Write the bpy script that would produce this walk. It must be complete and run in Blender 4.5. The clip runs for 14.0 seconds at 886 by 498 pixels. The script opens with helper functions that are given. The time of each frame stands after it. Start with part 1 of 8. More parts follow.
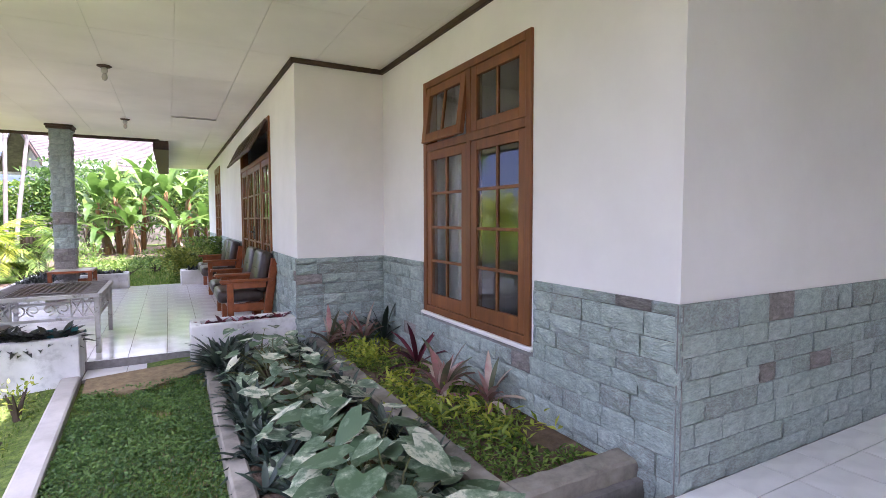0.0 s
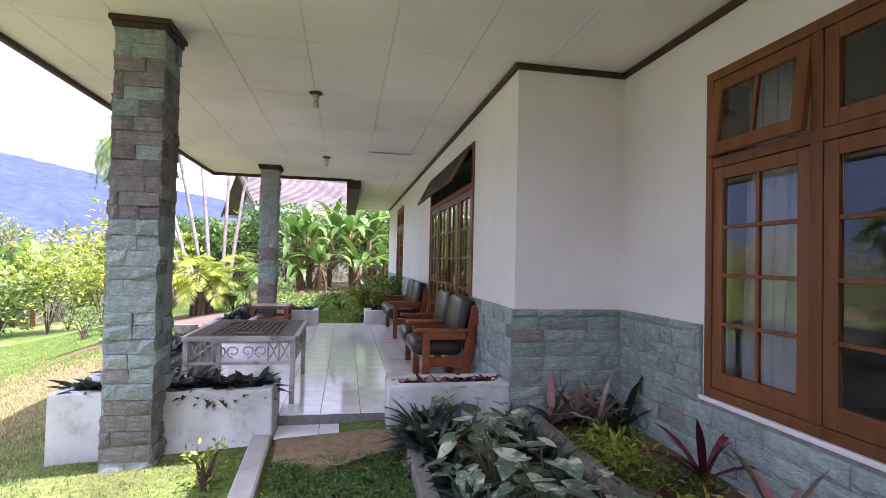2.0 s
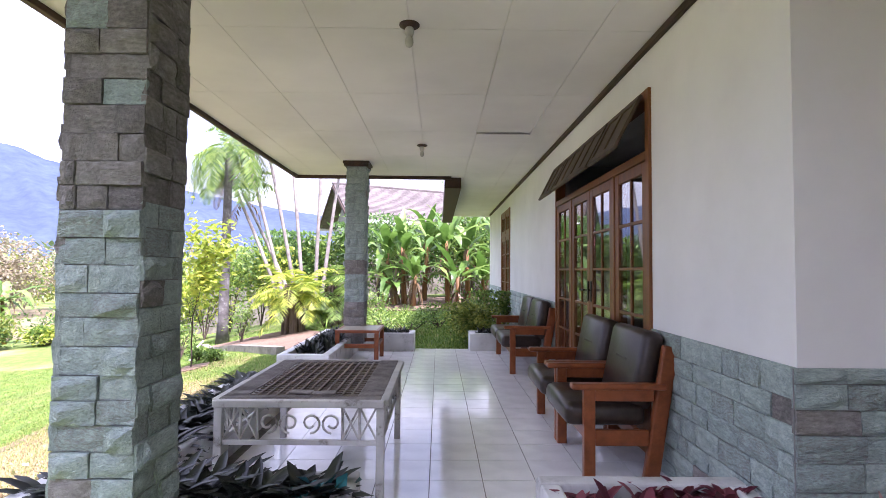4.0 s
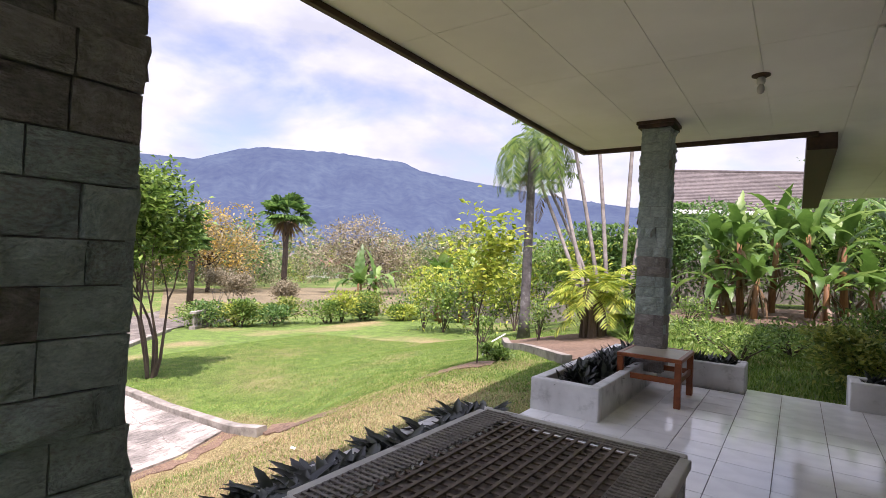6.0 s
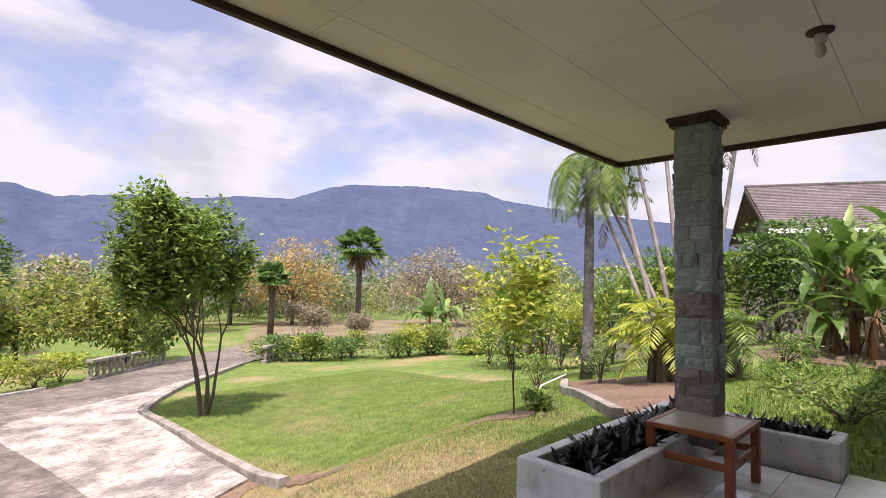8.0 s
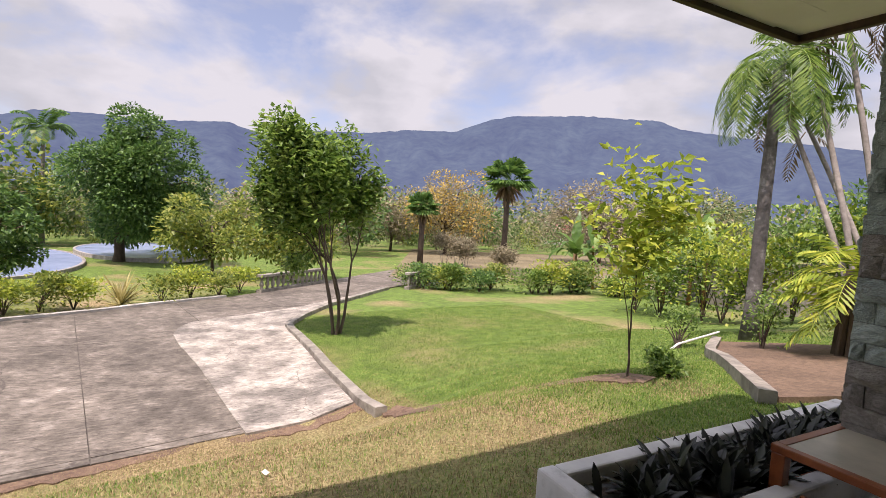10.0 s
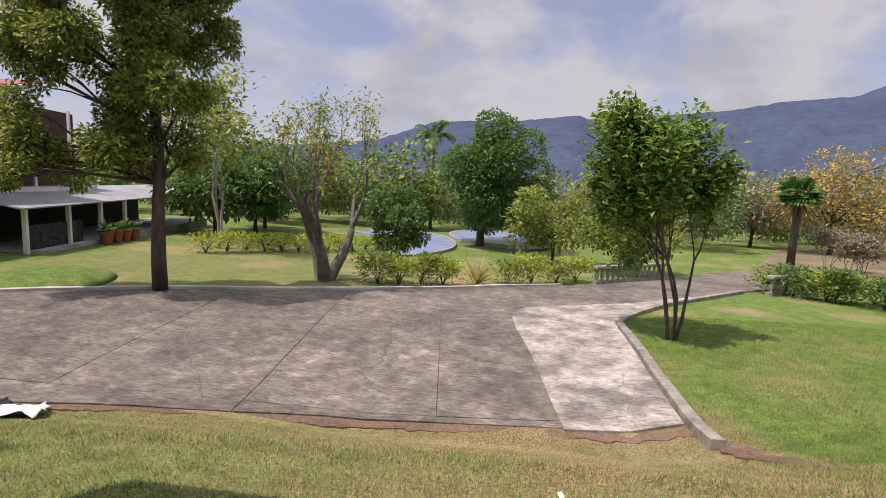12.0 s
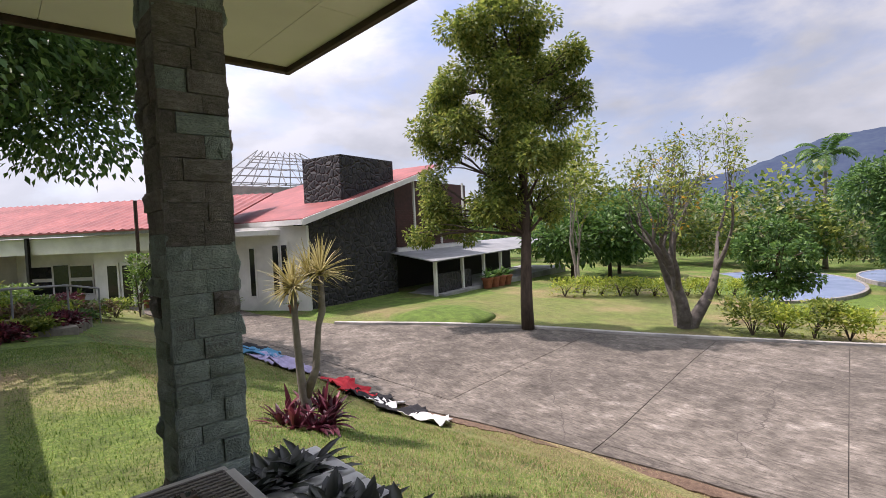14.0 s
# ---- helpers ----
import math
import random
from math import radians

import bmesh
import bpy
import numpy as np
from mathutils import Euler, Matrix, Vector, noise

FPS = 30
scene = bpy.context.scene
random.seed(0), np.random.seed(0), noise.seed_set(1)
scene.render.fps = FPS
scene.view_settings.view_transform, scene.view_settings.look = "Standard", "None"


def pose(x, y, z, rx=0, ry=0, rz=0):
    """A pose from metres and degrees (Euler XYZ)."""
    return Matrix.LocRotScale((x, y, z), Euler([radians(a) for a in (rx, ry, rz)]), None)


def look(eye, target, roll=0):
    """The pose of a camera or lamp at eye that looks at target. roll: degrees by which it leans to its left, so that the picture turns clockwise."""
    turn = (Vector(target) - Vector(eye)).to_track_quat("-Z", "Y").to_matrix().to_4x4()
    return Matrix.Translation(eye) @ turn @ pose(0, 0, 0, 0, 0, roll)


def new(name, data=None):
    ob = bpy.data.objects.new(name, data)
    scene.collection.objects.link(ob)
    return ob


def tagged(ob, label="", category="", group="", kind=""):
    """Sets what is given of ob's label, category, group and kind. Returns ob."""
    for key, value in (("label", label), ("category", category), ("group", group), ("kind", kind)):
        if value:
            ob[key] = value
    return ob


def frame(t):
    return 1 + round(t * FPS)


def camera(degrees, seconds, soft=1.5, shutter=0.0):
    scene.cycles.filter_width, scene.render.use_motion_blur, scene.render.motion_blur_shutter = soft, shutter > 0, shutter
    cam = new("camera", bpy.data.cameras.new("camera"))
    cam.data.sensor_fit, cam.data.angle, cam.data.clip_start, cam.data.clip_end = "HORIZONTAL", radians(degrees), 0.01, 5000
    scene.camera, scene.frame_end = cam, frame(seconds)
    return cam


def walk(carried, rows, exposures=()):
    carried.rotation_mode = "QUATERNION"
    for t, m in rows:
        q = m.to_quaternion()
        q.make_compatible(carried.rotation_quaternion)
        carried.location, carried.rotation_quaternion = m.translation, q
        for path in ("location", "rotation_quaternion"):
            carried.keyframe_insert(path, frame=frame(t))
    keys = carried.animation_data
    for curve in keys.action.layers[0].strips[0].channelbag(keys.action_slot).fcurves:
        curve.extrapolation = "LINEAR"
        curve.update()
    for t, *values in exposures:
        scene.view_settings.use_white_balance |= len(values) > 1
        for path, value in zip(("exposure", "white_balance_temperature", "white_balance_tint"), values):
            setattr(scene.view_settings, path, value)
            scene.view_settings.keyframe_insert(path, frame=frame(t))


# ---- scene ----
cam = camera(82.4, 14.0, soft=0.85)
METRES, EYE, TILT, LEAN, TURN = 8.0, 1.5, 0.0, 0.0, -28.4
ROWS = [
    (0.0, 0.0, 0.0, 0.0, -0.01, -3.46, 0.14),
    (0.5, -0.0162, 0.0199, -0.0009, 3.86, -2.42, -0.01),
    (1.0, -0.0401, 0.0461, -0.0003, 7.84, -1.01, 0.33),
    (1.5, -0.0596, 0.0856, 0.0001, 13.94, 0.49, -0.7),
    (2.0, -0.0919, 0.1209, -0.0036, 17.61, 1.37, -1.35),
    (4.5, -0.2317, 0.3445, -0.0012, 37.01, 2.73, 0.29),
    (5.0, -0.2579, 0.3873, 0.0006, 51.75, 2.38, 0.12),
    (5.5, -0.2853, 0.4325, 0.0042, 60.64, -0.19, -1.39),
    (6.0, -0.2961, 0.4788, 0.0029, 63.4, 0.86, -2.56),
    (6.5, -0.3109, 0.514, 0.0085, 63.88, 3.37, -3.06),
    (7.0, -0.3326, 0.5515, 0.0141, 62.67, 5.1, -1.8),
    (7.5, -0.342, 0.5893, 0.0108, 66.68, 5.52, -1.21),
    (8.0, -0.3536, 0.6239, 0.0161, 72.9, 3.9, -1.44),
    (8.5, -0.3769, 0.6547, 0.0164, 80.99, 2.11, -1.65),
    (11.0, -0.5166, 0.7652, 0.0124, 99.05, -9.58, -3.57),
    (11.5, -0.5305, 0.7556, 0.0177, 112.46, -7.98, -2.64),
    (12.0, -0.5325, 0.7528, 0.0215, 128.1, -7.31, -2.12),
    (12.5, -0.5291, 0.7543, 0.0217, 145.0, -6.61, -0.35),
    (13.0, -0.5236, 0.7563, 0.0211, 160.68, -4.49, 1.49),
    (13.5, -0.5210, 0.7610, 0.0235, 170.05, -2.48, 2.46),
    (14.0, -0.5253, 0.7619, 0.023, 166.4, -2.14, 2.59),
]
EXPOSURES = [(0.0, 2.47, 5900, 41), (1.0, 2.52, 5650, 41), (1.5, 2.27, 5750, 42), (2.0, 1.88, 5850, 42), (4.5, 2.05, 5850, 41), (5.0, 1.6, 6000, 41), (5.5, 1.22, 6200, 37), (6.5, 0.85, 6450, 34), (7.5, 0.9, 6600, 33), (8.5, 0.65, 6700, 31), (11.0, 0.45, 6800, 30), (11.5, 0.22, 6750, 30), (12.5, 0.15, 6650, 28), (14.0, 0.4, 6450, 28)]
walk(cam, [(t, pose(0, 0, EYE, TILT, LEAN, TURN) @ pose(METRES * x, METRES * y, METRES * z, 90 + pitch, roll, yaw)) for t, x, y, z, yaw, pitch, roll in ROWS], EXPOSURES)

# world, sun, exposure
SUN = Vector((0.27, -0.36, 1.0)).normalized()
world = bpy.data.worlds.new("sky")
scene.world = world
world.use_nodes = True
wn, wl = world.node_tree.nodes, world.node_tree.links
wn.clear()
sky = wn.new("ShaderNodeTexSky")
sky.sky_type, sky.sun_disc = "NISHITA", False
sky.sun_elevation = math.asin(SUN.z)
sky.sun_rotation = math.atan2(SUN.x, SUN.y)
sky.altitude, sky.air_density, sky.dust_density = 700, 1.0, 2.0
coord = wn.new("ShaderNodeTexCoord")
mapping = wn.new("ShaderNodeMapping")
mapping.inputs["Scale"].default_value = (1.0, 1.0, 2.2)
cloud_a = wn.new("ShaderNodeTexNoise")
cloud_a.inputs["Scale"].default_value, cloud_a.inputs["Detail"].default_value = 2.9, 10
cloud_a.inputs["Roughness"].default_value = 0.55
cloud_a.inputs["Distortion"].default_value = 0.25
ramp = wn.new("ShaderNodeValToRGB")
ramp.color_ramp.elements[0].position, ramp.color_ramp.elements[1].position = 0.37, 0.52
cloud_b = wn.new("ShaderNodeTexNoise")
cloud_b.inputs["Scale"].default_value, cloud_b.inputs["Detail"].default_value = 5.5, 9
tint = wn.new("ShaderNodeValToRGB")
tint.color_ramp.elements[0].position, tint.color_ramp.elements[1].position = 0.38, 0.58
tint.color_ramp.elements[0].color, tint.color_ramp.elements[1].color = (2.85, 3.2, 3.35, 1), (3.7, 4.05, 4.15, 1)
mix = wn.new("ShaderNodeMixRGB")
back = wn.new("ShaderNodeBackground")
back.inputs["Strength"].default_value = 0.15
wout = wn.new("ShaderNodeOutputWorld")
wl.new(coord.outputs["Generated"], mapping.inputs["Vector"])
for node in (cloud_a, cloud_b):
    wl.new(mapping.outputs["Vector"], node.inputs["Vector"])
wl.new(cloud_a.outputs["Fac"], ramp.inputs["Fac"])
wl.new(cloud_b.outputs["Fac"], tint.inputs["Fac"])
wl.new(ramp.outputs["Color"], mix.inputs["Fac"])
veil = wn.new("ShaderNodeMixRGB")
veil.inputs["Fac"].default_value = 0.35
veil.inputs["Color2"].default_value = (2.5, 2.75, 3.0, 1)
wl.new(sky.outputs["Color"], veil.inputs["Color1"])
wl.new(veil.outputs["Color"], mix.inputs["Color1"])
wl.new(tint.outputs["Color"], mix.inputs["Color2"])
# the haze and thin cloud brighten evenly towards the sun
glow = wn.new("ShaderNodeVectorMath")
glow.operation = "DOT_PRODUCT"
glow.inputs[1].default_value = SUN
spread_of_glow = wn.new("ShaderNodeMapRange")
spread_of_glow.interpolation_type = "SMOOTHSTEP"
for key, value in (("From Min", 0.1), ("From Max", 1.0), ("To Min", 0.88), ("To Max", 2.3)):
    spread_of_glow.inputs[key].default_value = value
bright = wn.new("ShaderNodeVectorMath")
bright.operation = "SCALE"
wl.new(coord.outputs["Generated"], glow.inputs[0])
wl.new(glow.outputs["Value"], spread_of_glow.inputs["Value"])
wl.new(mix.outputs["Color"], bright.inputs[0])
wl.new(spread_of_glow.outputs["Result"], bright.inputs["Scale"])
wl.new(bright.outputs["Vector"], back.inputs["Color"])
wl.new(back.outputs["Background"], wout.inputs["Surface"])
sun = new("sun", bpy.data.lights.new("sun", "SUN"))
sun.data.energy, sun.data.angle, sun.data.color = 4.4, radians(0.6), (1.0, 0.95, 0.87)
sun.matrix_world = look(SUN * 50, (0, 0, 0))


# ---- materials ----
def ramp_stops(node, stops):
    el = node.color_ramp.elements
    while len(el) < len(stops):
        el.new(0.5)
    for e, (p, c) in zip(el, stops):
        e.position, e.color = p, (*c, 1)


def mat(name, stops, scale=4.0, rough=0.7, metal=0.0, bump=0.15, fine=60.0, stain=0.25, per_object=0.0, per_island=0.0,
        spec=0.4, stretch=(1, 1, 1), stain_scale=0.8, translucent=0.0, bump_dist=0.004, rough_var=0.1):
    """A surface with colour stops over grain noise, large stains, fine relief and optional variation from piece to piece."""
    m = bpy.data.materials.new(name)
    m.use_nodes = True
    nt = m.node_tree
    n, l = nt.nodes, nt.links
    bsdf = n["Principled BSDF"]
    co = n.new("ShaderNodeTexCoord")
    mp = n.new("ShaderNodeMapping")
    mp.inputs["Scale"].default_value = stretch
    l.new(co.outputs["Object"], mp.inputs["Vector"])
    vec = mp.outputs["Vector"]
    grain = n.new("ShaderNodeTexNoise")
    grain.inputs["Scale"].default_value, grain.inputs["Detail"].default_value = scale, 8
    grain.inputs["Roughness"].default_value = 0.65
    l.new(vec, grain.inputs["Vector"])
    fac = grain.outputs["Fac"]
    for amount, source in ((per_object, "obj"), (per_island, "isl")):
        if amount:
            if source == "obj":
                info = n.new("ShaderNodeObjectInfo").outputs["Random"]
            else:
                info = n.new("ShaderNodeNewGeometry").outputs["Random Per Island"]
            sub = n.new("ShaderNodeMath")
            sub.operation = "SUBTRACT"
            sub.inputs[1].default_value = 0.5
            l.new(info, sub.inputs[0])
            mul = n.new("ShaderNodeMath")
            mul.operation = "MULTIPLY_ADD"
            mul.inputs[1].default_value = amount
            l.new(sub.outputs[0], mul.inputs[0])
            l.new(fac, mul.inputs[2])
            fac = mul.outputs[0]
    cr = n.new("ShaderNodeValToRGB")
    ramp_stops(cr, stops)
    l.new(fac, cr.inputs["Fac"])
    col = cr.outputs["Color"]
    if stain:
        st = n.new("ShaderNodeTexNoise")
        st.inputs["Scale"].default_value, st.inputs["Detail"].default_value = stain_scale, 5
        l.new(vec, st.inputs["Vector"])
        sr = n.new("ShaderNodeValToRGB")
        ramp_stops(sr, [(0.35, (1 - stain,) * 3), (0.62, (1, 1, 1))])
        l.new(st.outputs["Fac"], sr.inputs["Fac"])
        mx = n.new("ShaderNodeMixRGB")
        mx.blend_type = "MULTIPLY"
        mx.inputs["Fac"].default_value = 1
        l.new(col, mx.inputs["Color1"])
        l.new(sr.outputs["Color"], mx.inputs["Color2"])
        col = mx.outputs["Color"]
    l.new(col, bsdf.inputs["Base Color"])
    bsdf.inputs["Metallic"].default_value = metal
    bsdf.inputs["Specular IOR Level"].default_value = spec
    rr = n.new("ShaderNodeMapRange")
    rr.inputs["To Min"].default_value, rr.inputs["To Max"].default_value = max(0.02, rough - rough_var), min(1, rough + rough_var)
    l.new(grain.outputs["Fac"], rr.inputs["Value"])
    l.new(rr.outputs["Result"], bsdf.inputs["Roughness"])
    if bump:
        fn = n.new("ShaderNodeTexNoise")
        fn.inputs["Scale"].default_value, fn.inputs["Detail"].default_value = fine, 6
        l.new(vec, fn.inputs["Vector"])
        bp = n.new("ShaderNodeBump")
        bp.inputs["Strength"].default_value, bp.inputs["Distance"].default_value = bump, bump_dist
        l.new(fn.outputs["Fac"], bp.inputs["Height"])
        l.new(bp.outputs["Normal"], bsdf.inputs["Normal"])
    if translucent:
        tr = n.new("ShaderNodeBsdfTranslucent")
        l.new(col, tr.inputs["Color"])
        ms = n.new("ShaderNodeMixShader")
        ms.inputs["Fac"].default_value = translucent
        l.new(bsdf.outputs[0], ms.inputs[1])
        l.new(tr.outputs[0], ms.inputs[2])
        l.new(ms.outputs[0], n["Material Output"].inputs["Surface"])
    return m


def grey(v, k=1.0):
    return (v, v * k, v * k * k)


M = {}
M["plaster"] = mat("white plaster", [(0.3, (0.80, 0.79, 0.765)), (0.7, (0.87, 0.86, 0.84))], 1.5, 0.85, bump=0.12, fine=35, stain=0.10)
M["ceiling"] = mat("ceiling board", [(0.3, (0.84, 0.80, 0.75)), (0.7, (0.90, 0.865, 0.82))], 1.2, 0.85, bump=0.05, stain=0.12, per_island=0.15)
M["darktrim"] = mat("dark stained wood", [(0.3, (0.03, 0.018, 0.012)), (0.7, (0.10, 0.055, 0.035))], 12, 0.6, stretch=(1, 0.15, 1))
M["teak"] = mat("varnished teak frame", [(0.3, (0.16, 0.055, 0.018)), (0.7, (0.30, 0.115, 0.038))], 9, 0.42, stretch=(1.5, 1.5, 0.2), stain=0.3, per_object=0.15)
M["chairwood"] = mat("reddish varnished wood", [(0.3, (0.19, 0.05, 0.016)), (0.7, (0.34, 0.10, 0.032))], 9, 0.35, stretch=(1.5, 0.3, 1.5), stain=0.25, per_object=0.15)
M["leather"] = mat("dark brown leatherette", [(0.3, (0.026, 0.018, 0.015)), (0.7, (0.055, 0.038, 0.031))], 20, 0.33, bump=0.25, fine=90, stain=0.2)
M["stone"] = mat("green slate stone", [(0.2, (0.28, 0.285, 0.27)), (0.4, (0.36, 0.45, 0.42)), (0.6, (0.45, 0.54, 0.50)), (0.82, (0.62, 0.65, 0.60))], 11, 0.8,
                 bump=0.9, fine=11, stain=0.3, per_object=0.25, per_island=0.25, stain_scale=3, bump_dist=0.015)
M["stonegrey"] = mat("grey brown stone", [(0.25, (0.17, 0.16, 0.15)), (0.5, (0.29, 0.27, 0.25)), (0.8, (0.42, 0.40, 0.37))], 7, 0.85,
                     bump=0.8, fine=18, stain=0.3, per_object=0.3, stain_scale=3, bump_dist=0.015)
M["mortar"] = mat("grey mortar", [(0.3, (0.2, 0.2, 0.19)), (0.7, (0.36, 0.36, 0.34))], 12, 0.9, bump=0.5, fine=40)
M["tile"] = mat("white glazed floor tile", [(0.3, (0.83, 0.83, 0.825)), (0.7, (0.89, 0.89, 0.88))], 2, 0.09, bump=0.02, fine=8, stain=0.10, per_object=0.15, spec=0.5, rough_var=0.05, stain_scale=1.5)
M["grout"] = mat("grey grout", [(0.3, (0.16, 0.15, 0.14)), (0.7, (0.28, 0.27, 0.25))], 20, 0.9)
M["whitewash"] = mat("stained whitewashed masonry", [(0.3, (0.42, 0.42, 0.40)), (0.45, (0.70, 0.70, 0.68)), (0.75, (0.80, 0.80, 0.78))], 5, 0.85, bump=0.4, fine=22, stain=0.3, stain_scale=2.2)
M["concrete"] = mat("weathered driveway concrete", [(0.25, (0.068, 0.06, 0.048)), (0.45, (0.138, 0.122, 0.10)), (0.6, (0.20, 0.178, 0.148)), (0.8, (0.36, 0.33, 0.285))], 2.6, 0.9, bump=0.6, fine=40, stain=0.4, stain_scale=0.5, per_object=0.12)
def add_cracks(m, scale, width, colour):
    """Thin wandering cracks and pale patches over a surface."""
    n, l = m.node_tree.nodes, m.node_tree.links
    b = n["Principled BSDF"]
    src = b.inputs["Base Color"].links[0].from_socket
    co = n.new("ShaderNodeTexCoord")
    ns = n.new("ShaderNodeTexNoise")
    ns.inputs["Scale"].default_value, ns.inputs["Detail"].default_value = 1.3, 6
    l.new(co.outputs["Object"], ns.inputs["Vector"])
    ad = n.new("ShaderNodeMixRGB")
    ad.blend_type = "ADD"
    ad.inputs["Fac"].default_value = 0.8
    l.new(co.outputs["Object"], ad.inputs["Color1"])
    l.new(ns.outputs["Color"], ad.inputs["Color2"])
    vo = n.new("ShaderNodeTexVoronoi")
    vo.feature = "DISTANCE_TO_EDGE"
    vo.inputs["Scale"].default_value = scale
    l.new(ad.outputs["Color"], vo.inputs["Vector"])
    r = n.new("ShaderNodeValToRGB")
    ramp_stops(r, [(0.0, (0, 0, 0)), (width, (1, 1, 1))])
    l.new(vo.outputs["Distance"], r.inputs["Fac"])
    sp = n.new("ShaderNodeTexNoise")
    sp.inputs["Scale"].default_value, sp.inputs["Detail"].default_value = 8.0, 12
    sp.inputs["Roughness"].default_value = 0.75
    drawn = n.new("ShaderNodeMapping")
    drawn.inputs["Scale"].default_value = (2.2, 0.7, 1.0)
    drawn.inputs["Rotation"].default_value = (0, 0, radians(-14))
    l.new(co.outputs["Object"], drawn.inputs["Vector"])
    l.new(drawn.outputs["Vector"], sp.inputs["Vector"])
    sr = n.new("ShaderNodeValToRGB")
    ramp_stops(sr, [(0.38, (0.5, 0.48, 0.45)), (0.47, (0.9, 0.89, 0.87)), (0.56, (1.1, 1.08, 1.05)), (0.66, (1.75, 1.7, 1.62))])
    l.new(sp.outputs["Fac"], sr.inputs["Fac"])
    mu = n.new("ShaderNodeMixRGB")
    mu.blend_type = "MULTIPLY"
    mu.inputs["Fac"].default_value = 1
    l.new(src, mu.inputs["Color1"])
    l.new(sr.outputs["Color"], mu.inputs["Color2"])
    mx = n.new("ShaderNodeMixRGB")
    l.new(r.outputs["Color"], mx.inputs["Fac"])
    mx.inputs["Color1"].default_value = (*colour, 1)
    l.new(mu.outputs["Color"], mx.inputs["Color2"])
    l.new(mx.outputs["Color"], b.inputs["Base Color"])


add_cracks(M["concrete"], 0.22, 0.0025, (0.07, 0.06, 0.05))
M["palecon"] = mat("pale concrete", [(0.25, (0.36, 0.34, 0.30)), (0.5, (0.50, 0.475, 0.43)), (0.8, (0.60, 0.57, 0.52))], 3, 0.9, bump=0.5, fine=25, stain=0.4, stain_scale=0.9)
M["apron"] = mat("pale patched concrete", [(0.25, (0.20, 0.182, 0.155)), (0.45, (0.35, 0.325, 0.28)), (0.65, (0.44, 0.41, 0.36)), (0.85, (0.52, 0.49, 0.44))], 3.5, 0.9, bump=0.5, fine=25, stain=0.6, stain_scale=1.3)
add_cracks(M["apron"], 0.35, 0.003, (0.12, 0.10, 0.08))
M["kerb"] = mat("mossy concrete kerb", [(0.25, (0.12, 0.112, 0.09)), (0.5, (0.27, 0.248, 0.205)), (0.8, (0.40, 0.37, 0.315))], 6, 0.9, bump=0.5, fine=30, stain=0.35, stain_scale=2)
M["soil"] = mat("dry brown soil", [(0.25, (0.075, 0.05, 0.032)), (0.5, (0.15, 0.10, 0.065)), (0.8, (0.24, 0.165, 0.11))], 14, 0.95, bump=0.9, fine=45, stain=0.3, bump_dist=0.01)
M["darksoil"] = mat("dark potting soil", [(0.3, (0.03, 0.022, 0.016)), (0.7, (0.07, 0.05, 0.035))], 20, 0.95, bump=0.8, fine=60, bump_dist=0.01)
M["iron"] = mat("chipped white painted iron", [(0.3, (0.18, 0.15, 0.12)), (0.42, (0.55, 0.54, 0.50)), (0.8, (0.66, 0.65, 0.61))], 10, 0.6, bump=0.3, stain=0.3, stain_scale=3)
M["rust"] = mat("rusty expanded metal mesh", [(0.3, (0.13, 0.10, 0.082)), (0.7, (0.27, 0.22, 0.18))], 18, 0.8, metal=0.2, bump=0.4)
M["laminate"] = mat("worn cream laminate", [(0.3, (0.40, 0.36, 0.27)), (0.7, (0.55, 0.50, 0.39))], 4, 0.35, stain=0.3, stain_scale=2)
M["lamp"] = mat("dusty white lamp holder", [(0.3, (0.45, 0.44, 0.41)), (0.7, (0.6, 0.58, 0.54))], 8, 0.5, bump=0)
M["curtain"] = mat("white curtain", [(0.3, (0.66, 0.66, 0.65)), (0.7, (0.8, 0.8, 0.79))], 6, 0.9, bump=0.2)
M["room"] = mat("room plaster", [(0.3, (0.72, 0.71, 0.67)), (0.7, (0.8, 0.79, 0.75))], 2, 0.9)
M["whitepaint"] = mat("white painted furniture", [(0.3, (0.68, 0.67, 0.63)), (0.7, (0.8, 0.79, 0.75))], 4, 0.5, bump=0.05)


def glass_mat():
    m = bpy.data.materials.new("window glass")
    m.use_nodes = True
    b = m.node_tree.nodes["Principled BSDF"]
    b.inputs["Base Color"].default_value = (0.93, 0.96, 0.95, 1)
    b.inputs["Roughness"].default_value = 0.01
    b.inputs["Transmission Weight"].default_value = 1.0
    b.inputs["IOR"].default_value = 1.52
    return m


M["glass"] = glass_mat()


# ---- mesh helpers ----
def box(bm, x0, y0, z0, x1, y1, z1, bevel=0.0, m=None):
    """A box added to bm, with bevelled edges, turned by m."""
    r = bmesh.ops.create_cube(bm, size=1)
    vs = r["verts"]
    for v in vs:
        v.co = Vector((x0 + (v.co.x + 0.5) * (x1 - x0), y0 + (v.co.y + 0.5) * (y1 - y0), z0 + (v.co.z + 0.5) * (z1 - z0)))
    if bevel:
        es = list({e for v in vs for e in v.link_edges})
        vs = list({v for f in bmesh.ops.bevel(bm, geom=es, offset=bevel, segments=2, affect="EDGES", profile=0.5)["faces"] for v in f.verts} | {v for v in vs if v.is_valid})
    if m is not None:
        for v in vs:
            v.co = m @ v.co
    return vs


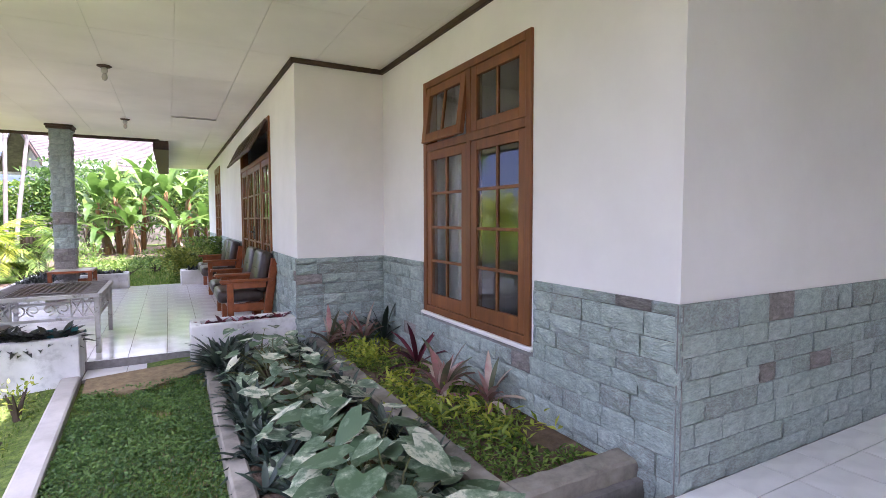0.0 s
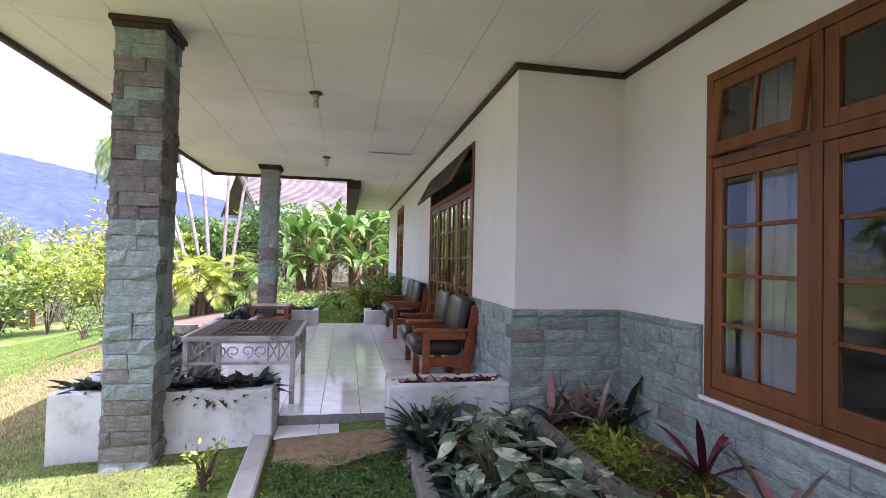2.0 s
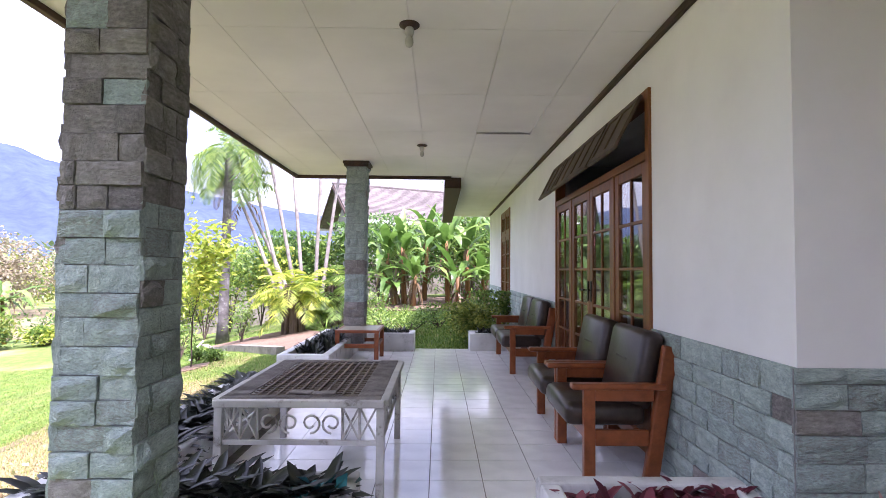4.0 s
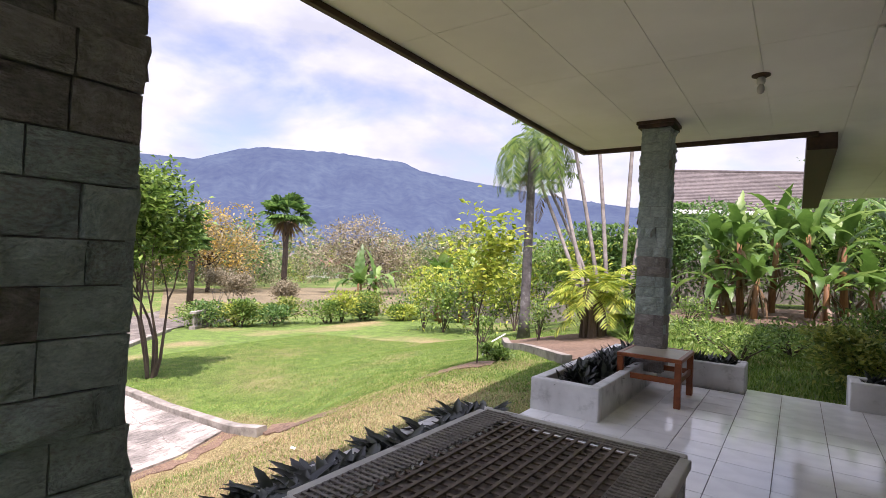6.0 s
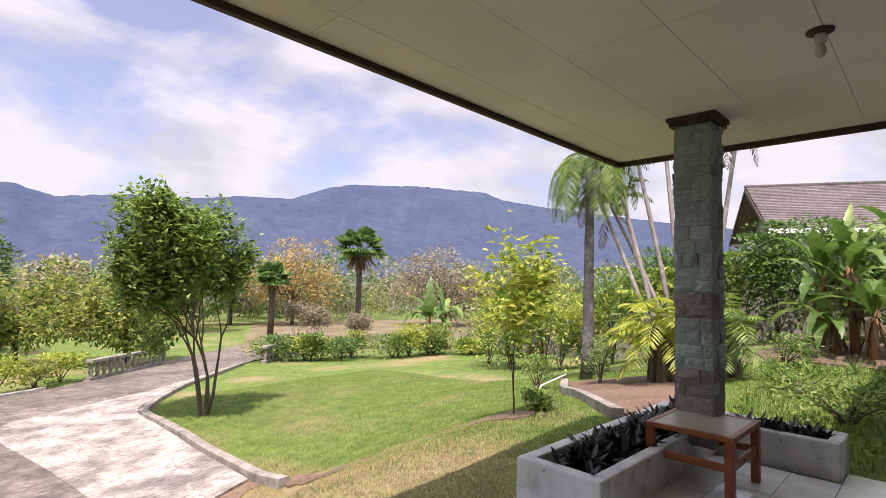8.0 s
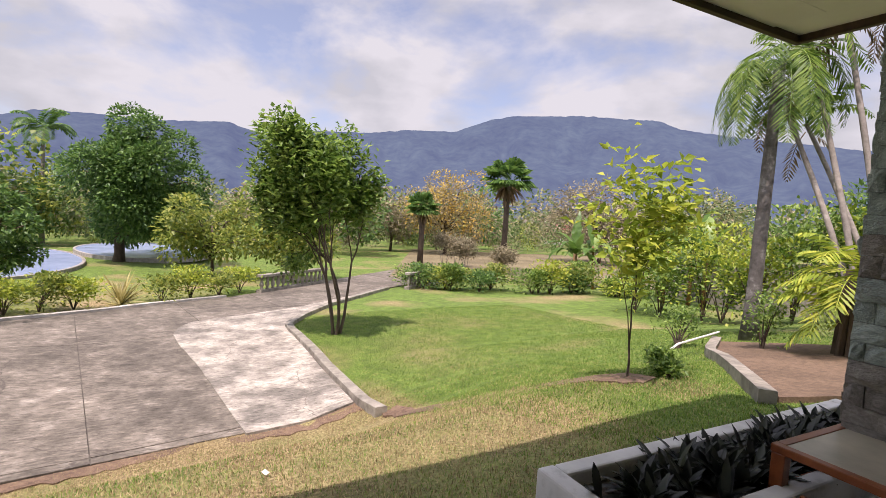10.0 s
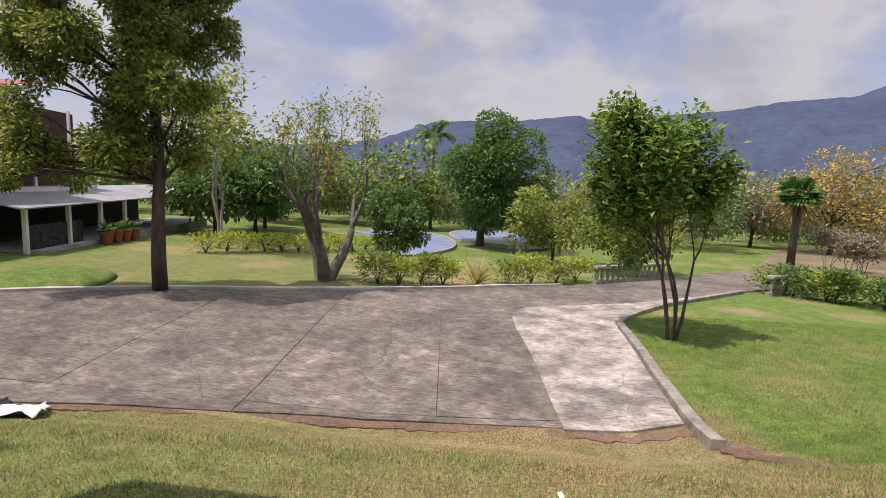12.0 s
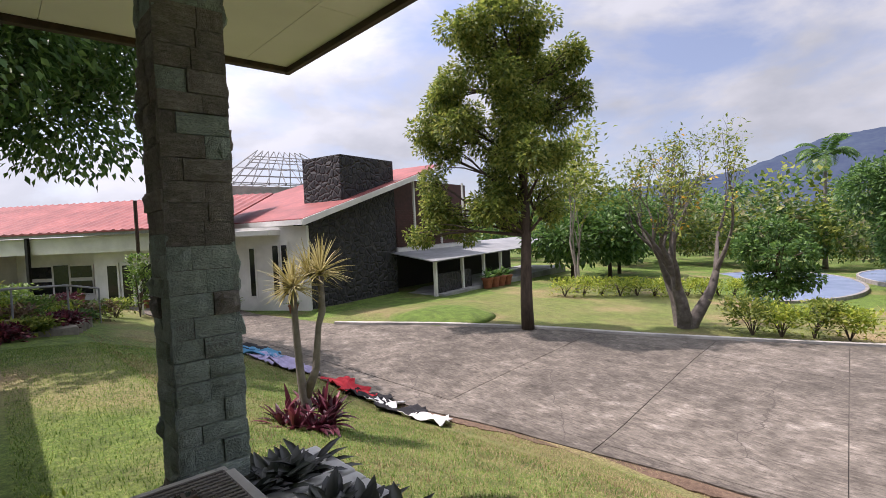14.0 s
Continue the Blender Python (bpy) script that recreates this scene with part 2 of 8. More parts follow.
def tube(bm, points, radii, sides=8, cap=True):
    """A tapered tube along points."""
    rings = []
    pts = [Vector(p) for p in points]
    up = Vector((0.13, 0.31, 0.94))
    for i, p in enumerate(pts):
        d = (pts[min(i + 1, len(pts) - 1)] - pts[max(i - 1, 0)]).normalized()
        a = d.cross(up)
        a = a.normalized() if a.length > 1e-3 else Vector((1, 0, 0))
        b = d.cross(a)
        r = radii[i] if hasattr(radii, "__len__") else radii
        rings.append([bm.verts.new(p + (a * math.cos(k * math.tau / sides) + b * math.sin(k * math.tau / sides)) * r) for k in range(sides)])
    for r0, r1 in zip(rings, rings[1:]):
        for k in range(sides):
            bm.faces.new((r0[k], r0[(k + 1) % sides], r1[(k + 1) % sides], r1[k]))
    if cap:
        bm.faces.new(rings[0][::-1])
        bm.faces.new(rings[-1])


def lathe(bm, profile, sides=16, at=(0, 0, 0)):
    """A turned shape from (radius, height) pairs."""
    o = Vector(at)
    rings = [[bm.verts.new(o + Vector((r * math.cos(k * math.tau / sides), r * math.sin(k * math.tau / sides), z))) for k in range(sides)] for r, z in profile]
    for r0, r1 in zip(rings, rings[1:]):
        for k in range(sides):
            bm.faces.new((r0[k], r0[(k + 1) % sides], r1[(k + 1) % sides], r1[k]))
    bm.faces.new(rings[0][::-1])
    bm.faces.new(rings[-1])


def mesh_of(name, bm, material, smooth=False):
    me = bpy.data.meshes.new(name)
    bmesh.ops.recalc_face_normals(bm, faces=bm.faces)
    bm.to_mesh(me)
    bm.free()
    if smooth:
        for p in me.polygons:
            p.use_smooth = True
    for m in material if isinstance(material, (list, tuple)) else [material]:
        me.materials.append(m)
    return me


def part(name, bm, material, parent=None, label="", smooth=False):
    ob = new(name, mesh_of(name, bm, material, smooth))
    if parent is not None:
        ob.parent = parent
        ob.matrix_parent_inverse = Matrix()
    if label:
        ob["label"] = label
    return ob


def boxpart(name, dims, material, parent=None, label="", bevel=0.004, m=None):
    bm = bmesh.new()
    box(bm, *dims, bevel=bevel, m=m)
    return part(name, bm, material, parent, label)


def from_lists(name, verts, faces, material, parent=None, smooth=False):
    me = bpy.data.meshes.new(name)
    me.from_pydata(verts, [], faces)
    me.materials.append(material)
    if smooth:
        for p in me.polygons:
            p.use_smooth = True
    ob = new(name, me)
    if parent is not None:
        ob.parent = parent
    return ob


def empty(name, at=(0, 0, 0), rz=0.0, **tags):
    ob = new(name)
    ob.matrix_basis = pose(*at, 0, 0, rz)
    return tagged(ob, **tags)


# ---- the lie of the land ----
GX = (-220, -90, -45, -28, -20, -14, -11, -8.6, -7.4, -6.2, -4.75, -2.1, 0, 4, 60)
GROUND = (
    (-60, (-9, -4, -2, -1.2, -1, -.9, -.85, -.8, -.8, -.75, -.7, -.5, -.3, 0, 1)),
    (-16, (-9, -4, -2, -1.4, -1.1, -1.0, -.97, -.95, -.93, -.88, -.78, -.4, -.2, 0, 1)),
    (-5, (-9, -4.5, -2.8, -2.1, -1.7, -1.5, -1.47, -1.45, -1.43, -1.35, -.95, -.1, 0, 0, 1)),
    (0, (-9, -4.5, -2.75, -2.62, -2.1, -1.8, -1.77, -1.75, -1.75, -1.65, -1.05, .0, .1, .1, 1)),
    (5, (-9, -5, -2.8, -2.65, -2.35, -2.15, -2.1, -2.07, -1.95, -1.35, -.62, .1, .24, .24, 1)),
    (9, (-9, -5, -3.2, -2.75, -2.4, -2.05, -2.05, -2.03, -1.85, -1.25, -.46, .1, .25, .25, 1)),
    (12, (-9, -5, -3.2, -2.75, -2.3, -1.85, -1.8, -1.45, -1.15, -.75, -.27, .1, .2, .2, 1)),
    (16, (-9, -5, -3.2, -2.7, -2.2, -1.83, -1.6, -1.1, -.85, -.6, -.3, .15, .22, .25, 1)),
    (20, (-9, -5, -3.2, -2.7, -2.2, -1.8, -1.6, -1.1, -.8, -.5, -.1, .4, .45, .5, 1)),
    (60, (-9, -5, -3.2, -2.7, -2.2, -1.8, -1.6, -1.1, -.85, -.6, -.3, .1, .2, .2, 1)),
)


ROW_Y = np.array([r[0] for r in GROUND], float)
ROW_Z = np.array([r[1] for r in GROUND], float)
COL_X = np.array(GX, float)


def gz_many(x, y):
    """Heights of the land at many places."""
    x, y = np.clip(np.asarray(x, float), COL_X[0], COL_X[-1]), np.clip(np.asarray(y, float), ROW_Y[0], ROW_Y[-1])
    i = np.clip(np.searchsorted(COL_X, x) - 1, 0, len(COL_X) - 2)
    j = np.clip(np.searchsorted(ROW_Y, y) - 1, 0, len(ROW_Y) - 2)
    u, v = (x - COL_X[i]) / (COL_X[i + 1] - COL_X[i]), (y - ROW_Y[j]) / (ROW_Y[j + 1] - ROW_Y[j])
    return (ROW_Z[j, i] * (1 - u) + ROW_Z[j, i + 1] * u) * (1 - v) + (ROW_Z[j + 1, i] * (1 - u) + ROW_Z[j + 1, i + 1] * u) * v


def gz(x, y):
    return float(gz_many(x, y))

# ---- ground ----
def axis(parts):
    out = []
    for a, b, s in parts:
        out += list(np.arange(a, b, s))
    return [float(v) for v in out + [parts[-1][1]]]


def in_house(x, y):
    return (x > -2.0 and 5.0 < y < 10.6) or (x > 1.0 and y > 4.85) or (x > 1.95 and y > 1.45)


def bury(x, y):
    """The ground dips under the built floor."""
    return 0.12 if (-1.9 < x < 1.0 and 5.3 < y < 10.4) or (x > 1.2 and y > 5) or (x > 2.1 and y > -5 and y < 1.3) or (x > 2.1 and y >= 1.3) else 0.0


def verge(x, y):
    """How dry and trodden the grass is: most beside the drive and under the big tree."""
    edge = float(np.interp(y, [-20, -12, -6.3, -2.5, 0.5, 4.3, 7, 9.9], [-4.3, -4.9, -5.7, -6.15, -6.75, -7.9, -8.35, -8.8]))
    near = math.exp(-max(x - edge, 0) / (1.2 + 0.3 * max(0.0, y))) if y < 10.6 and edge - 1 < x < 0 else 0.0
    tree_foot = math.exp(-((x + 1.3) / 1.6) ** 2 - ((y + 0.6) / 1.7) ** 2)
    slope = 0.42 * min(1.0, max(0.0, (y - 2.0) / 4.5)) if edge < x < -1.0 and y < 10.6 else 0.0
    beyond = 0.42 if x < edge - 1 and -9 < y < 9 and x > -30 else 0.0
    lawn_patch = 0.8 * math.exp(-((x - -10.8) / 1.5) ** 2 - ((y - 12.3) / 0.8) ** 2)
    return min(1.0, 0.8 * near + slope + 0.8 * tree_foot + lawn_patch + beyond) * (0.75 + 0.5 * noise.noise((x * 0.9, y * 0.9, 6)))


def ground_mesh():
    xs = axis([(-2600, -260, 180), (-260, -60, 20), (-60, -24, 3), (-24, 4, 0.4), (4, 40, 6), (40, 400, 60)])
    ys = axis([(-2000, -200, 150), (-200, -40, 16), (-40, -16, 2), (-16, 22, 0.4), (22, 60, 3), (60, 300, 20), (300, 2400, 150)])
    verts = []
    for y in ys:
        for x in xs:
            z = gz(x, y) + 0.03 * noise.noise((x * 0.6, y * 0.6, 0)) - bury(x, y)
            if x < -220:
                z -= (-220 - x) * 0.01
            verts.append((x, y, z))
    w = len(xs)
    faces = [(j * w + i, j * w + i + 1, (j + 1) * w + i + 1, (j + 1) * w + i) for j in range(len(ys) - 1) for i in range(w - 1)]
    ob = from_lists("ground", verts, faces, M["lawn"], smooth=True)
    wear = ob.data.attributes.new("dryness", "FLOAT", "POINT")
    wear.data.foreach_set("value", np.array([verge(v[0], v[1]) for v in verts], np.float32))
    return tagged(ob, "sloping lawn of green grass with dry patches", "lawn", kind="structure")


def lawn_mat():
    m = mat("lawn", [(0.30, (0.028, 0.065, 0.008)), (0.5, (0.11, 0.185, 0.026)), (0.70, (0.23, 0.31, 0.06))], 22, 0.95, bump=0.8, fine=70, stain=0.4, stain_scale=3.0, bump_dist=0.02)
    n, l = m.node_tree.nodes, m.node_tree.links
    b = n["Principled BSDF"]
    src = b.inputs["Base Color"].links[0].from_socket
    co = n.new("ShaderNodeTexCoord")
    dry = n.new("ShaderNodeTexNoise")
    dry.inputs["Scale"].default_value, dry.inputs["Detail"].default_value = 0.35, 7
    l.new(co.outputs["Object"], dry.inputs["Vector"])
    r = n.new("ShaderNodeValToRGB")
    ramp_stops(r, [(0.52, (0, 0, 0)), (0.70, (0.85, 0.85, 0.85))])
    l.new(dry.outputs["Fac"], r.inputs["Fac"])
    mx = n.new("ShaderNodeMixRGB")
    worn = n.new("ShaderNodeAttribute")
    worn.attribute_name = "dryness"
    more = n.new("ShaderNodeMath")
    more.use_clamp = True
    l.new(r.outputs["Color"], more.inputs[0])
    l.new(worn.outputs["Fac"], more.inputs[1])
    l.new(more.outputs[0], mx.inputs["Fac"])
    l.new(src, mx.inputs["Color1"])
    straw = n.new("ShaderNodeTexNoise")
    straw.inputs["Scale"].default_value, straw.inputs["Detail"].default_value = 26, 6
    l.new(co.outputs["Object"], straw.inputs["Vector"])
    sr2 = n.new("ShaderNodeValToRGB")
    ramp_stops(sr2, [(0.32, (0.10, 0.068, 0.032)), (0.5, (0.25, 0.19, 0.09)), (0.68, (0.40, 0.32, 0.17))])
    l.new(straw.outputs["Fac"], sr2.inputs["Fac"])
    l.new(sr2.outputs["Color"], mx.inputs["Color2"])
    l.new(mx.outputs["Color"], b.inputs["Base Color"])
    return m


M["lawn"] = lawn_mat()
M["drygrass"] = mat("dry trampled grass and soil", [(0.25, (0.14, 0.095, 0.055)), (0.5, (0.26, 0.19, 0.105)), (0.8, (0.36, 0.29, 0.16))], 16, 0.95, bump=0.9, fine=60, stain=0.3, bump_dist=0.015)
ground_mesh()


def resample(pts, n):
    p = np.array(pts, float)
    s = np.concatenate([[0], np.cumsum(np.linalg.norm(np.diff(p, axis=0), axis=1))])
    t = np.linspace(0, s[-1], n)
    return np.stack([np.interp(t, s, p[:, k]) for k in range(2)], 1)


def strip_patch(name, near, far, n, m, lift, material, skirt=0.12, pair=False, ragged=0.0):
    """A sheet draped on the land between two curves, with a rim that goes down."""
    if pair:
        k = np.linspace(0, len(near) - 1, n)
        i = np.arange(len(near))
        a = np.stack([np.interp(k, i, np.array(near)[:, c]) for c in range(2)], 1)
        b = np.stack([np.interp(k, i, np.array(far)[:, c]) for c in range(2)], 1)
    else:
        a, b = resample(near, n), resample(far, n)
    verts, faces = [], []
    for i in range(n):
        for j in range(m):
            f = j / (m - 1)
            f += ragged * (noise.noise((a[i][0] * 2.3, a[i][1] * 2.3, 4.0 + (j > 0))) + 0.6 * noise.noise((a[i][0] * 7, a[i][1] * 7, 9.0 + (j > 0)))) * (j in (0, m - 1))
            p = a[i] + (b[i] - a[i]) * f
            verts.append((p[0], p[1], gz(p[0], p[1]) + lift))
    for i in range(n - 1):
        for j in range(m - 1):
            faces.append((i * m + j, (i + 1) * m + j, (i + 1) * m + j + 1, i * m + j + 1))
    rim = [i * m for i in range(n)] + [(n - 1) * m + j for j in range(1, m)] + [i * m + m - 1 for i in range(n - 2, -1, -1)] + [j for j in range(m - 2, 0, -1)]
    base = len(verts)
    for v in rim:
        x, y, z = verts[v]
        verts.append((x, y, z - skirt))
    for k in range(len(rim)):
        q = (k + 1) % len(rim)
        faces.append((rim[k], base + k, base + q, rim[q]))
    return from_lists(name, verts, faces, material)


M["darksoil_drive"] = mat("joint dirt", [(0.3, (0.07, 0.062, 0.052)), (0.7, (0.16, 0.142, 0.118))], 12, 0.95, bump=0.5)
NEAR = [(-4.3, -20), (-4.9, -12), (-5.7, -6.3), (-6.15, -2.5), (-6.75, 0.5), (-7.9, 4.3), (-8.35, 7), (-8.8, 9.9), (-12.4, 9.95), (-15.2, 9.9), (-19, 12), (-23.5, 16), (-33, 27)]
FAR = [(-7.6, -20), (-8.0, -11.5), (-9.3, -7.6), (-11.5, -5.3), (-13.5, -2.9), (-15.0, -0.8), (-16.6, 1), (-18.4, 3), (-21, 6), (-23, 9), (-24.6, 10.9), (-28.4, 14.6), (-38, 25)]
drive = strip_patch("driveway", NEAR, FAR, 90, 22, 0.022, M["darksoil_drive"], pair=True)
tagged(drive, "weathered grey concrete driveway with cracks and joints", "driveway", kind="structure")


def drive_slabs():
    """Concrete bays with straight joints, each with its own edges, over the dark bed of the drive."""
    k = np.arange(len(NEAR))
    kk = np.linspace(0, 12, 70)
    A = np.stack([np.interp(kk, k, np.array(NEAR, float)[:, c]) for c in range(2)], 1)
    B = np.stack([np.interp(kk, k, np.array(FAR, float)[:, c]) for c in range(2)], 1)
    m = 14
    base = bmesh.new()
    grid = []
    for a, b in zip(A, B):
        grid.append([base.verts.new((*(a + (b - a) * q / (m - 1)), 0.0)) for q in range(m)])
    for r0, r1 in zip(grid, grid[1:]):
        for q in range(m - 1):
            base.faces.new((r0[q], r1[q], r1[q + 1], r0[q + 1]))
    e1, e2 = Vector((-0.987, -0.16, 0)), Vector((0.16, -0.987, 0))
    o = Vector((-8.45, 6.06, 0))

    def cut(bm, lo, hi, e):
        for at, sgn in ((lo, -1), (hi, 1)):
            bmesh.ops.bisect_plane(bm, geom=bm.verts[:] + bm.edges[:] + bm.faces[:], plane_co=o + e * at, plane_no=e * sgn, clear_outer=True)
    for j in range(-9, 9):
        band = base.copy()
        cut(band, j * 3.1 + 0.008, (j + 1) * 3.1 - 0.008, e2)
        if not band.faces:
            band.free()
            continue
        span = [e1.dot(v.co - o) for v in band.verts]
        i0, i1 = math.floor(min(span) / 3.4), math.floor(max(span) / 3.4)
        for i in range(i0, i1 + 1):
            bay = band.copy()
            cut(bay, i * 3.4 + 0.006, (i + 1) * 3.4 - 0.006, e1)
            if not bay.faces:
                bay.free()
                continue
            lift = 0.034 + rs0.uniform(0.0, 0.008)
            for v in bay.verts:
                v.co.z = gz(v.co.x, v.co.y) + lift
            rim = [e for e in bay.edges if e.is_boundary]
            ext = bmesh.ops.extrude_edge_only(bay, edges=rim)["geom"]
            for v in ext:
                if isinstance(v, bmesh.types.BMVert):
                    v.co.z -= 0.05
            part("slab", bay, M["concrete"], drive)
        band.free()
    base.free()


rs0 = random.Random(3)
drive_slabs()
path_apron = strip_patch("pavement", [(-8.75, 9.85), (-12.4, 9.88), (-14.4, 9.86), (-15.5, 9.92), (-16.2, 10.1), (-17, 10.55), (-18.0, 11.2), (-19.6, 12.4), (-22.6, 15.3)], [(-8.41, 8.05), (-12.4, 7.5), (-14.2, 7.16), (-15.6, 7.02), (-16.6, 7.16), (-17.3, 7.5), (-18.0, 8.5), (-19.0, 10.9), (-22.5, 15.15)], 60, 10, 0.055, M["apron"], pair=True)
tagged(path_apron, "pale cracked concrete apron beside the driveway", "pavement", kind="structure")


def kerb_run(name, pts, width, height, material, lift=0.0, n=30, label="low weathered concrete kerb"):
    """A kerb bent along the land."""
    p = resample(pts, n)
    bm = bmesh.new()
    rings = []
    for i in range(n):
        d = p[min(i + 1, n - 1)] - p[max(i - 1, 0)]
        d = d / np.linalg.norm(d)
        nx, ny = -d[1] * width / 2, d[0] * width / 2
        x, y = p[i]
        z = gz(x, y) + lift + 0.008 * noise.noise((x * 3, y * 3, 5))
        ring = [(x + nx, y + ny, z - 0.15), (x + nx, y + ny, z + height - 0.01), (x + nx * 0.8, y + ny * 0.8, z + height), (x - nx * 0.8, y - ny * 0.8, z + height), (x - nx, y - ny, z + height - 0.01), (x - nx, y - ny, z - 0.15)]
        rings.append([bm.verts.new(v) for v in ring])
    for a, b in zip(rings, rings[1:]):
        for k in range(5):
            bm.faces.new((a[k], a[k + 1], b[k + 1], b[k]))
    bm.faces.new(rings[0])
    bm.faces.new(rings[-1])
    ob = part(name, bm, material)
    return tagged(ob, label, "kerb", kind="structure")


kerb_run("kerb_lawn", [(-7.75, 9.98), (-8.75, 9.98), (-12.4, 10.02), (-14.6, 9.95), (-15.6, 10.05), (-17, 10.8), (-19.2, 12.3), (-23.5, 16.3)], 0.2, 0.14, M["kerb"], n=50)
kerb_run("kerb_drive", [(-9.3, -7.7), (-11.5, -5.4), (-13.5, -3.0), (-15.0, -0.9), (-16.6, 0.9), (-18.4, 2.9), (-21, 5.9), (-23, 8.9)], 0.18, 0.12, M["palecon"], n=50)

# ---- house ----
FLOOR, CEIL = 0.30, 2.97
AX, BX, PY, CY, EY = 1.92, 1.05, 4.81, 1.41, 16.2
STONE_TOP = 1.13


def wall_x(name, x0, x1, y0, y1, z0, z1, holes, label):
    """A wall that runs along y, with rectangular openings right through it."""
    bm = bmesh.new()
    y = y0
    for a, b, lo, hi in sorted(holes):
        box(bm, x0, y, z0, x1, a, z1)
        if lo > z0:
            box(bm, x0, a, z0, x1, b, lo)
        if hi < z1:
            box(bm, x0, a, hi, x1, b, z1)
        y = b
    box(bm, x0, y, z0, x1, y1, z1)
    bmesh.ops.remove_doubles(bm, verts=bm.verts, dist=1e-4)
    return tagged(part(name, bm, M["plaster"]), label, "wall", kind="structure")


def wall_y(name, y0, y1, x0, x1, z0, z1, label, material=None):
    return tagged(boxpart(name, (x0, y0, z0, x1, y1, z1), material or M["plaster"], bevel=0), label, "wall", kind="structure")


WIN1 = (2.42, 3.86, 0.72, 2.62)
DOORS = (6.1, 8.72, FLOOR, 2.68)
WIN3 = (12.5, 13.8, 0.82, 2.70)
wall_x("wall_window", AX, AX + 0.15, CY, PY, 0.0, CEIL, [WIN1], "white plastered house wall above a stone plinth")
wall_y("wall_south", CY, CY + 0.15, AX + 0.15, 8.0, 0.0, CEIL, "white plastered end wall above a stone plinth")
wall_y("wall_pier", PY, PY + 0.15, BX, 8.0, 0.0, CEIL, "white plastered wall return above a stone plinth")
wall_x("wall_verandah", BX, BX + 0.15, PY + 0.15, EY, 0.0, CEIL, [DOORS, WIN3], "white plastered verandah wall above a stone plinth")
wall_y("wall_north", EY, EY + 0.15, BX, 8.0, 0.0, CEIL, "white plastered end wall")
tagged(boxpart("wall_back", (8.0, CY, 0.0, 8.15, EY + 0.15, CEIL), M["room"], bevel=0), "plain back wall of the rooms", "wall", kind="structure")
wall_y("wall_room", 10.0, 10.12, BX + 0.15, 8.0, FLOOR, CEIL, "plain partition between rooms", M["room"])
tagged(boxpart("floor_room", (BX + 0.15, CY + 0.15, 0.1, 8.0, EY, FLOOR - 0.012), M["grout"], bevel=0), "plain floor of the rooms", "floor", kind="structure")


def ceiling_mesh():
    bm = bmesh.new()
    px, py, gap = 0.58, 1.16, 0.004
    for a0, a1, b0, b1, z in ((-2.56, -0.12, 3.72, 10.9, CEIL), (-0.12, 8.1, -1.5, EY + 0.6, CEIL), (0.75, 8.1, -6.0, -1.5, CEIL)):
        box(bm, a0, b0, z + 0.012, a1, b1, z + 0.05)
    nx0 = 0.08 - 5 * px
    for i in range(9):
        for j in range(-10, 12):
            x0, x1 = nx0 + i * px, nx0 + (i + 1) * px
            y0, y1 = 4.79 + j * py, 4.79 + (j + 1) * py
            lo = -2.56 if (3.72 <= y0 + 0.6 <= 10.9) else -0.12
            x0, x1 = max(x0, lo), min(x1, 1.94)
            y0, y1 = max(y0, -6.0), min(y1, EY + 0.6)
            if y0 < -1.5:
                x0 = max(x0, 0.75)
            if x0 < -0.12:
                y0, y1 = max(y0, 3.72), min(y1, 10.9)
            if x1 - x0 < 0.03 or y1 - y0 < 0.03:
                continue
            sag = 0.0
            if 8.6 < (y0 + y1) / 2 < 9.9 and x0 > -0.1 and x1 < 0.75:
                sag = 0.02
            box(bm, x0 + gap / 2, y0 + gap / 2, CEIL - sag, x1 - gap / 2, y1 - gap / 2 - 2.5 * sag, CEIL + 0.008 - sag)
    return tagged(part("ceiling", bm, M["ceiling"]), "cream painted ceiling boards with dark joints", "ceiling", kind="structure")


ceiling_mesh()


def roof():
    bm = bmesh.new()

    def slab(pts, t=0.06):
        top = [bm.verts.new(p) for p in pts]
        bot = [bm.verts.new((p[0], p[1], p[2] - t)) for p in pts]
        bm.faces.new(top)
        bm.faces.new(bot[::-1])
        for k in range(len(pts)):
            q = (k + 1) % len(pts)
            bm.faces.new((top[k], top[q], bot[q], bot[k]))
    slab([(-2.66, 3.64, 3.16), (-2.66, 10.98, 3.16), (4.5, 10.98, 5.2), (4.5, 3.64, 5.2)])
    slab([(-0.2, -1.6, 3.16), (-0.2, 16.9, 3.16), (4.5, 16.9, 4.6), (4.5, -1.6, 4.6)])
    slab([(0.67, -6.2, 3.43), (0.67, -1.6, 3.43), (4.5, -1.6, 4.6), (4.5, -6.2, 4.6)])
    slab([(8.3, -6.2, 3.16), (8.3, 16.9, 3.16), (4.5, 16.9, 4.6), (4.5, -6.2, 4.6)])
    return tagged(part("roof", bm, M["rooftile"]), "brown tiled verandah roof", "roof", kind="structure")


M["rooftile"] = mat("old brown roof tiles", [(0.3, (0.12, 0.075, 0.06)), (0.7, (0.25, 0.16, 0.13))], 5, 0.85, bump=0.6, fine=12, stain=0.3)
roof()


def trim_run(name, dims, label, material=None):
    return tagged(boxpart(name, dims, material or M["darktrim"], bevel=0.006), label, "trim", kind="structure")


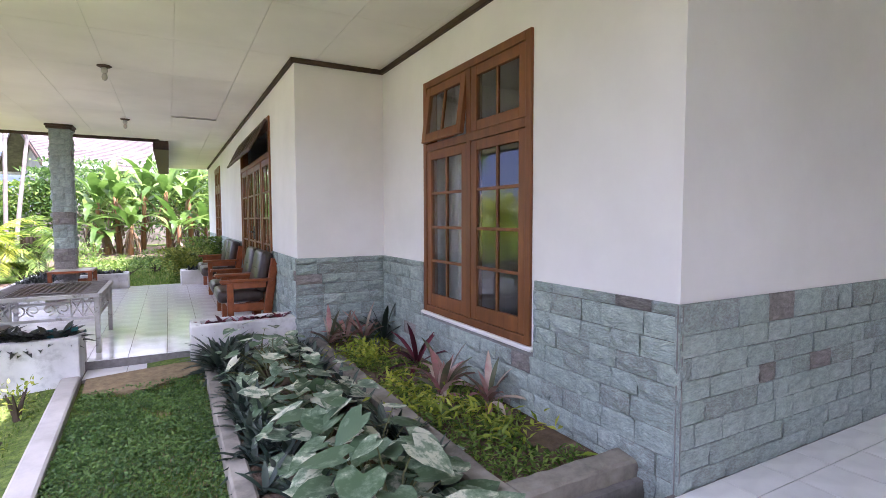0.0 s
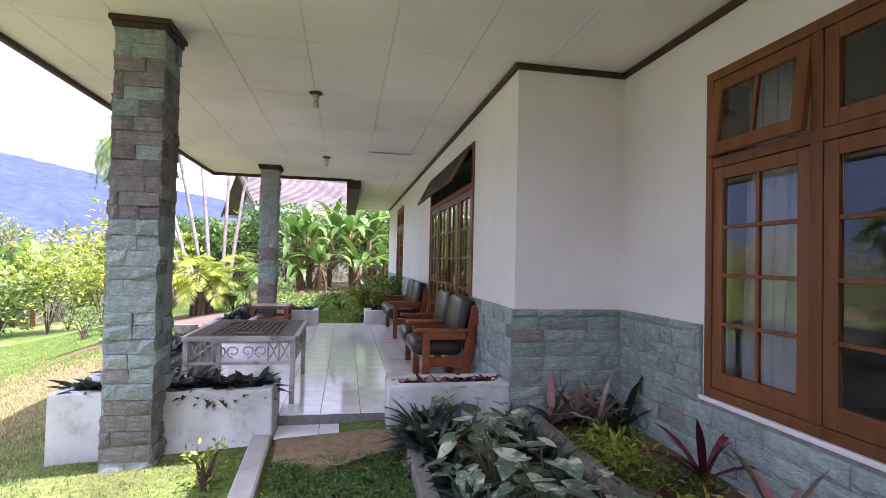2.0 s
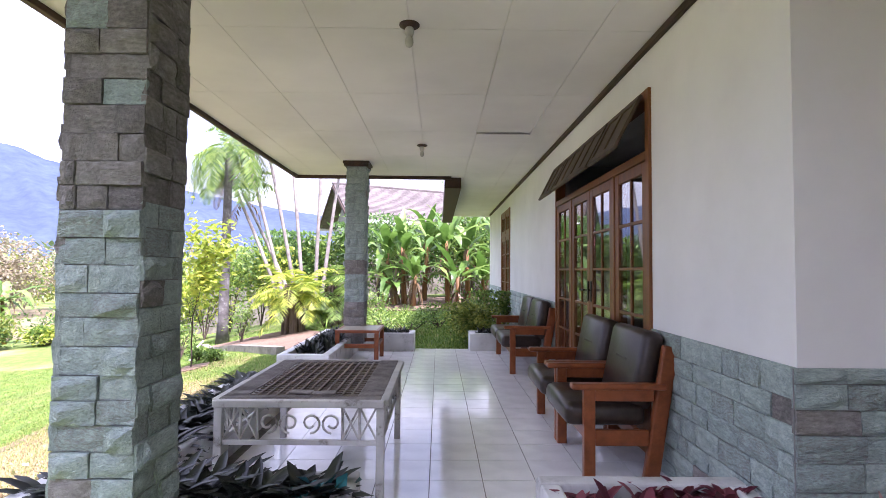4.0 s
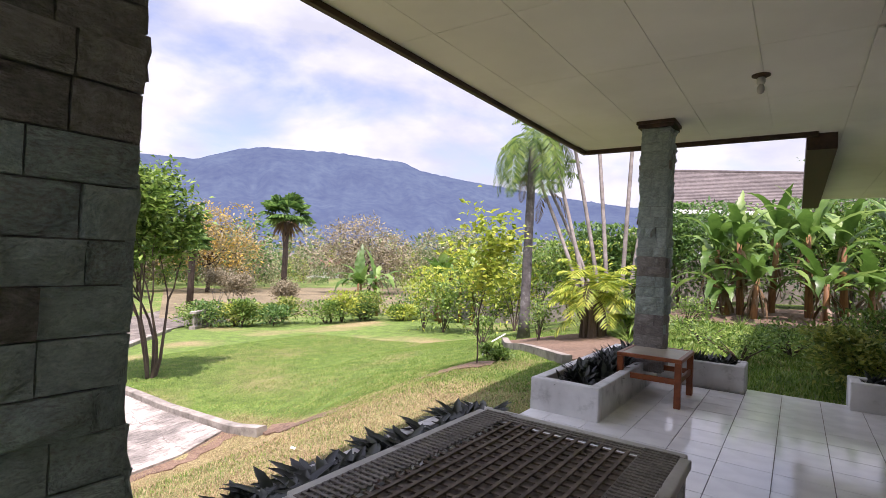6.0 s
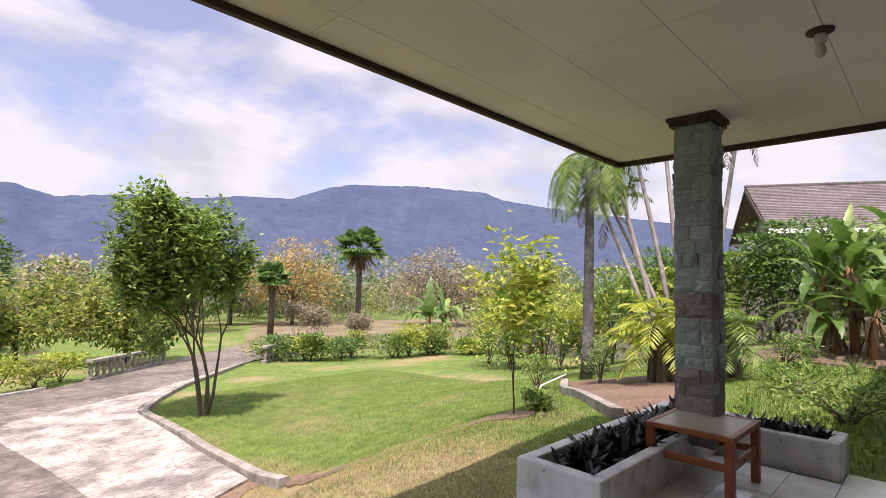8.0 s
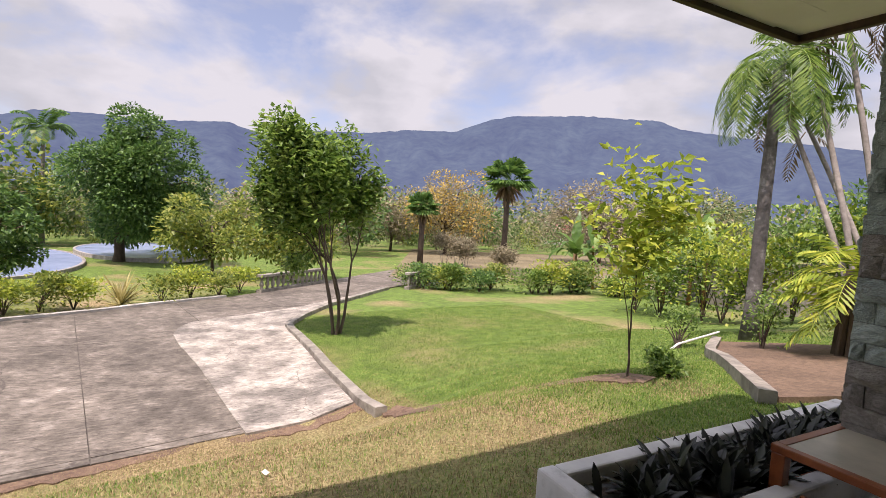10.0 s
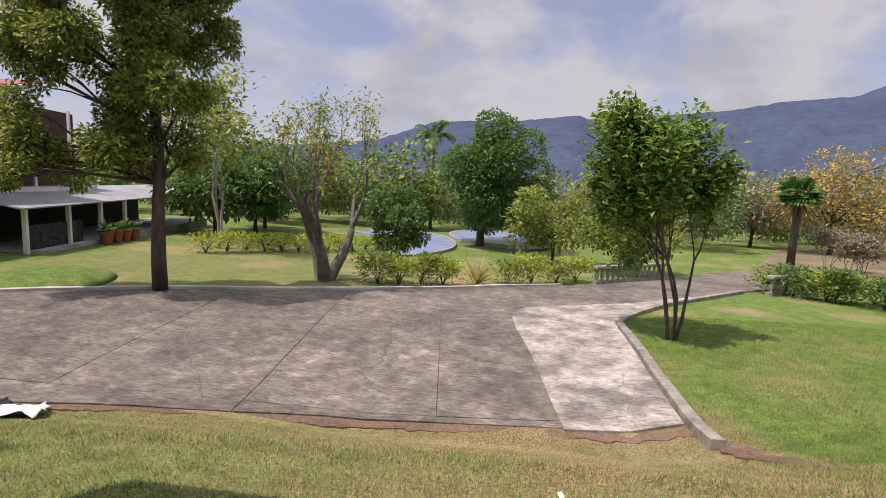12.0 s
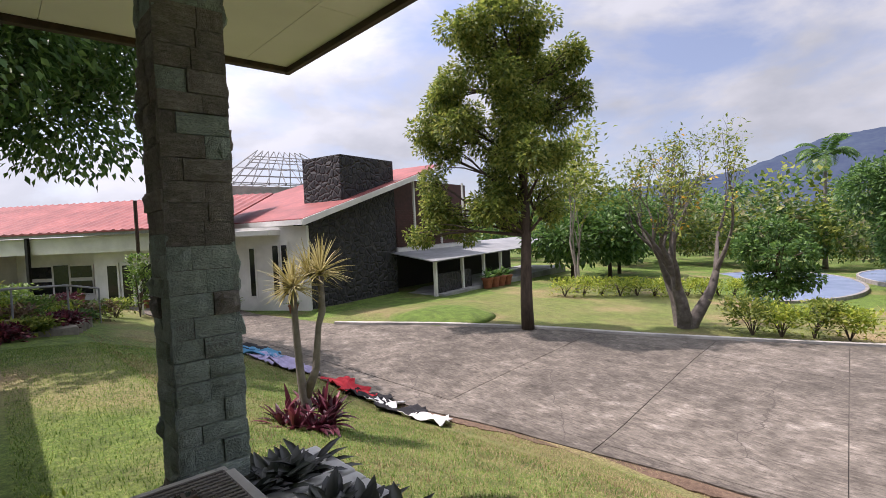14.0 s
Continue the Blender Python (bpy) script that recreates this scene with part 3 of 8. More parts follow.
fl = "dark brown fascia board under the roof edge"
trim_run("trim_fascia_west", (-2.605, 3.66, 2.93, -2.56, 10.95, 3.10), fl)
trim_run("trim_fascia_north", (-2.56, 10.9, 2.93, -0.12, 10.95, 3.10), fl)
trim_run("trim_fascia_south", (-2.56, 3.66, 2.93, 0.06, 3.72, 3.10), fl)
trim_run("trim_fascia_far", (-0.22, 10.951, 2.80, 0.04, 16.85, 3.10), fl)
trim_run("trim_fascia_near", (-0.19, -1.5, 2.90, -0.12, 3.655, 3.10), fl)
trim_run("trim_fascia_porch", (0.68, -6.0, 2.90, 0.75, -1.5, 3.36), fl)
cl = "dark brown cornice strip along the ceiling"
trim_run("trim_cornice_a", (AX - 0.035, CY, 2.925, AX, PY - 0.035, CEIL - 0.002), cl)
trim_run("trim_cornice_b", (BX - 0.035, PY - 0.035, 2.925, AX, PY, CEIL - 0.002), cl)
trim_run("trim_cornice_c", (BX - 0.035, PY, 2.925, BX, EY, CEIL - 0.002), cl)

# covered porch beyond the house corner: unseen walls added to darken the south wall
wall_y("wall_porch_end", -6.15, -6.0, 4.2, 8.0, 0.0, CEIL, "added unseen wall that keeps light off the terrace")
tagged(boxpart("wall_porch_side", (8.0, -6.0, 0.0, 8.15, 0.2, CEIL), M["plaster"], bevel=0), "added unseen wall that keeps light off the terrace", "wall", kind="structure")

# ---- windows and doors ----
def sash(parent, y0, y1, z0, z1, cols, rows, x=0.0, rail=0.07, bottom=0.10, name="sash", tilt=None):
    """A glazed leaf in the plane x, with stiles, rails, glazing bars and panes."""
    bm = bmesh.new()
    t = 0.035
    box(bm, x, y0, z0, x + t, y0 + rail, z1, 0.004)
    box(bm, x, y1 - rail, z0, x + t, y1, z1, 0.004)
    box(bm, x + 0.001, y0 + rail, z0, x + t - 0.001, y1 - rail, z0 + bottom, 0.004)
    box(bm, x + 0.001, y0 + rail, z1 - rail, x + t - 0.001, y1 - rail, z1, 0.004)
    a, b, c, d = y0 + rail, y1 - rail, z0 + bottom, z1 - rail
    bar = 0.022
    for i in range(1, cols):
        y = a + (b - a) * i / cols
        box(bm, x + 0.006, y - bar / 2, c, x + t - 0.006, y + bar / 2, d, 0.003)
    for j in range(1, rows):
        z = c + (d - c) * j / rows
        box(bm, x + 0.004, a, z - bar / 2, x + t - 0.008, b, z + bar / 2, 0.003)
    leaf = part(name, bm, M["teak"], parent)
    for i in range(cols):
        for j in range(rows):
            ya, yb = a + (b - a) * i / cols + bar / 2, a + (b - a) * (i + 1) / cols - bar / 2
            za, zb = c + (d - c) * j / rows + bar / 2, c + (d - c) * (j + 1) / rows - bar / 2
            p = boxpart("pane", (x + 0.016, ya - 0.004, za - 0.004, x + 0.020, yb + 0.004, zb + 0.004), M["glass"], leaf, bevel=0)
            p.visible_shadow = False
    if tilt:
        hinge, ang = tilt
        leaf.matrix_basis = Matrix.Translation((x, 0, hinge)) @ Matrix.Rotation(radians(ang), 4, "Y") @ Matrix.Translation((-x, 0, -hinge))
    return leaf


def window(name, face, y0, y1, z0, z1, split, label, open_leaf):
    w = empty(name, label=label, category="window", kind="structure")
    bm = bmesh.new()
    f, x0, x1 = 0.055, face - 0.02, face + 0.09
    box(bm, x0, y0, z0, x1, y0 + f, z1, 0.005)
    box(bm, x0, y1 - f, z0, x1, y1, z1, 0.005)
    box(bm, x0 + 0.001, y0 + f, z1 - f, x1, y1 - f, z1, 0.005)
    box(bm, x0 + 0.001, y0 + f, z0, x1, y1 - f, z0 + f, 0.005)
    box(bm, x0 + 0.002, y0 + f, split - 0.03, x1, y1 - f, split + 0.03, 0.005)
    ym = (y0 + y1) / 2
    box(bm, x0 + 0.003, ym - 0.03, z0 + f, x1, ym + 0.03, z1 - f, 0.005)
    part("window_frame", bm, M["teak"], w)
    for k, (a, b) in enumerate(((y0 + f + 0.003, ym - 0.033), (ym + 0.033, y1 - f - 0.003))):
        sash(w, a, b, z0 + f + 0.003, split - 0.033, 2, 4, face - 0.012)
        sash(w, a, b, split + 0.033, z1 - f - 0.003, 2, 1, face - 0.012, bottom=0.07, name="transom", tilt=(z1 - f, 7) if k == open_leaf else None)
    bm = bmesh.new()
    box(bm, face - 0.035, y0 - 0.03, z0 - 0.03, face + 0.06, y1 + 0.03, z0 - 0.002, 0.008)
    part("window_sill", bm, M["plaster"], w, "white plastered sill")
    return w


window("window_1", AX, *WIN1[:2], *WIN1[2:], 2.08, "varnished teak casement window with an opened transom", 1)
window("window_2", BX, *WIN3[:2], *WIN3[2:], 2.2, "varnished teak casement window at the verandah's end", 5)


def door_set():
    y0, y1, z0, z1 = DOORS
    d = empty("door_1", label="teak French doors with glazed side panels and open top flaps", category="door", kind="structure")
    f, x0, x1, head = 0.06, BX - 0.02, BX + 0.09, 2.22
    bm = bmesh.new()
    box(bm, x0, y0, z0, x1, y0 + f, z1, 0.005)
    box(bm, x0, y1 - f, z0, x1, y1, z1, 0.005)
    box(bm, x0 + 0.001, y0 + f, z1 - f, x1, y1 - f, z1, 0.005)
    box(bm, x0 + 0.002, y0 + f, head, x1, y1 - f, head + 0.06, 0.005)
    w = (y1 - y0 - 2 * f) / 4
    for k in (1, 3):
        y = y0 + f + k * w
        box(bm, x0 + 0.003, y - 0.025, z0, x1, y + 0.025, head, 0.005)
    part("door_frame", bm, M["teak"], d)
    for k in range(4):
        a, b = y0 + f + k * w + (0.027 if k in (1, 3) else 0.003), y0 + f + (k + 1) * w - (0.027 if k in (0, 2) else 0.003)
        leaf = sash(d, a, b, z0 + 0.012, head - 0.004, 2, 5, BX - 0.008, bottom=0.24, rail=0.075, name="door_leaf")
        if k in (1, 2):
            bm = bmesh.new()
            y = b - 0.04 if k == 1 else a + 0.04
            box(bm, BX - 0.018, y - 0.02, 1.22, BX - 0.009, y + 0.02, 1.40, 0.003)
            tube(bm, [(BX - 0.015, y, 1.32), (BX - 0.055, y, 1.32), (BX - 0.06, y + (0.09 if k == 2 else -0.09), 1.318)], 0.008, 8)
            part("door_handle", bm, M["darkmetal"], leaf, "dark metal lever handle")
        # top flap, hinged at its upper edge and pushed outwards
        bm = bmesh.new()
        h0, h1 = -0.40, 0.0
        box(bm, -0.012, a, h0, 0.012, b, h0 + 0.05, 0.003)
        box(bm, -0.012, a, h1 - 0.05, 0.012, b, h1, 0.003)
        for y in (a, b - 0.06, (a + b) / 2 - 0.03):
            box(bm, -0.011, y, h0 + 0.05, 0.011, y + 0.06, h1 - 0.05, 0.003)
        box(bm, 0.0, a + 0.06, h0 + 0.05, 0.006, b - 0.06, h1 - 0.05)
        flap = part("flap", bm, M["flapwood"], d, "weathered brown wooden flap")
        flap.matrix_basis = pose(BX - 0.035, 0, z1 - 0.03, 0, 27, 0)
    return d


M["darkmetal"] = mat("dark metal", [(0.3, (0.02, 0.02, 0.02)), (0.7, (0.06, 0.055, 0.05))], 10, 0.4, metal=0.8, bump=0)
M["flapwood"] = mat("weathered brown flap wood", [(0.3, (0.06, 0.04, 0.025)), (0.7, (0.14, 0.095, 0.06))], 8, 0.6, stretch=(1.5, 1.5, 0.2))
door_set()


def curtain(y0, y1, x, z0, z1):
    n = 28
    verts, faces = [], []
    for i in range(n):
        y = y0 + (y1 - y0) * i / (n - 1)
        dx = 0.025 * math.sin(i * 1.35) + 0.01 * math.sin(i * 0.6)
        for j in range(8):
            f = j / 7
            verts.append((x + dx * (1 - 0.4 * f), y + 0.02 * math.sin(f * 3 + i), z0 + (z1 - z0) * f))
    for i in range(n - 1):
        for j in range(7):
            faces.append((i * 8 + j, (i + 1) * 8 + j, (i + 1) * 8 + j + 1, i * 8 + j + 1))
    ob = from_lists("curtain", verts, faces, M["curtain"], smooth=True)
    md = ob.modifiers.new("thickness", "SOLIDIFY")
    md.thickness = 0.004
    return tagged(ob, "white hanging curtain behind the window", "curtain", group="window curtains")


curtain(3.42, 3.84, AX + 0.26, FLOOR + 0.02, 2.7)
curtain(2.36, 2.56, AX + 0.26, FLOOR + 0.02, 2.7)
rod_bm = bmesh.new()
tube(rod_bm, [(AX + 0.26, 2.2, 2.72), (AX + 0.26, 4.0, 2.72)], 0.012, 8)
for y in (2.3, 3.9):
    tube(rod_bm, [(AX + 0.14, y, 2.72), (AX + 0.26, y, 2.72)], 0.008, 6)
tagged(part("curtain_rod", rod_bm, M["darkmetal"]), "dark metal curtain rod fixed over the window", "rod")


def carved_chair(x, y):
    c = empty("carved_chair", (x, y, FLOOR - 0.012), 0, label="white painted carved chair with a high back indoors", category="chair")
    bm = bmesh.new()
    pts = [(-0.17, 0.46), (-0.24, 0.62), (-0.20, 0.72), (-0.25, 0.86), (-0.18, 0.95), (-0.12, 0.98), (-0.07, 1.08), (0, 1.12), (0.07, 1.08), (0.12, 0.98), (0.18, 0.95), (0.25, 0.86), (0.20, 0.72), (0.24, 0.62), (0.17, 0.46)]
    fr = [bm.verts.new((-0.02, p[0], p[1])) for p in pts]
    bk = [bm.verts.new((0.025, p[0], p[1])) for p in pts]
    bm.faces.new(fr)
    bm.faces.new(bk[::-1])
    for k in range(len(pts)):
        q = (k + 1) % len(pts)
        bm.faces.new((fr[k], bk[k], bk[q], fr[q]))
    part("backrest", bm, M["whitepaint"], c)
    bm = bmesh.new()
    box(bm, -0.03, -0.15, 0.55, 0.035, 0.15, 0.88, 0.03)
    part("back_pad", bm, M["curtain"], c, "pale upholstered back pad")
    bm = bmesh.new()
    box(bm, 0.0, -0.24, 0.40, 0.46, 0.24, 0.47, 0.03)
    part("seat", bm, M["whitepaint"], c)
    for yy in (-0.2, 0.2):
        for xx, s in ((0.02, -0.05), (0.42, 0.04)):
            bm = bmesh.new()
            tube(bm, [(xx, yy, 0.41), (xx + s * 0.3, yy * 1.05, 0.22), (xx + s, yy * 1.1, 0.0)], [0.028, 0.02, 0.024], 8)
            part("leg", bm, M["whitepaint"], c)


carved_chair(2.42, 2.86)


# ---- stonework ----
def stone_mesh(seed):
    r = random.Random(seed)
    bm = bmesh.new()
    n = 4
    g = [[None] * n for _ in range(n)]
    for i in range(n):
        for j in range(n):
            u, w = i / (n - 1) - 0.5, j / (n - 1) - 0.5
            edge = i in (0, n - 1) or j in (0, n - 1)
            g[i][j] = bm.verts.new((u + (0 if edge else r.uniform(-0.08, 0.08)), w + (0 if edge else r.uniform(-0.1, 0.1)), r.uniform(0.35, 0.6) if edge else r.uniform(0.55, 1.05)))
    for i in range(n - 1):
        for j in range(n - 1):
            bm.faces.new((g[i][j], g[i + 1][j], g[i + 1][j + 1], g[i][j + 1]))
    rim = [g[i][0] for i in range(n)] + [g[n - 1][j] for j in range(1, n)] + [g[i][n - 1] for i in range(n - 2, -1, -1)] + [g[0][j] for j in range(n - 2, 0, -1)]
    low = [bm.verts.new((v.co.x, v.co.y, -0.3)) for v in rim]
    for k in range(len(rim)):
        q = (k + 1) % len(rim)
        bm.faces.new((rim[k], low[k], low[q], rim[q]))
    return bm


STONES = [mesh_of("stone", stone_mesh(k), M["stone"]) for k in range(10)]
STONES_GREY = [mesh_of("stone", stone_mesh(k + 50), M["stonegrey"]) for k in range(6)]
rs = random.Random(11)


def courses(a0, a1, z0, z1, row=0.104, lo=0.13, hi=0.27, holes=()):
    """Stones of a face as (from, to, low, high), in courses with staggered joints."""
    z = z0
    while z < z1 - 0.02:
        h = min(row * rs.uniform(0.88, 1.12), z1 - z)
        if z1 - (z + h) < 0.04:
            h = z1 - z
        a = a0
        first = rs.uniform(lo * 0.6, hi)
        while a < a1 - 0.01:
            w = first if first else rs.uniform(lo, hi)
            first = None
            b = a1 if a1 - (a + w) < lo * 0.7 else a + w
            spans = [(a, b)]
            for p, q, l, t in holes:
                if z < t and z + h > l:
                    spans = [s for c, d in spans for s in ((c, min(d, p)), (max(c, q), d)) if s[1] - s[0] > 0.02]
            for c, d in spans:
                yield c, d, z, z + h
            a = b
        z += h


def lay(parent, origin, ux, nz, span, meshes, depth=0.03, gap=0.0045):
    """Lays one stone of a face: ux is the way along it, nz the way out of it."""
    a, b, lo, hi = span
    me = rs.choice(meshes)
    ob = new("stone", me)
    ob.parent = parent
    uz = Vector((0, 0, 1))
    c = Vector(origin) + ux * (a + b) / 2 + uz * (lo + hi) / 2
    d = depth * rs.uniform(0.8, 1.3)
    turn = 1 if rs.random() < 0.5 else -1
    m = Matrix.Identity(4)
    for r in range(3):
        m[r][0], m[r][1], m[r][2], m[r][3] = ux[r] * (b - a - gap) * turn, uz[r] * (hi - lo - gap) * turn, nz[r] * d, c[r]
    ob.matrix_basis = m
    return ob


def cladding(name, origin, ux, nz, a0, a1, z0, z1, label, holes=(), joined=False):
    ux, nz = Vector(ux), Vector(nz)
    bm = bmesh.new()
    m = Matrix.Identity(4)
    uz = Vector((0, 0, 1))
    for r in range(3):
        m[r][0], m[r][1], m[r][2], m[r][3] = ux[r], uz[r], nz[r], origin[r]
    cells = [(a0, a1, z0, z1)]
    for p, q, l, t in holes:
        cells = [(a0, p, z0, z1), (p, q, z0, min(l, z1)), (q, a1, z0, z1)]
    for a, b, lo, hi in cells:
        if b - a > 0.01 and hi - lo > 0.01:
            box(bm, a, lo, 0.001, b, hi - 0.004, 0.007, m=m)
    base = tagged(part(name, bm, M["mortar"]), label, "stone cladding", kind="structure")
    if joined:
        src = STONES + STONES_GREY[:1]
        verts, faces = [], []
        for a, b, lo, hi in courses(a0, a1, z0, z1, holes=holes):
            me = rs.choice(src)
            off = len(verts)
            for v in me.vertices:
                verts.append(tuple(Vector(origin) + ux * ((a + b) / 2 + v.co.x * (b - a - 0.006)) + uz * ((lo + hi) / 2 + v.co.y * (hi - lo - 0.006)) + nz * v.co.z * 0.024))
            faces += [tuple(i + off for i in p.vertices) for p in me.polygons]
        ob = from_lists("stones", verts, faces, M["stone"], base)
        ob["kind"] = "stuff"
    else:
        for s in courses(a0, a1, z0, z1, holes=holes):
            lay(base, origin, ux, nz, s, STONES if rs.random() < 0.97 else STONES_GREY)
    return base


def post(x, y, zb, label, grey_rows, w=0.135):
    p = empty("stone_post", (x, y, zb), 0, label=label, category="post", group="verandah posts")
    bm = bmesh.new()
    box(bm, -w, -w, 0, w, w, CEIL - zb - 0.002)
    part("core", bm, M["mortar"], p)
    for ux, nz in (((1, 0, 0), (0, -1, 0)), ((0, 1, 0), (1, 0, 0)), ((-1, 0, 0), (0, 1, 0)), ((0, -1, 0), (-1, 0, 0))):
        for s in courses(-w - 0.012, w + 0.012, 0.0, CEIL - zb - 0.07, row=0.096, lo=0.09, hi=0.2):
            zz = s[2] + zb
            g = any(lo < zz < hi for lo, hi in grey_rows) and rs.random() < 0.92 or rs.random() < 0.04
            lay(p, Vector(nz) * w, Vector(ux), Vector(nz), s, STONES_GREY if g else STONES, depth=0.026 * rs.uniform(0.45, 1.8), gap=0.0035)
    bm = bmesh.new()
    h = CEIL - zb
    box(bm, -0.18, -0.18, h - 0.035, 0.18, 0.18, h - 0.002, 0.004)
    box(bm, -0.165, -0.165, h - 0.07, 0.165, 0.165, h - 0.035, 0.004)
    part("capital", bm, M["darktrim"], p, "dark wooden cap moulding")
    return p


# ---- verandah floor, steps, planters ----
def slab_floor(name, dims, label):
    return tagged(boxpart(name, dims, M["grout"], bevel=0), label, "floor", kind="structure")


verandah_floor = slab_floor("floor_verandah", (-2.04, 5.14, -0.05, BX, 10.62, FLOOR - 0.007), "glossy white tiled verandah floor with grey joints")
terrace = slab_floor("floor_terrace", (1.26, -3.0, -0.05, 8.0, CY, FLOOR - 0.007), "white tiled terrace floor beside the house corner")
tagged(boxpart("step", (-0.66, 4.86, -0.05, 0.13, 5.14, 0.215), M["grout"], bevel=0.0), "white tiled step up to the verandah", "step", kind="structure")
step_ob = bpy.data.objects["step"]

TILE_BM = bmesh.new()
box(TILE_BM, -0.5, -0.5, -1, 0.5, 0.5, 0)
TILE = mesh_of("tile", TILE_BM, M["tile"])


def tiles(parent, x0, y0, x1, y1, z, size=0.3, ox=0.0, oy=0.0, skip=None, limit=300):
    i0, j0 = math.floor((x0 - ox) / size), math.floor((y0 - oy) / size)
    n = 0
    for j in range(j0, j0 + int((y1 - y0) / size) + 2):
        for i in range(i0, i0 + int((x1 - x0) / size) + 2):
            a, b = max(x0, ox + i * size + 0.0025), min(x1, ox + (i + 1) * size - 0.0025)
            c, d = max(y0, oy + j * size + 0.0025), min(y1, oy + (j + 1) * size - 0.0025)
            if b - a < 0.02 or d - c < 0.02 or (skip and skip((a + b) / 2, (c + d) / 2)) or n >= limit:
                continue
            ob = new("tile", TILE)
            ob.parent = parent
            t = Matrix.Translation(((a + b) / 2, (c + d) / 2, z)) @ Matrix.Rotation(radians(rs.uniform(-0.12, 0.12)), 4, "X") @ Matrix.Rotation(radians(rs.uniform(-0.12, 0.12)), 4, "Y")
            ob.matrix_basis = t @ Matrix.Diagonal((b - a, d - c, 0.006, 1))
            n += 1


PLANTERS = []


def planter(x0, y0, x1, y1, zb, zt, label, wall=0.09, cut=""):
    p = empty("planter", ((x0 + x1) / 2, (y0 + y1) / 2, zb), 0, label=label, category="planter", group="whitewashed planters")
    cx, cy = (x0 + x1) / 2, (y0 + y1) / 2
    ox, oy = (x1 - x0) / 2, (y1 - y0) / 2
    h = zt - zb
    a, b = (-oy if "s" in cut else -oy + wall), (oy if "n" in cut else oy - wall)
    for side, dims in (("s", (-ox, -oy, 0, ox, -oy + wall, h)), ("n", (-ox, oy - wall, 0, ox, oy, h)), ("w", (-ox, a, 0, -ox + wall, b, h - 0.001)), ("e", (ox - wall, a, 0, ox, b, h - 0.001))):
        if side not in cut:
            bm = bmesh.new()
            box(bm, *dims, bevel=0.012)
            part("wall", bm, M["whitewash"], p)
    bm = bmesh.new()
    e = 0.004
    box(bm, -ox + (e if "w" in cut else wall), -oy + (e if "s" in cut else wall), 0.02, ox - (e if "e" in cut else wall), oy - (e if "n" in cut else wall), h - 0.07)
    part("soil", bm, M["darksoil"], p, "dark potting soil")
    PLANTERS.append((x0 + wall, y0 + wall, x1 - wall, y1 - wall, zt - 0.07))
    return p


pl_label = "low whitewashed masonry planter with dark leafy plants"
planter(-2.05, 4.87, -0.66, 5.27, -0.05, 0.56, "stained whitewashed masonry planter beside the step")
planter(-2.05, 5.275, -1.62, 7.43, -0.05, 0.555, pl_label)
planter(-2.05, 8.40, -1.48, 10.80, -0.05, 0.56, pl_label)
planter(-1.475, 10.37, -0.66, 10.80, -0.05, 0.555, pl_label)
planter(0.16, 10.40, 1.03, 10.80, -0.05, 0.555, "low whitewashed planter at the end of the verandah")
planter(0.135, 4.84, 1.04, 5.20, 0.0, 0.57, "small whitewashed planter between step and wall")


# ---- furniture ----
def wood_chair(name, x, y, width, seats, label, group):
    """A low lounge seat that faces -x: frame, arms, cushions. Its origin is the middle of its back on the floor."""
    c = empty(name, (x, y, FLOOR), 0, label=label, category="sofa" if seats > 1 else "armchair", group=group)
    h, D = width / 2, 0.50
    for s in (-1, 1):
        yy = s * (h - 0.025)
        bm = bmesh.new()
        box(bm, -D, yy - 0.022, 0.0, -D + 0.065, yy + 0.022, 0.5155, 0.006)
        part("leg", bm, M["chairwood"], c)
        bm = bmesh.new()
        box(bm, -0.045, -0.022, 0.0, 0.045, 0.022, 0.77, 0.012)
        ob = part("leg", bm, M["chairwood"], c, "raked back leg")
        ob.matrix_basis = pose(-0.12, yy, 0, 0, 9, 0)
        bm = bmesh.new()
        box(bm, -D - 0.07, yy - 0.035, 0.515, -0.03, yy + 0.035, 0.55, 0.012)
        box(bm, -D + 0.06, yy - 0.016, 0.45, -0.1, yy + 0.016, 0.5155, 0.004)
        part("armrest", bm, M["chairwood"], c)
        bm = bmesh.new()
        box(bm, -D + 0.065, yy - 0.018, 0.20, -0.13, yy + 0.018, 0.29, 0.006)
        part("side_rail", bm, M["chairwood"], c)
    for xx in (-D + 0.02, -0.2):
        bm = bmesh.new()
        box(bm, xx, -h + 0.05, 0.22, xx + 0.03, h - 0.05, 0.29, 0.005)
        part("seat_rail", bm, M["chairwood"], c)
    sw = (width - 0.1) / seats
    for k in range(seats):
        a = -h + 0.05 + k * sw + 0.005
        b = a + sw - 0.01
        bm = bmesh.new()
        box(bm, -D - 0.09, a, 0.292, -0.12, b, 0.43, 0.045)
        part("seat_cushion", bm, M["leather"], c, "dark brown leatherette cushion", True)
        bm = bmesh.new()
        box(bm, -0.065, a + 0.004, 0.0, 0.065, b - 0.004, 0.46, 0.045)
        ob = part("back_cushion", bm, M["leather"], c, "dark brown leatherette cushion with a stitched seam", True)
        ob.matrix_basis = pose(-0.155, 0, 0.385, 0, 12, 0)
        bm = bmesh.new()
        box(bm, -0.069, (a + b) / 2 - 0.09, 0.25, -0.060, (a + b) / 2 + 0.09, 0.262, 0.003)
        ob2 = part("seam", bm, M["seam"], ob, "pressed stitched seam")
    return c


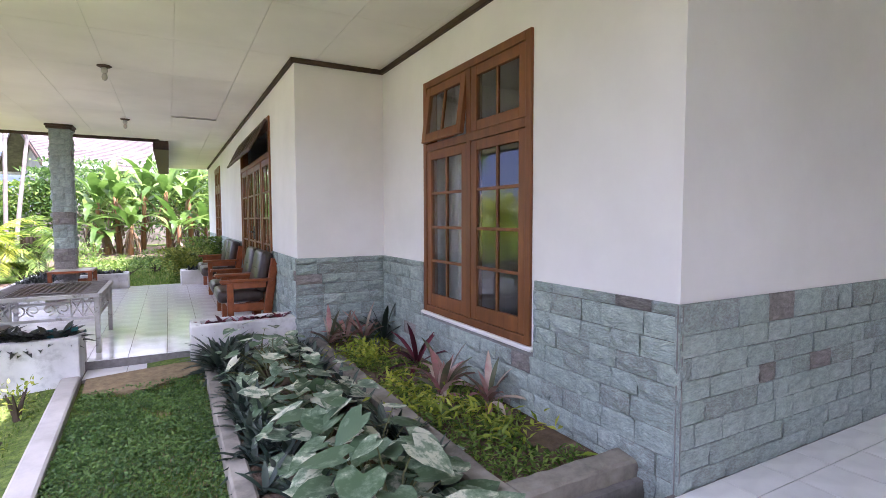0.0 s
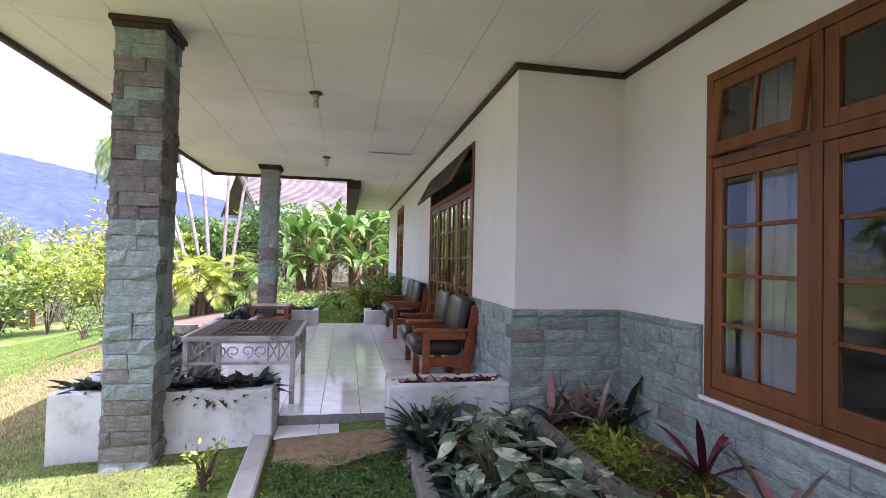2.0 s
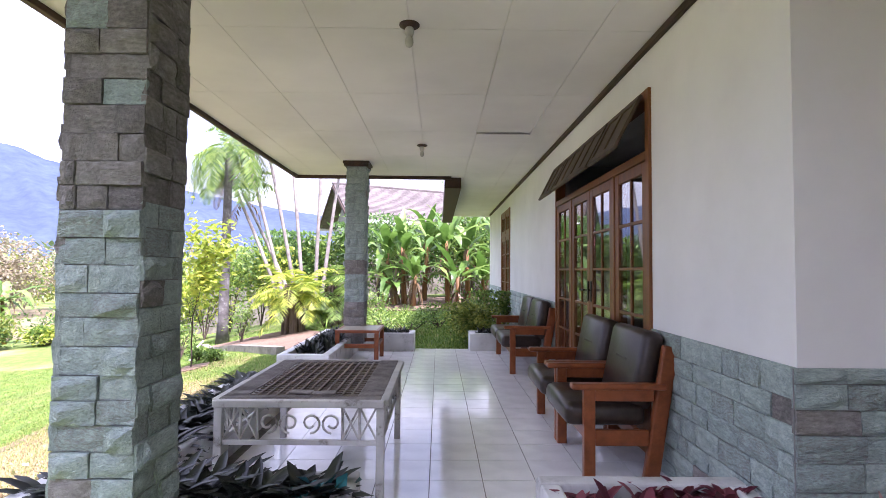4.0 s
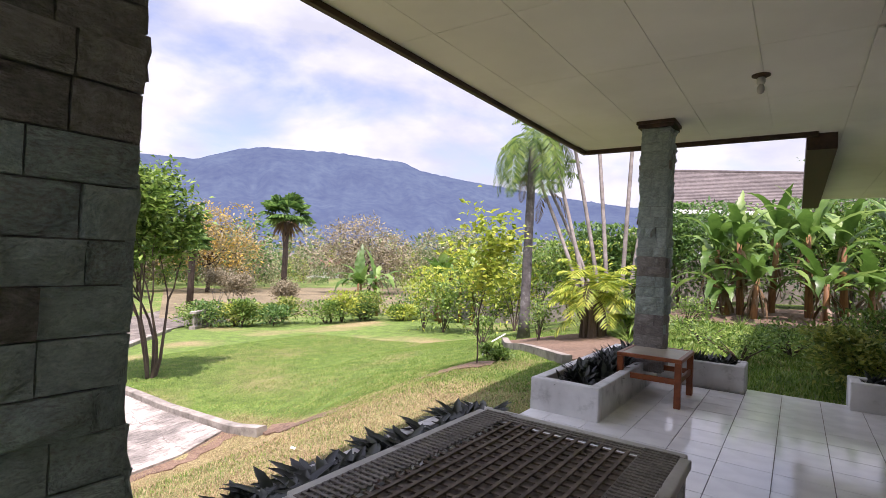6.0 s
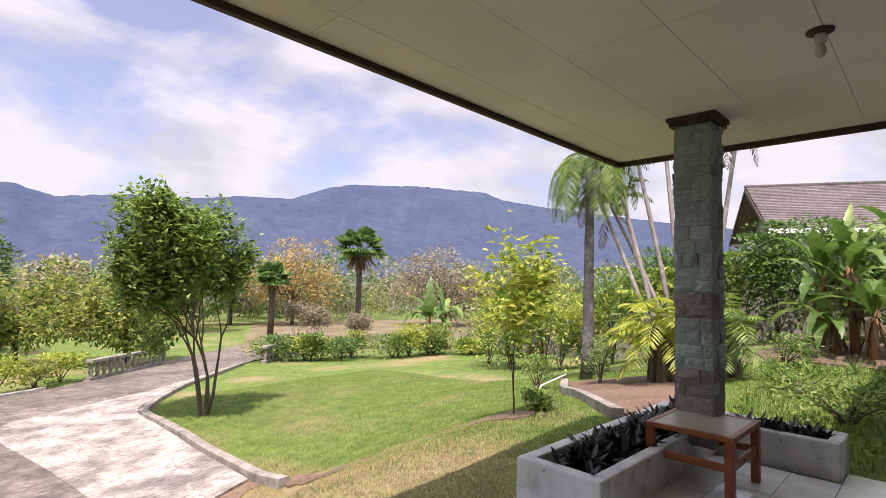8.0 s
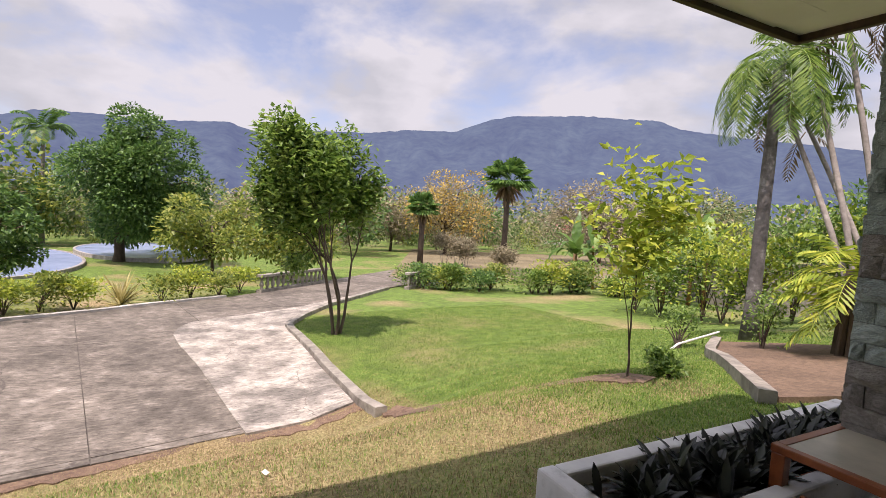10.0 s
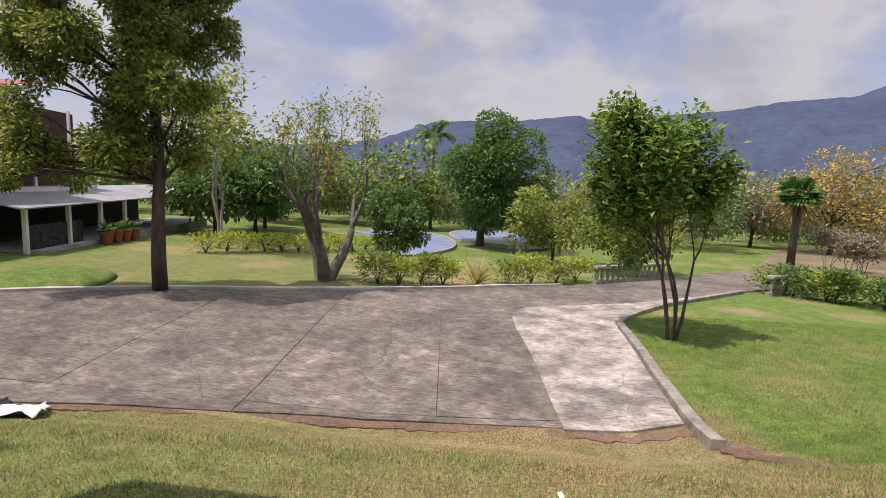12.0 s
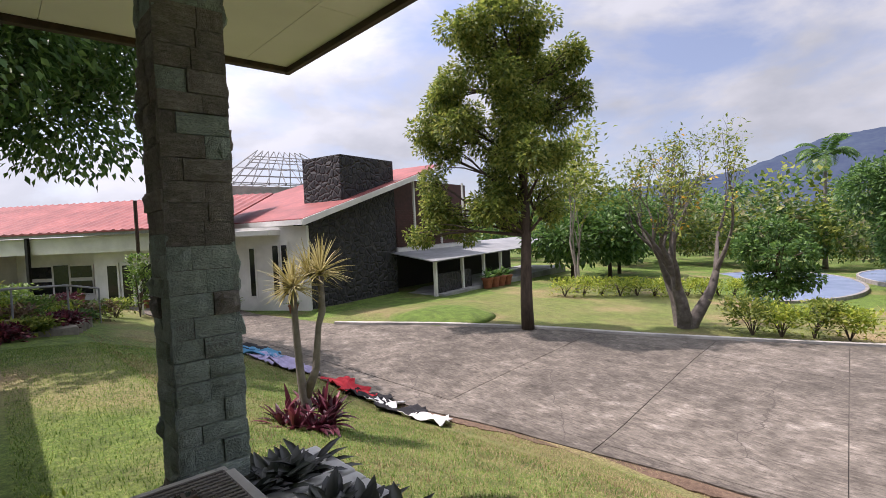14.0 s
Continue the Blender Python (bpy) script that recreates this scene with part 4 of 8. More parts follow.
M["seam"] = mat("dark seam thread", [(0.3, (0.05, 0.04, 0.035)), (0.7, (0.09, 0.075, 0.065))], 20, 0.6, bump=0)
arm_label = "reddish wooden armchair with dark brown leatherette cushions"
wood_chair("armchair", 1.02, 6.12, 0.69, 1, arm_label, "verandah armchairs")
wood_chair("armchair", 1.02, 6.83, 0.69, 1, arm_label, "verandah armchairs")
wood_chair("sofa", 1.02, 9.45, 1.42, 2, "reddish wooden two-seat sofa with dark brown leatherette cushions", "")


def iron_table():
    x0, x1, y0, y1, H = -1.41, -0.57, 5.42, 6.53, 0.54
    t = empty("iron_table", ((x0 + x1) / 2, (y0 + y1) / 2, FLOOR), 0, label="old white iron table with a rusty mesh top", category="table")
    a, b = (x1 - x0) / 2, (y1 - y0) / 2
    for sx in (-1, 1):
        for sy in (-1, 1):
            bm = bmesh.new()
            box(bm, sx * (a - 0.02) - 0.02, sy * (b - 0.02) - 0.02, 0, sx * (a - 0.02) + 0.02, sy * (b - 0.02) + 0.02, H - 0.035, 0.004)
            part("leg", bm, M["iron"], t)
    bm = bmesh.new()
    for sy in (-1, 1):
        box(bm, -a, sy * b - 0.022, H - 0.035, a, sy * b + 0.022, H, 0.005)
        box(bm, -a + 0.04, sy * (b - 0.02) - 0.01, H - 0.225, a - 0.04, sy * (b - 0.02) + 0.01, H - 0.20, 0.003)
    for sx in (-1, 1):
        box(bm, sx * a - 0.02, -b + 0.022, H - 0.035, sx * a + 0.02, b - 0.022, H - 0.001, 0.005)
        box(bm, sx * (a - 0.02) - 0.01, -b + 0.04, H - 0.225, sx * (a - 0.02) + 0.01, b - 0.04, H - 0.20, 0.003)
    part("apron_frame", bm, M["iron"], t)

    def panel(length, place):
        """Crossed bars near both ends and scrolls in the middle."""
        top, low = H - 0.037, H - 0.20
        mid = (top + low) / 2

        def bar(name, p, q, r=0.0055):
            bm = bmesh.new()
            tube(bm, [place(*p), place(*q)], r, 5)
            part(name, bm, M["iron"], t)
        L = length / 2 - 0.04
        w = 0.085
        for s in (-1, 1):
            for k in range(2):
                u0, u1 = s * (L - k * w), s * (L - (k + 1) * w)
                bar("cross_bar", (u0, low), (u1, top))
                bar("cross_bar", (u0, top), (u1, low))
                bar("upright", (u1, low), (u1, top), 0.008)
        inner = L - 2 * w
        n = 4 if length < 1 else 6
        for k in range(n):
            c = -inner + (k + 0.5) * 2 * inner / n
            s = 1 if k % 2 == 0 else -1
            r0 = min(inner / n, (top - low) / 2) * 0.98
            pts = [place(c + s * (r0 * (1 - q * 0.62)) * math.cos(math.pi * (-0.5 + 2.3 * q)), mid + (r0 * (1 - q * 0.62)) * math.sin(math.pi * (-0.5 + 2.3 * q)) * 0.98) for q in [j / 16 for j in range(17)]]
            bm = bmesh.new()
            tube(bm, pts, 0.0065, 5)
            part("scroll", bm, M["iron"], t)
    for s in (-1, 1):
        panel(2 * a, lambda u, z, s=s: (u, s * (b - 0.02), z))
        panel(2 * b, lambda u, z, s=s: (s * (a - 0.02), u, z))
    # mesh top: diagonal strands over a sheet of fine mesh
    bm = bmesh.new()
    st = 0.048
    A, B = a - 0.14, b - 0.09

    def strand(p, q, z, r=0.0065):
        d = (Vector(q) - Vector(p)).normalized()
        nrm = Vector((-d.y, d.x)) * r
        vs = [bm.verts.new((*(Vector(c) + sgn * nrm), z + h)) for h in (0, 0.006) for c, sgn in ((p, 1), (p, -1), (q, -1), (q, 1))]
        for f in ((0, 1, 2, 3), (4, 5, 6, 7), (0, 1, 5, 4), (1, 2, 6, 5), (2, 3, 7, 6), (3, 0, 4, 7)):
            bm.faces.new([vs[i] for i in f])
    for k in range(-int(A / st), int(A / st) + 1):
        strand((k * st, -B), (k * st, B), H - 0.004)
    for k in range(-int(B / st), int(B / st) + 1):
        strand((-A, k * st), (A, k * st), H - 0.010)
    part("mesh_top", bm, M["rust"], t, "rusty woven metal strands")
    bm = bmesh.new()
    st = 0.026
    for x0_, x1_, y0_, y1_ in ((-a + 0.02, -A, -b + 0.02, b - 0.02), (A, a - 0.02, -b + 0.02, b - 0.02), (-A, A, -b + 0.02, -B), (-A, A, B, b - 0.02)):
        for k in range(int((x1_ - x0_) / st) + 1):
            strand((x0_ + k * st, y0_), (x0_ + k * st, y1_), H - 0.006, 0.004)
        for k in range(int((y1_ - y0_) / st) + 1):
            strand((x0_, y0_ + k * st), (x1_, y0_ + k * st), H - 0.003, 0.0055)
    part("mesh_border", bm, M["rustpale"], t, "grey metal mesh border")
    bm = bmesh.new()
    box(bm, -A - 0.01, -B - 0.01, H - 0.03, A + 0.01, B + 0.01, H - 0.022)
    part("tray", bm, M["rust"], t, "rusty sheet below the strands")
    bm = bmesh.new()
    for x, y, rz in ((0.1, -b + 0.10, 8), (-0.02, -b + 0.12, -10)):
        box(bm, -0.06, -0.03, H + 0.004, 0.06, 0.03, H + 0.016, 0.006, pose(x, y, 0, 0, 0, rz))
    part("patch", bm, M["rustpale"], t, "loose bent scrap of mesh")


M["rustpale"] = mat("grey weathered metal mesh", [(0.3, (0.16, 0.14, 0.125)), (0.7, (0.32, 0.295, 0.265))], 18, 0.75, metal=0.1, bump=0.4)
iron_table()


def wood_table():
    x0, x1, y0, y1, H = -1.60, -1.05, 9.26, 9.92, 0.42
    t = empty("coffee_table", ((x0 + x1) / 2, (y0 + y1) / 2, FLOOR), 0, label="low reddish wooden table with a worn cream top", category="table")
    a, b = (x1 - x0) / 2, (y1 - y0) / 2
    for sx in (-1, 1):
        for sy in (-1, 1):
            bm = bmesh.new()
            box(bm, sx * (a - 0.03) - 0.027, sy * (b - 0.03) - 0.027, 0, sx * (a - 0.03) + 0.027, sy * (b - 0.03) + 0.027, H - 0.03, 0.005)
            part("leg", bm, M["chairwood"], t)
    bm = bmesh.new()
    for sy in (-1, 1):
        box(bm, -a, sy * (b - 0.02) - 0.02, H - 0.03, a, sy * (b - 0.02) + 0.02, H + 0.004, 0.004)
    for sx in (-1, 1):
        box(bm, sx * (a - 0.02) - 0.02, -b + 0.04, H - 0.03, sx * (a - 0.02) + 0.02, b - 0.04, H + 0.003, 0.004)
    part("top_frame", bm, M["chairwood"], t)
    bm = bmesh.new()
    box(bm, -a + 0.04, -b + 0.04, H - 0.02, a - 0.04, b - 0.04, H)
    part("tabletop", bm, M["laminate"], t, "worn cream laminate top")
    for s in (-1, 1):
        bm = bmesh.new()
        box(bm, -a + 0.05, s * (b - 0.03) - 0.012, 0.2, a - 0.05, s * (b - 0.03) + 0.012, 0.25, 0.004)
        part("stretcher", bm, M["chairwood"], t)
        bm = bmesh.new()
        box(bm, s * (a - 0.03) - 0.012, -b + 0.05, 0.2, s * (a - 0.03) + 0.012, b - 0.05, 0.25, 0.004)
        part("stretcher", bm, M["chairwood"], t)


wood_table()


def ceiling_lamp(x, y):
    t = empty("ceiling_lamp", (x, y, CEIL), 0, label="bare lamp holder with a small bulb on the ceiling", category="lamp", group="verandah lamps")
    bm = bmesh.new()
    lathe(bm, [(0.062, 0.0), (0.062, -0.008), (0.045, -0.016), (0.02, -0.02)], 18)
    part("base", bm, M["darktrim"], t, "dark round base plate")
    bm = bmesh.new()
    lathe(bm, [(0.022, -0.018), (0.028, -0.03), (0.028, -0.055), (0.022, -0.07)], 14)
    part("socket", bm, M["lamp"], t, "dusty white socket", True)
    bm = bmesh.new()
    lathe(bm, [(0.012, -0.069), (0.022, -0.085), (0.026, -0.11), (0.02, -0.132), (0.006, -0.142)], 14)
    part("bulb", bm, M["lamp"], t, "unlit bulb", True)


ceiling_lamp(-0.5, 5.9)
ceiling_lamp(-0.52, 8.86)

# ---- plants ----
rng = np.random.default_rng(7)


def leafy(name, stops, rough=0.48, tr=0.4):
    return mat(name, stops, 3, rough, bump=0, stain=0, per_island=0.7, translucent=tr, spec=0.45)


M["leaf"] = leafy("fresh green leaves", [(0.2, (0.06, 0.13, 0.022)), (0.5, (0.135, 0.235, 0.04)), (0.8, (0.26, 0.37, 0.075))])
M["leafdark"] = leafy("dark green leaves", [(0.2, (0.042, 0.104, 0.025)), (0.5, (0.084, 0.178, 0.042)), (0.8, (0.158, 0.274, 0.062))])
M["leafolive"] = leafy("olive green leaves", [(0.2, (0.095, 0.15, 0.028)), (0.5, (0.205, 0.27, 0.05)), (0.8, (0.39, 0.41, 0.085))], tr=0.5)
M["leafyellow"] = leafy("yellow green leaves", [(0.2, (0.17, 0.25, 0.028)), (0.5, (0.31, 0.40, 0.045)), (0.8, (0.50, 0.52, 0.075))], tr=0.45)
M["leafdry"] = leafy("dry brown leaves", [(0.2, (0.10, 0.06, 0.03)), (0.5, (0.19, 0.125, 0.065)), (0.8, (0.30, 0.215, 0.12))], tr=0.2)
M["leafmist"] = leafy("mixed distant foliage", [(0.15, (0.084, 0.126, 0.050)), (0.4, (0.143, 0.202, 0.076)), (0.65, (0.252, 0.286, 0.118)), (0.85, (0.403, 0.336, 0.218))])
M["leafpale"] = leafy("pale dry foliage", [(0.15, (0.16, 0.14, 0.085)), (0.5, (0.27, 0.24, 0.15)), (0.85, (0.40, 0.35, 0.22))])
M["purple"] = leafy("dark purple green leaves", [(0.2, (0.010, 0.013, 0.012)), (0.5, (0.022, 0.028, 0.022)), (0.8, (0.05, 0.06, 0.045))], 0.4, 0.1)
M["slateleaf"] = leafy("grey green strap leaves", [(0.2, (0.015, 0.03, 0.022)), (0.5, (0.035, 0.06, 0.045)), (0.8, (0.075, 0.105, 0.08))], 0.4, 0.15)
M["red"] = leafy("dark red leaves", [(0.2, (0.05, 0.008, 0.016)), (0.5, (0.12, 0.018, 0.035)), (0.8, (0.26, 0.06, 0.08))], 0.45, 0.25)
M["pinkstripe"] = leafy("pink and cream striped leaves", [(0.2, (0.12, 0.14, 0.08)), (0.4, (0.42, 0.17, 0.17)), (0.6, (0.58, 0.50, 0.40)), (0.8, (0.22, 0.08, 0.07))], 0.45, 0.25)
M["variegated"] = mat("variegated green and cream leaf", [(0.40, (0.07, 0.13, 0.065)), (0.50, (0.14, 0.21, 0.13)), (0.57, (0.24, 0.32, 0.21)), (0.64, (0.58, 0.60, 0.45))], 14, 0.45, bump=0.1, stain=0, per_island=0.28, translucent=0.2)
M["straw"] = leafy("straw coloured strap leaves", [(0.2, (0.22, 0.19, 0.06)), (0.5, (0.42, 0.36, 0.13)), (0.8, (0.58, 0.52, 0.26))])
M["banana"] = leafy("banana leaves", [(0.2, (0.06, 0.135, 0.02)), (0.5, (0.12, 0.225, 0.04)), (0.8, (0.24, 0.35, 0.09))], 0.4, 0.4)
M["bark"] = mat("brown bark", [(0.3, (0.045, 0.032, 0.024)), (0.7, (0.13, 0.095, 0.07))], 9, 0.9, bump=0.8, fine=25, stretch=(1, 1, 0.3), bump_dist=0.02)
M["barkpale"] = mat("pale grey bark", [(0.3, (0.16, 0.14, 0.12)), (0.6, (0.30, 0.27, 0.235)), (0.8, (0.44, 0.41, 0.37))], 6, 0.9, bump=0.6, fine=20, bump_dist=0.015)
M["bananastem"] = mat("brown and orange banana stem", [(0.3, (0.10, 0.05, 0.03)), (0.55, (0.28, 0.14, 0.05)), (0.8, (0.30, 0.22, 0.10))], 4, 0.7, stretch=(3, 3, 0.4), bump=0.4)
M["grass"] = leafy("grass blades", [(0.15, (0.055, 0.125, 0.012)), (0.5, (0.125, 0.225, 0.025)), (0.76, (0.21, 0.29, 0.05)), (0.88, (0.36, 0.31, 0.14))], 0.7, 0.3)


def quick(name, verts, faces, material, parent=None, smooth=False):
    """A mesh from arrays of vertices and of triangles or quads."""
    v, f = np.asarray(verts, np.float32), np.asarray(faces, np.int32)
    me = bpy.data.meshes.new(name)
    k = f.shape[1]
    me.vertices.add(len(v))
    me.vertices.foreach_set("co", v.ravel())
    me.loops.add(f.size)
    me.loops.foreach_set("vertex_index", f.ravel())
    me.polygons.add(len(f))
    me.polygons.foreach_set("loop_start", np.arange(0, f.size, k, dtype=np.int32))
    me.polygons.foreach_set("loop_total", np.full(len(f), k, np.int32))
    if smooth:
        me.polygons.foreach_set("use_smooth", np.ones(len(f), bool))
    me.update(calc_edges=True)
    me.materials.append(material)
    ob = new(name, me)
    if parent is not None:
        ob.parent = parent
    return ob


def unit(a):
    return a / np.maximum(np.linalg.norm(a, axis=-1, keepdims=True), 1e-6)


def leaf_arrays(centers, length, width, droop=0.25, spread=1.0, outward=None):
    """Folded leaves of four points each, at random bearings round the given places."""
    c = np.asarray(centers, float)
    n = len(c)
    d = rng.normal(size=(n, 3)) * (1, 1, 0.55)
    if outward is not None:
        d = unit(d) * spread + unit(outward)
    d[:, 2] -= droop
    d = unit(d)
    s = unit(np.cross(d, rng.normal(size=(n, 3)) * 0.45 + (0, 0, 1)))
    up = np.cross(s, d)
    L = length * rng.uniform(0.6, 1.25, (n, 1))
    W = width * rng.uniform(0.7, 1.2, (n, 1))
    v = np.stack([c, c + d * L * 0.45 + s * W / 2 + up * W * 0.16, c + d * L - up * L * 0.12, c + d * L * 0.45 - s * W / 2 + up * W * 0.16], 1)
    b = np.arange(n)[:, None] * 4
    f = np.concatenate([b + (0, 1, 2), b + (0, 2, 3)], 0)
    return v.reshape(-1, 3), f


def grow(bm, p, d, length, radius, depth, tips, spread=0.55, kids=(2, 3), shrink=0.74, lift=0.12, r=random):
    """Branches that fork and taper; collects the places where leaves sit."""
    n = 4
    pts, rad = [p.copy()], [radius]
    for k in range(n):
        d = (d + Vector((r.gauss(0, 0.13), r.gauss(0, 0.13), r.gauss(0, 0.06) + lift * 0.15))).normalized()
        p = p + d * length / n
        pts.append(p.copy())
        rad.append(radius * (1 - 0.45 * (k + 1) / n))
        if depth <= 1:
            tips.append((p.copy(), d.copy()))
    tube(bm, pts, rad, 7 if depth > 1 else 4, cap=False)
    if depth <= 0:
        return
    for k in range(r.randint(*kids)):
        a = Vector((r.gauss(0, 1), r.gauss(0, 1), r.gauss(0, 0.5)))
        q = (d + a.normalized() * spread * r.uniform(0.7, 1.3) + Vector((0, 0, lift))).normalized()
        at = p if k < 2 else pts[r.randint(2, n)]
        grow(bm, at.copy(), q, length * shrink * r.uniform(0.8, 1.15), rad[-1] * 0.85, depth - 1, tips, spread, kids, shrink, lift, r)


def tree(name, x, y, height, label, leaf="leaf", centre=False, bend=(0, 0), bark="bark", stems=1, trunk=0.35, depth=4, spread=0.55, leaf_size=0.16, per_tip=9, scatter=0.25, girth=0.09, seed=1, lean=(0, 0), kids=(2, 3), wide=1.0, sink=0.05, lift=0.12, wratio=0.5, flare=2.2, leafing=1.0):
    r = random.Random(seed)
    t = empty(name, (x, y, gz(x, y) - sink), 0, label=label, category="tree")
    bm = bmesh.new()
    tips = []
    for s in range(stems):
        a = s * math.tau / stems + r.uniform(-0.4, 0.4)
        off = Vector((math.cos(a), math.sin(a), 0)) * (0.1 if stems > 1 else 0)
        d = Vector((lean[0] + off.x * flare, lean[1] + off.y * flare, 1)).normalized()
        grow(bm, off, d, height * trunk, girth * (0.75 if stems > 1 else 1), depth, tips, spread, kids, lift=lift, r=r)
    top = max(p.z for p, _ in tips)
    k = (height - leaf_size) / top
    if centre:
        mz = sum(p.z for p, _ in tips) / len(tips)
        sx, sy = sum(p.x for p, _ in tips) / len(tips) / mz, sum(p.y for p, _ in tips) / len(tips) / mz
        for q in [p for p, _ in tips] + [v.co for v in bm.verts]:
            q.x, q.y = q.x - sx * q.z, q.y - sy * q.z
            far, lim = math.hypot(q.x, q.y) + 1e-6, 0.34 * height / (k * wide)
            q.x, q.y = q.x * lim * math.tanh(far / lim) / far, q.y * lim * math.tanh(far / lim) / far
            q.x, q.y = q.x + bend[0] * q.z * q.z / top / wide, q.y + bend[1] * q.z * q.z / top / wide
    for v in bm.verts:
        v.co.x, v.co.y, v.co.z = v.co.x * k * wide, v.co.y * k * wide, v.co.z * k
    part("trunk", bm, M[bark], t, smooth=True)
    c = np.array([(p.x * k * wide, p.y * k * wide, p.z * k) for p, _ in tips])
    o = np.array([tuple(d) for _, d in tips])
    if leafing < 1:
        full = rng.random(len(c)) < leafing
        c, o = c[full], o[full]
    c, o = np.repeat(c, per_tip, 0), np.repeat(o, per_tip, 0)
    c = c + rng.normal(size=c.shape) * scatter * (1, 1, 0.7)
    c[:, 2] = np.maximum(c[:, 2], height * 0.08)
    v, f = leaf_arrays(c, leaf_size, leaf_size * wratio, 0.3, 1.2, o)
    quick("crown", v, f, M[leaf], t)
    return t


def ball_tree(name, x, y, height, width, clear, label, leaf="leafdark", n=9000, leaf_size=0.4, seed=2, girth=0.4, lumps=34, lump=(0.13, 0.21), shift=(0, 0)):
    """A dense rounded tree: clumps of leaves over a hidden framework, with an uneven outline."""
    r = np.random.default_rng(seed)
    t = empty(name, (x, y, gz(x, y) - 0.05), 0, label=label, category="tree")
    bm = bmesh.new()
    mid = (height + clear) / 2
    tube(bm, [(0, 0, 0), (0.1, 0.05, clear * 0.6), (0, 0, mid)], [girth, girth * 0.75, girth * 0.4], 9)
    cents = []
    for k in range(lumps):
        d = unit(r.normal(size=3))
        q = r.uniform(0.55, 0.95)
        c = np.array((shift[0] + d[0] * width / 2 * q, shift[1] + d[1] * width / 2 * q, mid + d[2] * (height - clear) / 2 * q))
        cents.append(c)
        if k < 22:
            tube(bm, [(0, 0, clear * 0.8 + 0.3 + (height - clear) * 0.25 * r.random()), tuple(c * (0.5, 0.5, 1) * 0.9 + (0, 0, 0)), tuple(c)], [girth * 0.35, girth * 0.2, 0.03], 5)
    part("trunk", bm, M["bark"], t, smooth=True)
    cents = np.array(cents)
    pick = cents[r.integers(0, lumps, n)]
    d = unit(r.normal(size=(n, 3)) + (0, 0, 0.25))
    rad = width * r.uniform(*lump, (n, 1)) * (0.6 + 0.4 * r.random((n, 1)) ** 0.3)
    c = pick + d * rad
    c[:, 2] = np.clip(c[:, 2], clear * 0.8, None)
    v, f = leaf_arrays(c, leaf_size, leaf_size * 0.5, 0.25, 0.8, d)
    quick("crown", v, f, M[leaf], t)
    return t


def clump_tree(name, x, y, crown, across, label, leaf, n, leaf_size, girth, seed=15):
    """A tall trunk with limbs, each ending in a clump of leaves: crown gives each clump's offset across, height and radius."""
    r = np.random.default_rng(seed)
    t = empty(name, (x, y, gz(x, y) - 0.05), 0, label=label, category="tree")
    top = max(c[1] for c in crown)
    bm = bmesh.new()
    stem = [np.array((0.12 * math.sin(k * 1.1), 0.1 * math.sin(k * 0.8), top * 0.92 * k / 9)) for k in range(10)]
    tube(bm, [tuple(p) for p in stem], [girth * (1.25 - 0.115 * k) for k in range(10)], 9)
    spots = []
    for u, z, rad in crown:
        deep = r.uniform(-1.1, 1.1)
        c = np.array((across[0] * u + across[1] * deep, across[1] * u - across[0] * deep, z))
        k = int(np.clip((z - 0.7) / (top * 0.92) * 9, 3, 8))
        mid = (stem[k] + c) / 2 + (0, 0, 0.15)
        tube(bm, [tuple(stem[k]), tuple(mid), tuple(c)], [girth * 0.36, girth * 0.22, 0.02], 6)
        for q in range(5):
            e = c + unit(r.normal(size=3)) * rad * r.uniform(0.6, 1.15)
            tube(bm, [tuple(mid), tuple((mid + e) / 2 + (0, 0, 0.08)), tuple(e)], [0.03, 0.02, 0.008], 4)
            spots += [(*(c * 0.4 + e * 0.6), rad * 0.62), (*e, rad * 0.5)]
    part("trunk", bm, M["bark"], t, smooth=True)
    spots = np.array(spots)
    pick = spots[r.choice(len(spots), n, p=spots[:, 3] ** 2 / (spots[:, 3] ** 2).sum())]
    d = unit(r.normal(size=(n, 3)))
    c = pick[:, :3] + d * pick[:, 3:] * r.random((n, 1)) ** 0.4
    v, f = leaf_arrays(c, leaf_size, leaf_size * 0.5, 0.25, 0.9, d)
    quick("crown", v, f, M[leaf], t)
    return t


def frond_arrays(base, az, el, length, droop, pairs=26, leaflet=0.35, width=0.035, vee=0.5, hang=0.25):
    """A feather leaf: a bent midrib with rows of leaflets."""
    d = np.array((math.cos(az) * math.cos(el), math.sin(az) * math.cos(el), math.sin(el)))
    side = np.array((-math.sin(az), math.cos(az), 0.0))
    vs, fs = [], []
    p = np.array(base, float)
    step = length / pairs
    for k in range(pairs):
        f = k / (pairs - 1)
        d = unit(d + np.array((0, 0, -droop * step * (0.5 + f))))
        q = p + d * step
        up = np.cross(side, d) * -1
        w0 = 0.012 * (1 - f) + 0.003
        b = len(vs)
        vs += [p + side * w0, p - side * w0, q - side * w0, q + side * w0]
        fs += [(b, b + 1, b + 2), (b, b + 2, b + 3)]
        if f > 0.1:
            ll = leaflet * math.sin(math.pi * min(1, 0.15 + 0.85 * f)) ** 0.6 + 0.04
            for s in (-1, 1):
                t = unit(side * s + d * 0.6 - up * vee * 0.3 + np.array((0, 0, -hang)) + rng.normal(size=3) * 0.08)
                b = len(vs)
                vs += [q, q + t * ll * 0.5 + d * width - np.array((0, 0, 0.03)) * 0, q + t * ll + np.array((0, 0, -hang * ll * 0.4)), q + t * ll * 0.5 - d * width]
                fs += [(b, b + 1, b + 2), (b, b + 2, b + 3)]
        p = q
    return vs, fs


